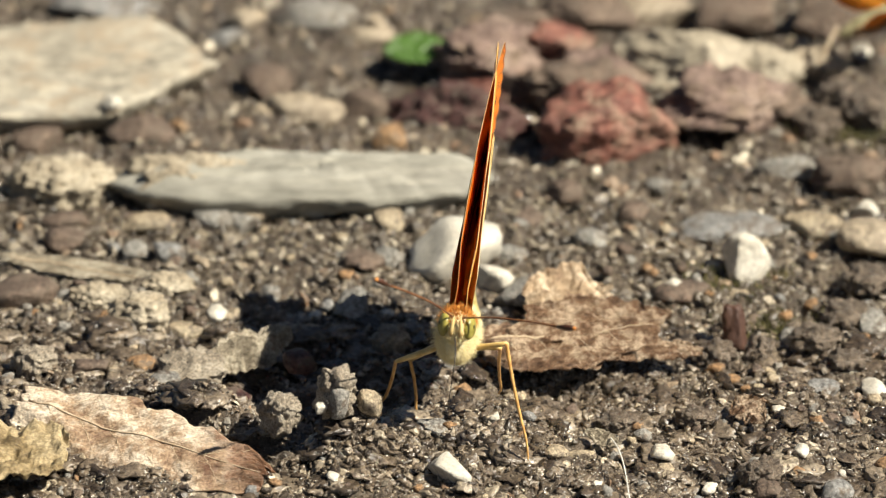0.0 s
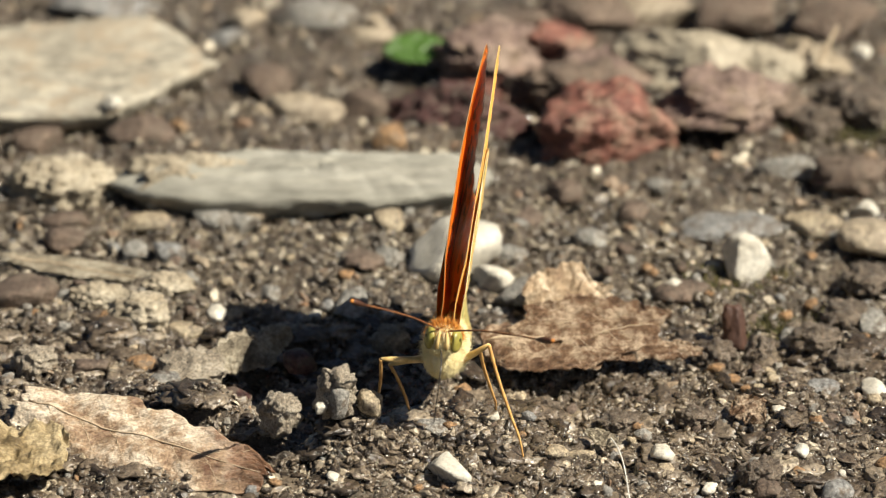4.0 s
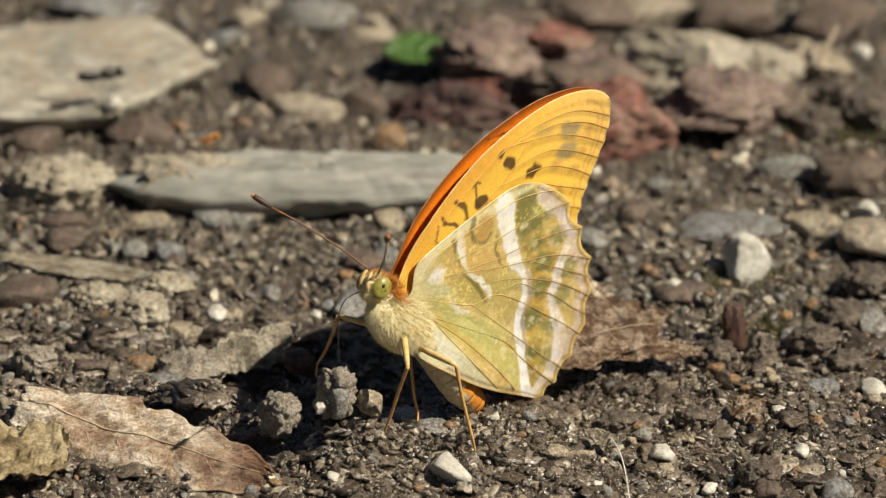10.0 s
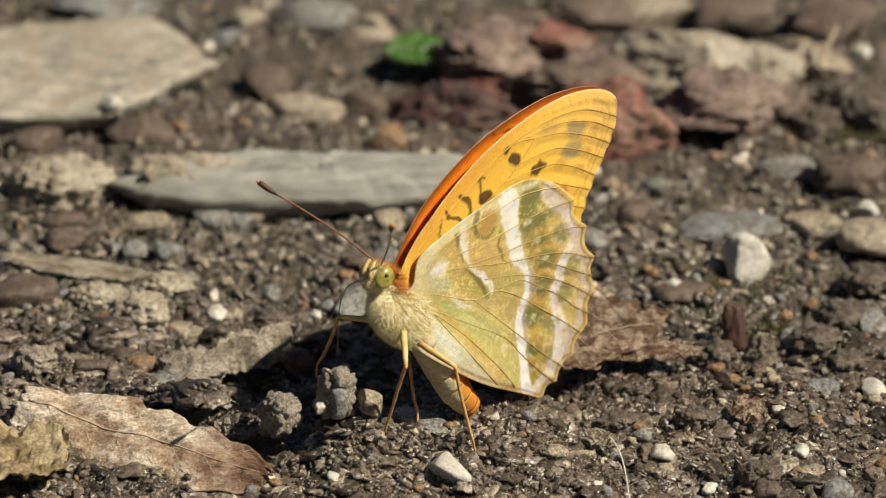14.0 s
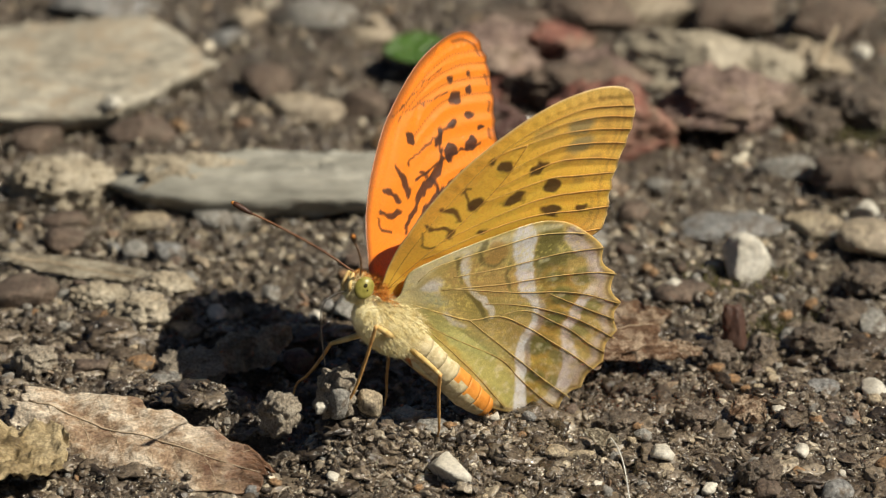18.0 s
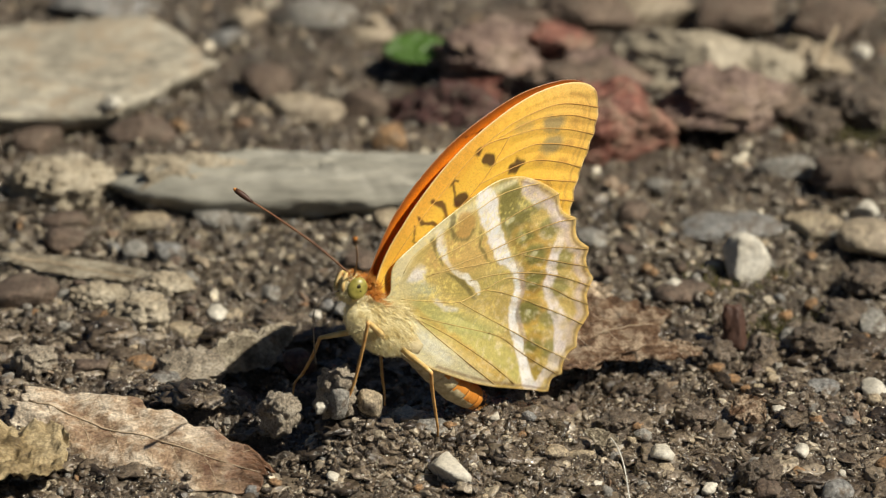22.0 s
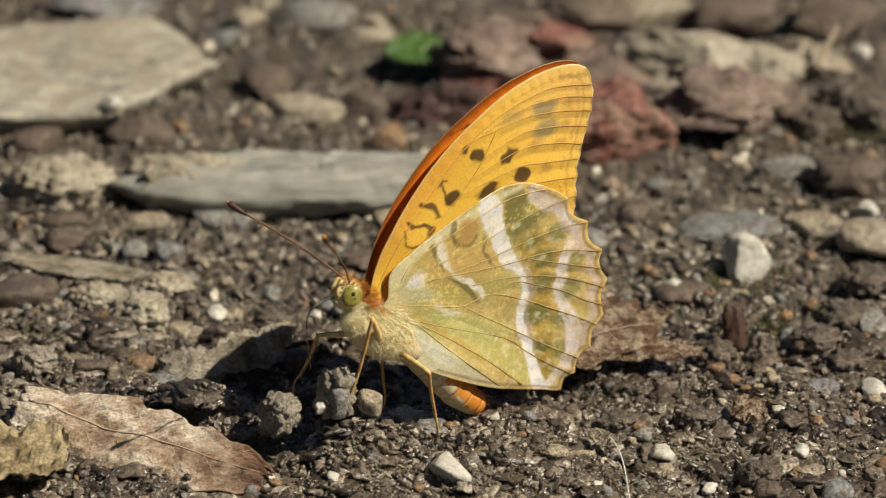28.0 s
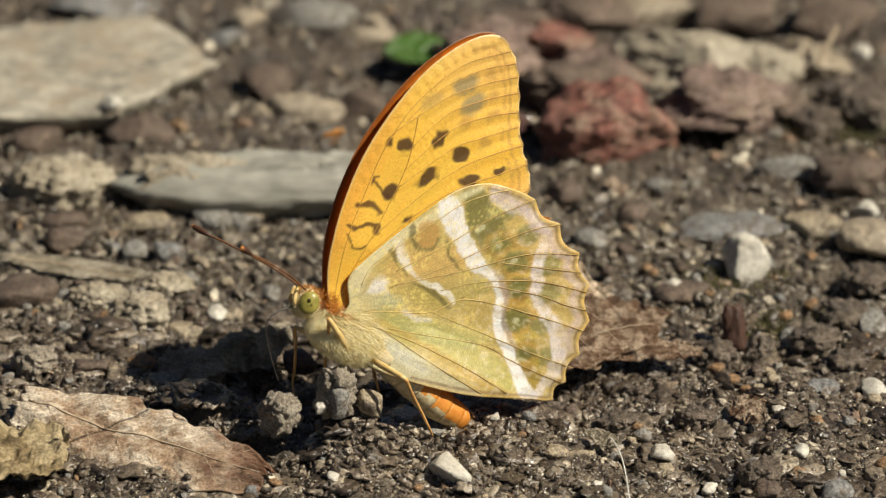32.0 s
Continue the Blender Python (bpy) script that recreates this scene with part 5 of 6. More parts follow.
def wing_mesh(name, outline, veins, under, upper, side, scallop):
    """A thin scaled wing in mm: x runs back along the body, y outwards; both faces carry their own pattern."""
    n, rings = 400, 58
    edge = spline(outline, n, True)
    c = np.array([np.mean([p[0] for p in outline]), np.mean([p[1] for p in outline])])
    out = edge - c
    length = np.linalg.norm(out, axis=1)
    i = np.arange(n)
    lo, hi, teeth, depth = scallop
    span = np.clip((i / n - lo) / (hi - lo), 0, 1)
    on = (i / n > lo) & (i / n < hi)
    edge = edge - out / length[:, None] * (on * depth * np.abs(np.sin(span * math.pi * teeth)))[:, None]
    out = edge - c
    s = np.linspace(0.0, 1, rings + 1)[1:] ** 0.8
    P = np.concatenate([[c], (c + s[:, None, None] * out[None]).reshape(-1, 2)])
    rim = np.concatenate([[9.0], ((1 - s)[:, None] * np.linalg.norm(out, axis=1)[None]).reshape(-1)])
    vein = np.zeros(len(P))
    for line in veins:
        pts = spline(line, 26)
        d = np.min(np.hypot(P[:, None, 0] - pts[None, :, 0], P[:, None, 1] - pts[None, :, 1]), axis=1)
        vein = np.maximum(vein, np.exp(-(d / 0.8) ** 2))
    far = np.hypot(P[:, 0], P[:, 1]) / 30
    bow = side * (0.15 * vein * np.clip(far * 1.5 - 0.35, 0, 1) - 0.4 * far ** 2 + 0.35 * (vnoise(P[:, 0] / 7, P[:, 1] / 7, 47) - 0.5))
    if name == "hindwing":
        bow = bow + side * 1.3 * np.clip((2.0 - P[:, 1]) / 4, 0, 1) * np.clip((30 - P[:, 0]) / 9, 0, 1) * np.clip((P[:, 0] - 7) / 5, 0, 1)
        bow = bow - side * 0.25 * np.clip((7 - P[:, 0]) / 5, 0, 1) * np.clip((5 - P[:, 1]) / 3, 0, 1)
    else:
        bow = bow - side * 0.55 * np.clip((8 - P[:, 1]) / 5, 0, 1)
    N = len(P)
    t = 0.035
    V = np.concatenate([np.column_stack([P, bow + t]), np.column_stack([P, bow - t])])
    f = [[0, 1 + k, 1 + (k + 1) % n] for k in range(n)]
    for r in range(rings - 1):
        a, b = 1 + r * n, 1 + (r + 1) * n
        f += [[a + k, b + k, b + (k + 1) % n, a + (k + 1) % n] for k in range(n)]
    back = [[N + q for q in reversed(p)] for p in f]
    a = 1 + (rings - 1) * n
    wall = [[a + k, N + a + k, N + a + (k + 1) % n, a + (k + 1) % n] for k in range(n)]
    me = mesh_of(name, V * MM, f + back + wall, WING)
    cu, cv = under(P, rim), upper(P, rim)
    front, rear = (cu, cv) if side > 0 else (cv, cu)
    rgba = np.ones((2 * N, 4))
    rgba[:N, :3], rgba[N:, :3] = front, rear
    layer = me.color_attributes.new("scales", "FLOAT_COLOR", "POINT")
    layer.data.foreach_set("color", rgba.astype(np.float32).ravel())
    return me, P, bow


def add_veins(parent, veins, P, bow, mat, side):
    for line in veins:
        pts = spline(line, 22)
        k = np.argmin((P[None, :, 0] - pts[:, None, 0]) ** 2 + (P[None, :, 1] - pts[:, None, 1]) ** 2, axis=1)
        xyz = np.column_stack([pts, bow[k] + side * np.linspace(0.03, 0.085, 22)])
        v, f = tube(xyz * MM, np.linspace(0.04, 0.05, 22) * MM, 6)
        part("vein", mesh_of("vein", v, f, mat), parent)


def fur(name, centre, axes, count, length, mat, parent, seed, away=(-1, 0, 0), keep=None):
    """Short hairs standing on an oval body, in mm."""
    rng = np.random.RandomState(seed)
    V, F = [], []
    lean = np.array(away, float)
    for _ in range(count):
        d = rng.normal(size=3)
        d /= np.linalg.norm(d)
        if keep is not None and not keep(d):
            continue
        p = np.array(centre) + d * np.array(axes) * 0.97
        g = d / np.array(axes)
        g = g / np.linalg.norm(g) * 0.8 + lean * 0.45 + rng.normal(size=3) * 0.28
        g /= np.linalg.norm(g)
        h = length * rng.uniform(0.5, 1.2)
        w = np.cross(g, rng.normal(size=3))
        w *= 0.032 / np.linalg.norm(w)
        w2 = np.cross(g, w)
        k = len(V)
        V += [p + w, p - w * 0.5 + w2, p - w * 0.5 - w2, p + g * h]
        F += [[k, k + 1, k + 3], [k + 1, k + 2, k + 3], [k + 2, k, k + 3]]
    return part(name, mesh_of(name, np.array(V) * MM, F, mat, False), parent)


def build_butterfly():
    root = tagged(new("butterfly"), "orange fritillary butterfly with silver-washed olive underwings standing on soil", "butterfly")
    v, f = ellipsoid((-2.9, 0, -2.5), (5.7, 2.2, 3.0), 4, 0.05)
    thorax = part("thorax", mesh_of("thorax", v * MM, f, SKIN), root, "furry olive-cream thorax")
    fur("fur", (-2.9, 0, -2.5), (5.7, 2.2, 3.0), 12000, 0.55, FUR, thorax, 71)
    fur("side_fur", (-2.6, 0, -1.9), (4.7, 2.2, 3.1), 5200, 1.5, FUR, thorax, 76, away=(-2.2, 0, -0.5), keep=lambda d: abs(d[1]) > 0.3)
    fur("back_fur", (0.4, 0, -1.7), (3.6, 2.2, 2.4), 3000, 1.0, FUR_ORANGE, thorax, 72, keep=lambda d: d[2] > 0.5)
    fur("collar", (2.0, 0, -0.4), (1.7, 2.0, 1.9), 1500, 0.8, FUR_ORANGE, thorax, 77, away=(-0.6, 0, 0.3), keep=lambda d: d[2] > -0.1)
    v, f = ellipsoid((4.0, 0, -0.7), (1.5, 1.55, 1.65), 3)
    head = part("head", mesh_of("head", v * MM, f, SKIN), root, "small furry cream head")
    fur("head_fur", (4.0, 0, -0.7), (1.5, 1.55, 1.65), 2600, 0.5, FUR, head, 73, away=(0.3, 0, -0.3))
    fur("crest", (4.0, 0, -0.5), (1.55, 1.3, 1.6), 1100, 0.6, FUR_ORANGE, head, 74, away=(0.2, 0, 0.5), keep=lambda d: d[2] > 0.25)
    for s in (1, -1):
        v, f = ellipsoid((0, 0, 0), (1.15, 0.62, 1.35), 3)
        eye = part("eye", mesh_of("eye", v * MM, f, EYE_MAT), head, "round olive-yellow eye", pose(4.35 * MM, s * 1.5 * MM, -0.45 * MM, 0, 0, -s * 22))
        V, F = [], []
        for px, pz, r in ((0.15, 0.25, 0.27), (-0.3, -0.1, 0.1)):
            q, g = ICO[1]
            k = len(V)
            V += (q * np.array([r, 0.06, r * 1.2]) + np.array([px, s * 0.59, pz])).tolist()
            F += (g + k).tolist()
        part("eye_spots", mesh_of("eye_spots", np.array(V) * MM, F, PUPIL), eye, "dark spots on the eye")
    for s in (1, -1):
        pts = spline([(4.9, s * 0.5, -1.5), (5.6, s * 0.55, -1.1), (5.9, s * 0.5, -0.2), (5.9, s * 0.4, 0.6)], 12)
        v, f = tube(pts * MM, np.interp(np.linspace(0, 1, 12), [0, 0.4, 0.9, 1], [0.2, 0.26, 0.2, 0.06]) * MM, 8)
        part("palp", mesh_of("palp", v, f, LEG), head, "pale bristly palp")
    pts = spline([(5.2, 0, -1.6), (6.8, 0.3, -2.8), (7.6, 0.4, -4.0), (7.2, 0.4, -5.6), (5.2, 0.3, -8.0), (3.0, 0.2, -10.2)], 34)
    v, f = tube(pts * MM, np.linspace(0.1, 0.05, 34) * MM, 8)
    part("tongue", mesh_of("tongue", v, f, TONGUE), head, "thin grey uncoiled tongue")
    # abdomen: overlapping rings that bend down to the tip, hung at the thorax
    axis = spline([(0, 0, -0.2), (-5, 0.1, -0.7), (-10, 0.2, -1.8), (-14.5, 0.3, -2.8), (-18.2, 0.4, -3.1)], 41)
    wide = np.interp(np.linspace(0, 1, 41), [0, 0.15, 0.45, 0.7, 0.92, 1], [1.5, 1.75, 1.95, 1.95, 1.45, 0.6])
    abdomen = None
    for k in range(8):
        a, b = k * 5, min((k + 1) * 5 + 1, 41)
        seg = wide[a:b] * np.linspace(0.99, 1.03, b - a)
        v, f = tube(axis[a:b] * MM, seg * MM, 22)
        v = v + np.random.RandomState(k).normal(0, 0.02, v.shape) * MM
        me = mesh_of("abdomen", v, f, BELLY)
        me.materials.append(BELLY_ORANGE)
        mid = axis[a:b, 2].mean() * MM
        for p in me.polygons:
            p.material_index = int(k > 6 or (k > 3 and p.center.z > mid + (1.6 - 0.42 * k) * MM))
        if abdomen is None:
            abdomen = part("abdomen", me, root, "cream abdomen with an orange end")
            fur("abdomen_fur", (-5, 0.1, -0.6), (5.0, 1.6, 1.7), 700, 0.7, FUR, abdomen, 75)
        else:
            me.name = "ring"
            fur("ring_fur", axis[a + 2], (1.6, wide[a + 2], wide[a + 2]), 200, 0.22, FUR if k < 5 else FUR_ORANGE, abdomen, 60 + k)
            part("ring", me, abdomen, "" if k < 5 else "orange ring at the abdomen's end")
    wings = {}
    for s in (1, -1):
        me, P, bow = wing_mesh("forewing", FORE, FORE_VEINS, fore_under, fore_upper, s, (0.46, 0.76, 8, 0.22))
        wings["fore", s] = part("forewing", me, root, "orange forewing with black spots and streaks")
        add_veins(wings["fore", s], FORE_VEINS[1:], P, bow, VEIN, s)
        me, P, bow = wing_mesh("hindwing", HIND, HIND_VEINS, hind_under, hind_upper, s, (0.3, 0.625, 7, 0.95))
        wings["hind", s] = part("hindwing", me, root, "olive-gold hindwing with silvery white bands")
        add_veins(wings["hind", s], HIND_VEINS[:4], P, bow, VEIN_PALE, s)
        add_veins(wings["hind", s], HIND_VEINS[4:], P, bow, VEIN_DARK, s)
    feelers = {}
    for s in (1, -1):
        pts = spline([(0, 0, 0), (5, 0.15, 0.35), (11, 0.1, 0.2), (13.6, 0, 0)], 40)
        v, f = tube(pts * MM, (0.105 + 0.012 * (np.arange(40) % 2)) * MM, 8)
        feelers[s] = part("antenna", mesh_of("antenna", v, f, FEELER), root, "thin brown antenna")
        pts = np.array([(13.4, 0, 0), (14, 0, 0), (14.8, 0, 0), (15.6, 0, 0), (15.9, 0, 0)])
        v, f = tube(pts * MM, np.array([0.14, 0.26, 0.36, 0.33, 0.26]) * MM, 10)
        part("club", mesh_of("club", v, f, CLUB), feelers[s], "dark club of the antenna")
        pts = np.array([(15.85, 0, 0), (16.05, 0, 0), (16.2, 0, 0)])
        v, f = tube(pts * MM, np.array([0.27, 0.2, 0.05]) * MM, 10)
        part("club_tip", mesh_of("club_tip", v, f, CLUB_TIP), feelers[s], "orange tip of the club")
    legs = {}
    for key, (l1, l2) in {("mid", 1): (5.4, 14.0), ("mid", -1): (5.6, 8.8), ("rear", 1): (5.8, 12.6), ("rear", -1): (5.6, 8.4)}.items():
        v, f = tube(np.array([(0, 0, 0), (l1 * 0.3, 0, 0), (l1 * 0.8, 0, 0), (l1, 0, 0)]) * MM, np.array([0.32, 0.4, 0.32, 0.23]) * MM, 10)
        femur = part("leg", mesh_of("leg", v, f, LEG), root, "straw-yellow upper leg")
        pts = spline([(0, 0, 0), (l2 * 0.3, 0, 0.12), (l2 * 0.62, 0, -0.05), (l2 * 0.82, 0.15, -0.4), (l2, 0, 0)], 26)
        rad = np.interp(np.linspace(0, 1, 26), [0, 0.1, 0.55, 0.62, 0.95, 1], [0.23, 0.21, 0.18, 0.15, 0.12, 0.07]) * (1 + 0.12 * (np.arange(26) % 3 == 0))
        v, f = tube(pts * MM, rad * MM, 8)
        shin = part("shin", mesh_of("shin", v, f, LEG_RED), femur, "thin jointed lower leg and foot")
        legs[key] = (femur, shin, l1, l2)
    return root, wings, feelers, legs, abdomen


butterfly, wings, feelers, legs, abdomen = build_butterfly()


# ---- visiting insects ----
def small_wing(P_outline, mat, n=48):
    edge = spline(P_outline, n, True)
    c = edge.mean(0)
    V = [(c[0], c[1], 0.05), (c[0], c[1], -0.05)]
    for z in (0.05, -0.05):
        V += [(x, y, z + 0.25 * math.sin(x * 1.1)) for x, y in edge]
    F = [[0, 2 + k, 2 + (k + 1) % n] for k in range(n)] + [[1, 2 + n + (k + 1) % n, 2 + n + k] for k in range(n)]
    F += [[2 + k, 2 + n + k, 2 + n + (k + 1) % n, 2 + (k + 1) % n] for k in range(n)]
    return mesh_of("wing", np.array(V) * MM, F, mat)


SKIP_WING = plain_mat("skipper_wing", (0.72, 0.28, 0.03), (0.93, 0.44, 0.06), 300, 0.6, 0.3, passing=0.5)
SKIP_FUR = plain_mat("skipper_fur", (0.16, 0.14, 0.07), (0.34, 0.30, 0.17), 900, 0.8)
SKIP_EDGE = plain_mat("skipper_margin", (0.10, 0.045, 0.015), (0.2, 0.09, 0.03), 500, 0.7)


def build_skipper():
    root = tagged(new("skipper_butterfly"), "small orange skipper butterfly in flight with brown wing margins", "butterfly")
    v, f = ellipsoid((0.5, 0, 0), (3.2, 1.7, 1.7), 3, 0.05)
    body = part("thorax", mesh_of("thorax", v * MM, f, SKIP_FUR), root, "olive-brown furry thorax")
    fur("fur", (0.5, 0, 0), (3.2, 1.7, 1.7), 700, 0.8, SKIP_FUR, body, 81)
    v, f = tube(spline([(-2, 0, 0), (-5, 0, -0.1), (-8, 0, -0.3), (-9.6, 0, -0.4)], 16) * MM, np.interp(np.linspace(0, 1, 16), [0, 0.4, 1], [1.3, 1.35, 0.4]) * MM, 12)
    part("abdomen", mesh_of("abdomen", v, f, SKIP_FUR), root, "olive-brown abdomen")
    v, f = ellipsoid((4.2, 0, 0.1), (1.1, 1.4, 1.1), 3)
    head = part("head", mesh_of("head", v * MM, f, SKIP_FUR), root)
    for s in (1, -1):
        v, f = ellipsoid((4.4, s * 1.1, 0.2), (0.7, 0.55, 0.75), 2)
        part("eye", mesh_of("eye", v * MM, f, FLY_SKIN), head, "black eye")
        v, f = tube(spline([(4.8, s * 0.5, 0.6), (7, s * 1.6, 1.6), (9, s * 2.8, 2.2), (9.8, s * 3.1, 2.4)], 16) * MM, np.interp(np.linspace(0, 1, 16), [0, 0.8, 0.92, 1], [0.12, 0.12, 0.32, 0.1]) * MM, 7)
        part("antenna", mesh_of("antenna", v, f, FEELER), root)
        fw = [(2.6, 1.2), (3.4, 5), (2.4, 9.5), (-0.5, 13.4), (-2.2, 13.8), (-3.6, 9), (-3.2, 4), (-1.0, 1.2)]
        hw = [(0.2, 1.0), (-1.5, 6), (-4.0, 9.2), (-7.2, 8.4), (-8.6, 4.6), (-6.4, 1.6), (-3, 0.8)]
        for nm, o, zz, lift in (("forewing", fw, 0.8, 56), ("hindwing", hw, 0.5, 44)):
            me = small_wing([(x, y * s) for x, y in o], SKIP_WING)
            w = part(nm, me, root, "orange wing with brown margin", pose(0, 0, zz * MM, s * lift, 0, 0))
            edge = spline([(x, y * s) for x, y in (o[2:6] if nm == "forewing" else o[1:5])], 24)
            v, f = tube(np.column_stack([edge, 0.25 * np.sin(edge[:, 0] * 1.1)]) * MM, np.full(24, 0.45) * MM, 6)
            part("wing_margin", mesh_of("wing_margin", v, f, SKIP_EDGE), w, "dark brown margin")
        for x, spread in ((2.0, 2.6), (0.8, 3.2), (-0.8, 3.0)):
            v, f = tube(np.array([(x, s * 0.9, -1.0), (x - 0.5, s * spread * 0.7, -2.6), (x - 1.6, s * spread, -5.2)]) * MM, np.array([0.16, 0.13, 0.06]) * MM, 6)
            part("leg", mesh_of("leg", v, f, FEELER), root)
    return root


def build_fly(name, label, body_mat, size):
    root = tagged(new(name), label, "fly")
    for nm, c, a, m in (("thorax", (0.6, 0, 0), (1.0, 0.75, 0.75), body_mat), ("abdomen", (-1.4, 0, -0.15), (1.6, 0.7, 0.65), body_mat)):
        v, f = ellipsoid(c, a, 2)
        part(nm, mesh_of(nm, v * MM * size, f, m), root)
    v, f = ellipsoid((1.9, 0, 0), (0.5, 0.75, 0.6), 2)
    head = part("head", mesh_of("head", v * MM * size, f, body_mat), root)
    for s in (1, -1):
        v, f = ellipsoid((2.0, s * 0.5, 0.1), (0.4, 0.34, 0.45), 2)
        part("eye", mesh_of("eye", v * MM * size, f, FLY_SKIN), head, "dark eye")
        me = small_wing([(0.5 * size, s * 0.4 * size), (-0.5 * size, s * 1.9 * size), (-2.8 * size, s * 2.4 * size), (-3.4 * size, s * 1.5 * size), (-1.6 * size, s * 0.6 * size)], FLY_WING)
        part("wing", me, root, "clear veined wing", pose(0, 0, 0.6 * MM * size, s * 18, 0, 0))
        for x in (1.1, 0.5, -0.2):
            v, f = tube(np.array([(x, s * 0.5, -0.5), (x + 0.2, s * 1.5, -0.6), (x - 0.7, s * 2.0, -2.2)]) * MM * size, np.array([0.1, 0.08, 0.04]) * MM * size, 6)
            part("leg", mesh_of("leg", v, f, body_mat), root)
    return root


skipper = build_skipper()
fly = build_fly("fly", "small dark fly in flight with clear wings", FLY_SKIN, 1.15)
amber_fly = build_fly("amber_fly", "tiny amber-orange fly hovering over the soil", AMBER, 0.6)


# ---- what moves ----
def facing(p, forward, up):
    """A pose at p in mm whose x axis points forward and whose z axis leans up."""
    x = Vector(forward).normalized()
    y = Vector(up).cross(x).normalized()
    z = x.cross(y)
    m = Matrix((x, y, z)).transposed().to_4x4()
    return Matrix.Translation(Vector(p) * MM) @ m


def body_pose(x, z, yaw, pitch, roll):
    """The butterfly's pose: yaw turns its head from the west towards the viewer's side."""
    y, p, r = radians(yaw), radians(pitch), radians(roll)
    f0, up = Vector((-math.cos(y), -math.sin(y), 0)), Vector((0, 0, 1))
    l0 = up.cross(f0)
    f = f0 * math.cos(p) + up * math.sin(p)
    u = up * math.cos(p) - f0 * math.sin(p)
    l = l0 * math.cos(r) + u * math.sin(r)
    u = f.cross(l)
    return Matrix.Translation(Vector((x, -4.0, z)) * MM) @ Matrix((f, l, u)).transposed().to_4x4()


def wing_pose(s, opening, sweep, shift):
    opening -= (s < 0) * 1.2 * min(max((4 - opening) / 3, 0), 1)
    shut = min(max((-1.2 - opening) / 0.8, 0), 1)
    a = radians(max(opening, -2.1) + 1.5 * shut)
    toe = radians(2.3 * shut)
    x, y = Vector((-math.cos(toe), -s * math.sin(toe), 0)), Vector((0, s * math.sin(a), math.cos(a)))
    y = (y - x * x.dot(y)).normalized()
    m = Matrix((x, y, x.cross(y))).transposed().to_4x4()
    return Matrix.Translation(Vector((0, s * (1.3 - 0.15 * shut), 0)) * MM) @ m @ Matrix.Rotation(radians(sweep), 4, "Z") @ Matrix.Translation(Vector((0, 0, s * shift)) * MM)


def leg_poses(hip, foot, pole, l1, l2):
    """Two-bone leg in the body's space: poses of the upper leg and, within it, of the lower leg."""
    d = foot - hip
    r = min(max(d.length, abs(l1 - l2) + 0.2), l1 + l2 - 0.02)
    a = d.normalized()
    k = (l1 * l1 + r * r - l2 * l2) / (2 * r)
    h = math.sqrt(max(l1 * l1 - k * k, 0))
    b = (pole - a * pole.dot(a)).normalized()
    knee = hip + a * k + b * h
    end = hip + a * r

    def bone(p, q):
        x = (q - p).normalized()
        y = a.cross(b).normalized()
        z = x.cross(y)
        return Matrix.Translation(p * MM) @ Matrix((x, y, z)).transposed().to_4x4()
    m1 = bone(hip, knee)
    return m1, m1.inverted() @ bone(knee, end)


def held(rows, t):
    """The value of stepwise rows at t, gliding for a quarter second before each step."""
    now = Vector(rows[0][1])
    for k in range(1, len(rows)):
        t1, p = rows[k]
        w = min(max((t - (t1 - 0.25)) / 0.25, 0), 1)
        now = now.lerp(Vector(p), w)
    return now


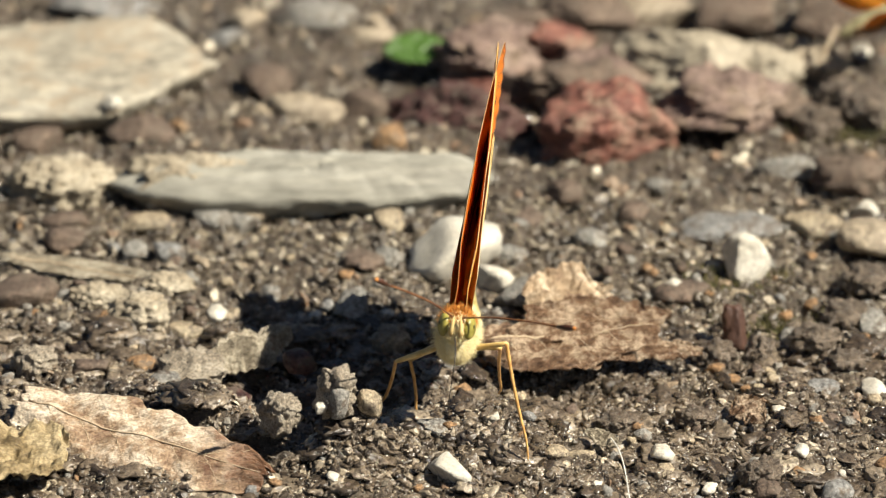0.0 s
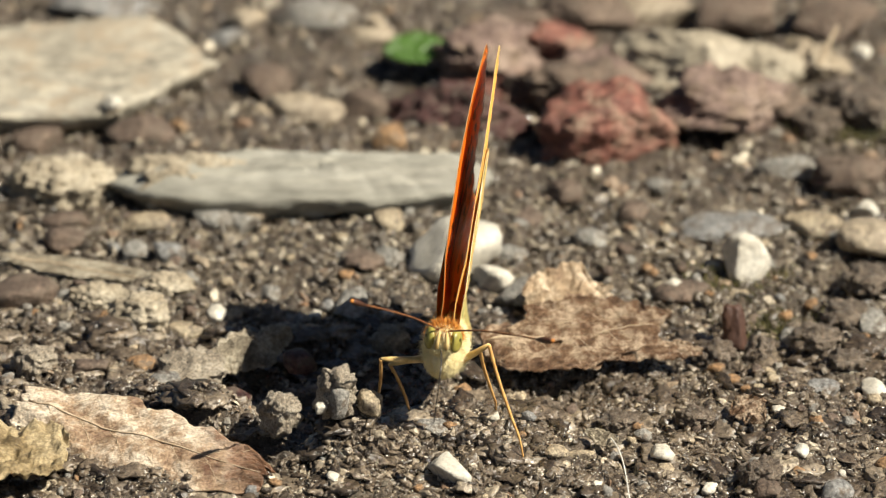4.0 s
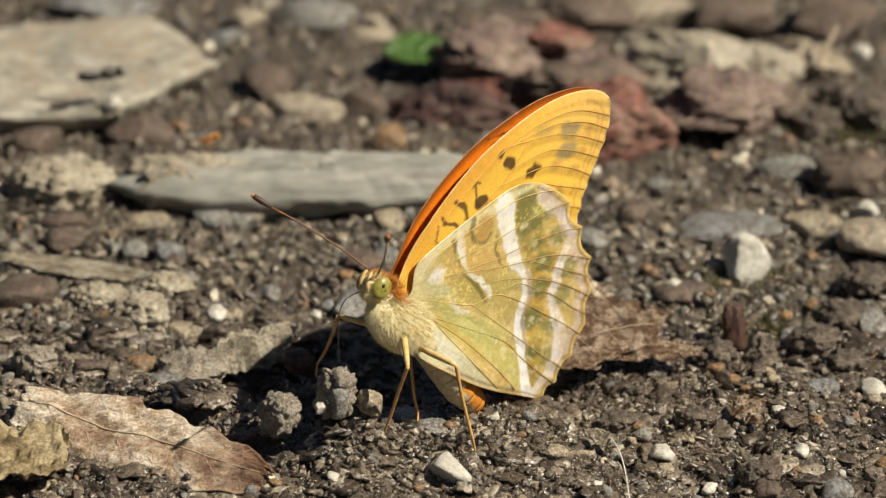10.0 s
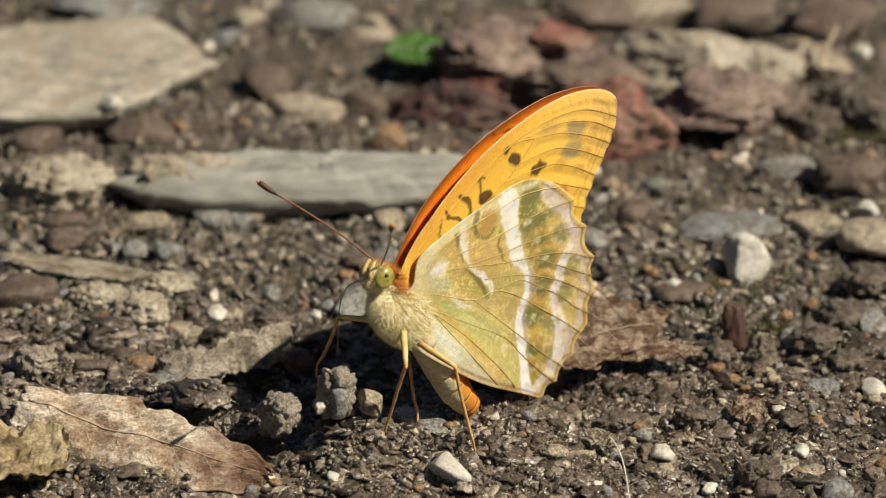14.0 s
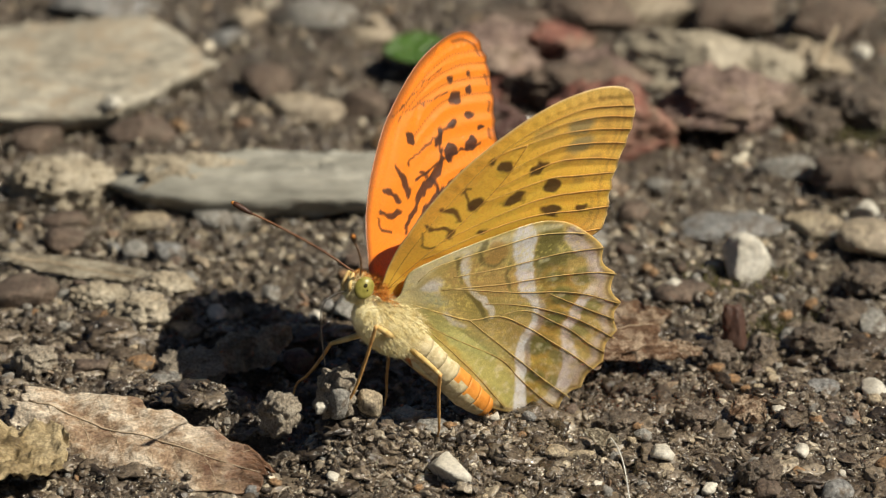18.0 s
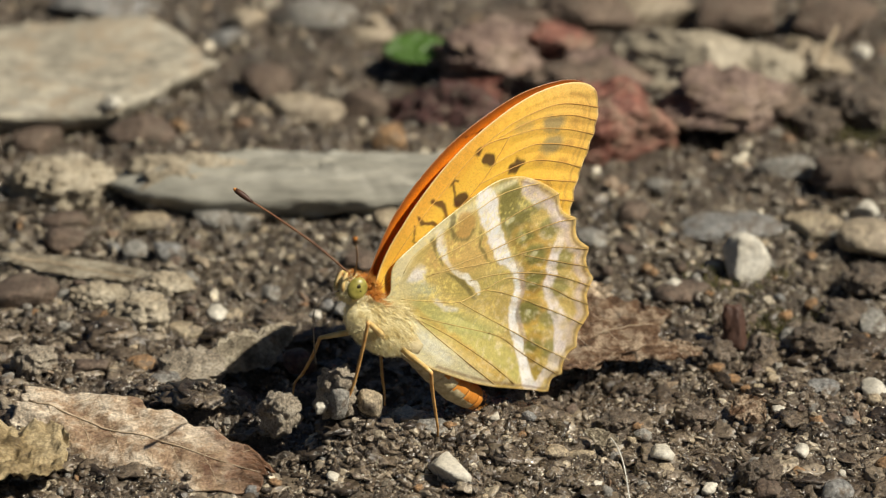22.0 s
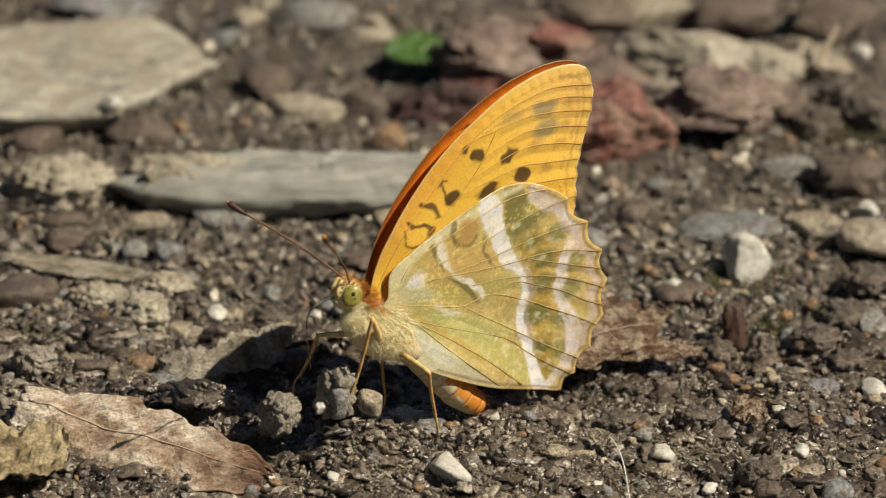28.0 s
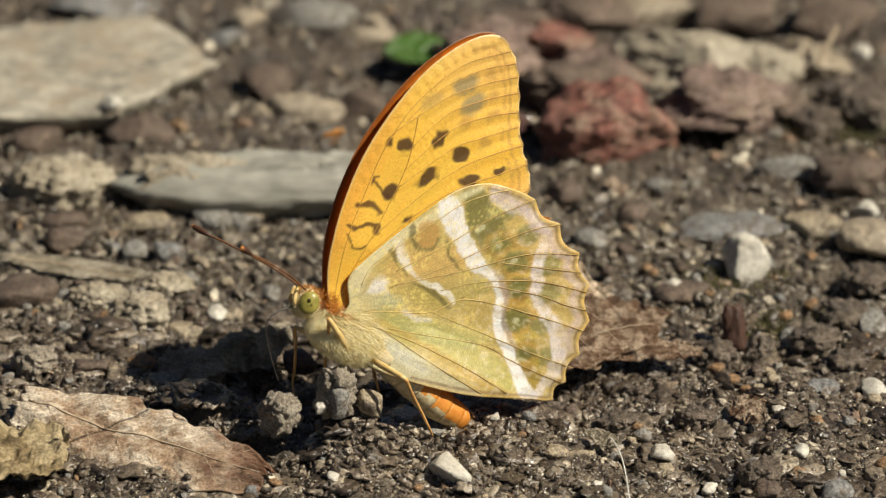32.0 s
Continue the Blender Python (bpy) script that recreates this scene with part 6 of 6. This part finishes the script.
def motions():
    # seconds, x and height in mm, yaw, pitch, roll, wing opening, forewing sweep, hindwing sweep in degrees
    rows = [
        (0, 6.05, 16.02, 87.0, 19.3, -6.7, -2.1, -18.6, 0.0),
        (3, 6.40, 15.99, 87.0, 18.4, -7.7, -2.1, -19.4, 0.0),
        (3.5, 5.55, 15.25, 87.0, 17.8, -6.5, -2.1, -18.2, 0.0),
        (5.5, 2.45, 12.97, 60.3, 31.7, -3.0, 8.4, 3.9, 0.1),
        (5.7, 1.85, 13.88, 54.7, 32.1, -1.0, -0.3, 1.5, -1.5),
        (5.9, 0.89, 14.54, 51.0, 32.2, 3.5, 10.5, 0.4, -3.1),
        (6, 0.98, 15.41, 46.9, 31.8, 3.0, 20.0, 2.4, -3.9),
        (6.1, 1.02, 15.74, 47.6, 33.4, 5.5, 23.1, 1.7, -3.7),
        (6.3, 1.05, 16.31, 46.1, 36.8, 4.1, 3.7, -0.6, -3.3),
        (6.5, 0.86, 16.84, 46.1, 39.6, 4.7, 19.7, 1.1, -2.9),
        (6.7, 0.82, 17.09, 47.3, 40.1, 2.5, 15.8, -2.1, -1.2),
        (6.9, 0.43, 17.17, 48.0, 40.4, -2.3, -1.2, -4.3, 0.5),
        (7, 0.22, 17.19, 48.5, 40.8, -4.7, -0.5, -6.5, 1.3),
        (7.1, 0.17, 17.26, 49.0, 41.3, -4.2, 3.5, -6.6, 1.5),
        (7.3, 0.50, 17.56, 49.2, 42.4, -2.9, 9.6, -6.8, 1.7),
        (7.5, 0.35, 17.71, 49.7, 43.3, -3.4, 8.1, -6.5, 2.0),
        (8, -0.97, 18.30, 44.4, 41.3, -3.7, 1.0, -6.0, 2.2),
        (8.5, -1.28, 19.10, 42.9, 42.1, -0.6, 0.2, -9.3, 1.4),
        (9, -1.33, 19.11, 42.5, 39.9, -0.7, 0.1, -10.4, -0.6),
        (9.5, -1.24, 19.00, 43.3, 40.9, -0.0, 0.2, -10.7, 0.2),
        (10, -1.21, 19.01, 43.2, 41.4, 0.1, 0.2, -9.9, 0.8),
        (10.5, -1.29, 19.41, 42.6, 42.5, 0.6, 0.2, -9.7, 1.3),
        (11, -0.97, 19.69, 42.7, 43.8, 0.1, 0.2, -9.5, 1.7),
        (11.5, -0.94, 19.88, 42.4, 44.5, 0.2, 0.2, -9.1, 2.1),
        (12, -0.81, 19.94, 42.6, 45.4, 0.5, 0.2, -8.6, 2.4),
        (12.5, -0.88, 19.93, 42.4, 45.6, 0.7, 0.2, -8.4, 2.7),
        (13, -1.13, 19.88, 42.7, 44.9, -2.5, 0.1, -5.8, 3.3),
        (13.5, -1.01, 19.94, 42.4, 45.6, 0.4, 0.2, -7.5, 3.6),
        (14, -1.01, 19.97, 42.5, 45.5, 0.1, 0.2, -7.5, 3.6),
        (14.5, -0.97, 20.02, 42.5, 45.5, 0.3, 0.2, -7.5, 3.5),
        (16.5, -0.78, 20.36, 42.0, 43.5, -0.1, 0.3, -10.0, 1.2),
        (17, -0.86, 20.39, 41.3, 42.7, 0.4, 0.3, -10.3, 1.0),
        (17.4, -2.26, 19.75, 36.5, 38.7, 6.2, 2.5, -1.8, -1.4),
        (17.5, -2.64, 19.58, 35.4, 37.6, 7.6, 16.6, 0.9, -2.0),
        (17.6, -2.35, 19.63, 35.4, 38.0, 9.3, 18.7, 1.1, -2.3),
        (17.7, -2.26, 19.51, 34.2, 38.7, 8.3, 10.7, 0.6, -2.7),
        (17.8, -2.35, 19.26, 33.3, 39.5, 7.4, 2.2, 0.1, -3.1),
        (17.9, -2.59, 18.95, 33.2, 39.8, 7.5, 7.4, 2.1, -3.4),
        (18, -2.66, 18.80, 32.8, 39.9, 7.3, 22.5, 5.4, -3.8),
        (18.1, -2.82, 18.81, 35.5, 39.4, 8.7, 37.7, 7.0, -3.4),
        (18.2, -3.02, 18.66, 36.5, 39.4, 8.6, 36.7, 3.2, -3.0),
        (18.3, -2.77, 18.99, 36.9, 38.9, 7.7, 28.7, 2.4, -2.4),
        (18.4, -2.60, 19.16, 36.4, 38.6, 7.1, 13.4, -1.6, -1.9),
        (18.5, -3.16, 18.93, 36.1, 38.0, 4.3, 4.9, -1.8, -1.3),
        (18.8, -3.05, 18.99, 35.7, 39.4, 1.8, 7.2, -7.0, -0.6),
        (19, -3.22, 18.98, 36.1, 39.8, 0.5, 5.2, -7.4, -0.0),
        (19.5, -3.33, 18.73, 36.6, 40.4, 2.9, 0.1, -9.7, 1.4),
        (20, -3.63, 18.79, 36.6, 40.3, 0.5, 0.1, -6.4, 2.3),
        (20.5, -3.74, 18.63, 36.5, 40.2, 3.4, 0.1, -7.5, 3.1),
        (21, -3.67, 18.63, 36.1, 40.4, 3.5, 0.2, -7.4, 3.5),
        (21.5, -3.45, 18.79, 35.9, 40.5, 3.4, 0.2, -7.3, 3.8),
        (22, -3.54, 18.86, 35.7, 40.1, 3.3, 0.2, -7.1, 4.0),
        (22.5, -3.42, 18.86, 36.1, 39.3, 3.7, 0.2, -5.9, 3.9),
        (22.6, -3.23, 19.08, 34.8, 37.7, 4.5, 4.4, -1.3, 3.4),
        (22.7, -3.42, 18.92, 34.1, 36.9, 5.7, 15.3, -1.2, 2.9),
        (22.8, -3.50, 19.05, 33.6, 34.9, 7.0, 4.7, 5.9, 2.5),
        (22.9, -3.86, 18.85, 34.1, 32.9, 10.7, 22.9, 12.7, 2.0),
        (23, -3.94, 18.73, 32.1, 32.6, 8.9, 14.7, 10.0, 1.5),
        (23.1, -3.72, 18.93, 34.1, 33.0, 9.4, 18.9, 10.5, 1.6),
        (23.2, -3.68, 18.77, 35.2, 33.7, 8.8, 17.2, 8.1, 1.8),
        (23.3, -3.39, 18.95, 35.9, 34.2, 7.3, 11.0, 6.9, 1.9),
        (23.4, -3.32, 18.85, 36.4, 34.8, 5.5, 4.9, 5.6, 2.1),
        (23.5, -3.45, 18.55, 36.7, 35.5, 2.7, -0.1, 4.2, 2.2),
        (23.6, -3.24, 18.69, 36.8, 36.3, 2.6, 2.6, 4.0, 2.3),
        (23.8, -2.86, 18.92, 37.1, 38.1, 2.6, 4.3, 2.8, 2.6),
        (24, -2.64, 18.90, 37.4, 40.7, 2.5, 0.1, -2.6, 2.8),
        (24.5, -3.06, 19.05, 35.5, 40.4, 3.3, 0.1, -3.5, 3.0),
        (25, -4.43, 18.32, 32.1, 37.0, 6.0, 0.5, -1.3, 2.2),
        (25.5, -4.15, 18.48, 32.7, 38.6, 5.4, -0.0, -0.9, 3.0),
        (27.5, -3.81, 18.40, 31.5, 38.2, 2.4, 0.1, -0.2, 3.8),
        (28, -3.76, 18.16, 32.0, 37.0, -0.1, 0.4, 0.8, 4.1),
        (28.5, -3.46, 17.95, 32.1, 37.2, 0.4, 0.1, 0.2, 4.4),
        (29, -3.59, 17.99, 31.2, 35.7, 0.6, 0.1, 0.3, 4.6),
        (29.5, -3.64, 18.06, 31.6, 35.9, 0.1, 0.1, 0.5, 4.8),
        (30, -3.74, 18.12, 31.3, 35.6, 0.0, 0.1, 1.1, 4.8),
        (30.5, -3.01, 18.72, 31.5, 38.2, -3.7, 1.3, 3.4, 4.0),
        (31, -4.17, 17.83, 29.5, 33.8, -1.1, 0.2, 0.4, 4.0),
        (31.1, -4.62, 17.85, 28.2, 32.7, 0.9, -1.2, 8.0, 3.5),
        (31.2, -5.37, 17.29, 26.5, 31.6, 3.3, 15.9, 15.4, 2.9),
        (31.3, -5.87, 16.89, 24.9, 32.0, 5.6, 16.1, 13.6, 2.4),
        (31.4, -5.86, 17.45, 23.0, 32.4, 5.9, -0.8, 12.9, 1.9),
        (31.5, -6.20, 17.36, 20.9, 32.9, 5.8, -1.2, 11.2, 1.3),
        (31.6, -6.59, 17.31, 22.4, 32.4, 9.7, 12.3, 11.5, 1.4),
        (31.8, -6.89, 17.98, 21.3, 31.5, 9.7, 4.4, 11.5, 1.7),
        (32, -7.99, 17.23, 19.8, 31.1, 9.6, 0.5, 8.5, 1.9),
    ]
    walk(butterfly, [(t, body_pose(x, z, a, b, c)) for t, x, z, a, b, c, o, sf, sh in rows])
    for s in (1, -1):
        walk(wings["fore", s], [(r[0], wing_pose(s, r[6], r[7], -0.05)) for r in rows])
        walk(wings["hind", s], [(r[0], wing_pose(s, r[6], r[8], 0.35)) for r in rows])
    turns = {1: [(0, 54, 6), (3.5, 52, 6), (5.5, 42, 6), (9, 38, 11), (13, 38, 8), (18, 40, 8), (19, 36, 12), (23, 42, 10), (25, 34, 12), (28, 32, 14), (32, 30, 8)],
             -1: [(0, 34, 16), (3.5, 36, 14), (5.5, 46, 0), (7.5, 66, 4), (9, 46, 4), (13, 46, 2), (19, 42, 2), (23, 46, 8), (28, 46, 2), (32, 54, 2)]}
    for s in (1, -1):
        walk(feelers[s], [(t, pose(5.0 * MM, s * 0.6 * MM, 0.7 * MM, 0, -el, s * az)) for t, az, el in turns[s]])
    walk(abdomen, [(t, pose(-3.6 * MM, 0, -2.2 * MM, 0, lift, turn)) for t, lift, turn in ((0, 14, 3), (5.5, 18, 4.5), (6.6, 18, 4.5), (7.5, 7, 1), (9, 0, 0), (14, 0, 0), (17, -2, 0), (18, 2, 0), (19, 1, 0), (22.6, 4, 0), (24, 1, 0), (30, 1, 0), (32, -3, 0))])
    hips = {("mid", 1): (-2.6, 1.8, -3.6), ("mid", -1): (-2.6, -1.7, -3.8), ("rear", 1): (-6.2, 1.7, -3.7), ("rear", -1): (-6.2, -1.7, -3.7)}
    feet = {("mid", -1): [(0, (-3.0, 0.0, 1.6)), (5.5, (-4.2, -3.3, 4.2)), (6.2, (-4.6, 1.1, 4.4)), (6.5, (-8.9, 2.9, 6.4)), (9, (-10.5, 0.0, 6.5)), (17.5, (-13.2, -0.4, 4.4)), (31.5, (-13.0, -0.4, 4.2))],
            ("mid", 1): [(0, (14.0, -9.0, 0.3)), (5.5, (9.0, -6.5, 0.1)), (6.0, (0.2, -6.5, 0.4)), (8.9, (-2.9, -5.0, 0.8)), (17.5, (-6.9, -7.0, 4.6)), (31.4, (-9.7, -1.6, 5.2))],
            ("rear", -1): [(0, (1.6, 4.0, -1.0)), (7.0, (1.2, -0.5, 0.5)), (17.5, (-2.6, 0.5, 2.6)), (31.8, (-3.4, -1.0, 3.9))],
            ("rear", 1): [(0, (10.7, 4.0, 2.4)), (5.5, (11.6, -7.5, 0.1)), (7.2, (7.7, -6.8, 0.0)), (8.9, (8.0, -7.0, -0.5)), (17.5, (3.6, -3.0, 0.4)), (30.5, (2.0, -3.3, 0.8)), (31.5, (3.0, -3.0, 0.4))]}
    poles = {("mid", 1): [(0, (0.53, -0.38, 0.3)), (6, (-0.17, -0.87, 0.46)), (8.9, (0.16, -0.98, 0.11)), (17.5, (-0.55, -0.79, 0.28)), (31.4, (-0.6, -0.2, 0.75))],
             ("mid", -1): [(0, (-0.9, -0.19, 0.2)), (6, (-0.96, 0.17, -0.1)), (9, (-0.87, 0.38, 0.0)), (17.5, (-0.95, 0.2, 0.25)), (31.4, (-0.8, 0.5, 0.1))],
             ("rear", 1): [(0, (0.61, -0.75, 0.25)), (5.5, (0.66, -0.74, -0.13)), (8.9, (0.7, -0.67, -0.1)), (17.5, (0.47, -0.86, 0.21)), (31.4, (0.3, -0.83, 0.48))],
             ("rear", -1): [(0, (-0.52, 0.27, -0.3)), (7.0, (0.14, 0.45, -0.5)), (17.5, (-0.09, 0.71, -0.4)), (31.8, (0.23, 0.78, -0.4))]}
    for key, (femur, shin, l1, l2) in legs.items():
        up, down = [], []
        for t, x, z, a, b, c, o, sf, sh in rows:
            inv = body_pose(x, z, a, b, c).inverted()
            foot = (inv @ (held(feet[key], t) * MM)) / MM
            pole = inv.to_3x3() @ held(poles[key], t)
            m1, m2 = leg_poses(Vector(hips[key]), foot, pole, l1, l2)
            up.append((t, m1))
            down.append((t, m2))
        walk(femur, up)
        walk(shin, down)
    walk(skipper, [
        (0.0, facing((65, 106, 9), (0.9, 0.3, 0.3), (0, -0.5, 1))), (0.6, facing((65, 105, 9), (0.9, 0.3, 0.35), (0, -0.5, 1))),
        (1.0, facing((110, 120, 40), (0.9, 0.3, 0.3), (0, -0.3, 1))), (22.2, facing((130, 20, 40), (-0.9, -0.1, 0.1), (0, -0.5, 1))),
        (22.5, facing((72, 8, 40), (-0.85, -0.2, 0.3), (0, -0.6, 0.8))), (22.6, facing((48, 2, 46), (-0.8, 0.2, 0.5), (0.2, -0.8, 0.5))),
        (22.7, facing((22, -8, 40), (-0.3, 0.3, 0.85), (0.2, -0.9, 0.4))), (22.8, facing((0, -4, 49), (-0.85, -0.2, 0.35), (0.3, 0.3, 0.9))),
        (22.9, facing((20, 10, 66), (0.6, 0.6, 0.5), (-0.2, -0.5, 0.8))), (23.0, facing((62, 24, 42), (0.9, 0.3, 0.1), (-0.2, -0.5, 0.8))),
        (23.2, facing((100, 50, 60), (0.9, 0.3, 0.3), (0, -0.3, 1))), (32.0, facing((140, 60, 60), (0.9, 0.3, 0.3), (0, -0.3, 1)))])
    away = (-130, 60, 60)
    walk(fly, [
        (0.0, facing(away, (1, 0, 0), (0, 0, 1))), (0.85, facing((-110, 70, 50), (0.9, -0.3, -0.3), (0, 0, 1))), (0.93, facing((-60, 40, 24), (0.1, 0.9, -0.2), (0, 0, 1))), (1.0, facing((-33.5, 60, 10.4), (-1, 0.1, 0.05), (0, -0.3, 1))), (1.08, facing((-95, 66, 24), (-1, 0.1, 0.2), (0, 0, 1))), (5.0, facing((-130, 0, 60), (0.2, -0.9, 0), (0, 0, 1))), (9.85, facing((-75, 72, 22), (1, 0.1, 0), (0, 0, 1))), (10.0, facing((-39.6, 85, 8.2), (1, 0.2, 0), (0, 0, 1))),
        (10.2, facing((-90, 120, 40), (-0.8, 0.5, 0.3), (0, 0, 1))), (20.3, facing((-100, 30, 30), (1, 0, 0), (0, 0, 1))), (20.5, facing((-21, 29, 17), (0.95, -0.25, -0.1), (0, -0.5, 0.9))),
        (20.7, facing((-85, 130, 60), (-0.5, 0.8, 0.3), (0, 0, 1))), (24.8, facing((110, -20, 50), (-0.9, 0.2, -0.3), (0, 0, 1))), (24.92, facing((60, 5, 34), (-0.2, 0.9, -0.3), (0, -0.3, 1))), (25.0, facing((34.0, 15, 17.4), (0.9, -0.1, -0.25), (0.1, -0.35, 0.9))),
        (25.1, facing((80, 10, 30), (0.9, 0.1, 0.3), (0, 0, 1))), (25.3, facing((110, 0, 24), (0.3, -0.9, 0), (0, 0, 1))), (25.4, facing((37.5, 3, 8.6), (-0.6, -0.7, -0.1), (0, -0.2, 1))), (25.5, facing((100, -20, 30), (0.2, -0.9, 0.2), (0, 0, 1))), (26.5, facing((0, -140, 60), (-0.9, -0.1, 0.1), (0, 0, 1))), (29.7, facing((-90, -20, 40), (1, 0, 0), (0, 0, 1))), (29.9, facing((2, -6, 15), (-0.9, -0.3, 0.1), (0, -0.5, 0.9))),
        (30.0, facing((30.3, 54, 12.5), (0.6, 0.8, 0.2), (0, -0.3, 1))), (30.2, facing((110, 140, 50), (0.6, 0.8, 0.2), (0, 0, 1))), (32.0, facing((140, 150, 60), (1, 0, 0), (0, 0, 1)))])
    walk(amber_fly, [
        (0.0, facing((-100, 60, 40), (1, 0, 0), (0, 0, 1))), (9.2, facing((-75, 60, 26), (1, 0, 0), (0, 0, 1))), (9.45, facing((-26.1, 69, 6.3), (0.8, -0.3, 0.4), (0, 0, 1))), (10.1, facing((-25.3, 69, 6.3), (0.8, -0.3, 0.4), (0, 0, 1))),
        (10.4, facing((-90, 80, 40), (-1, 0.2, 0.2), (0, 0, 1))), (30.6, facing((-90, 60, 40), (1, 0, 0), (0, 0, 1))), (30.95, facing((-10.0, 69, 7.0), (0.8, -0.3, 0.3), (0, 0, 1))), (32.0, facing((-9.6, 69, 7.0), (0.8, -0.3, 0.3), (0, 0, 1)))])


motions()
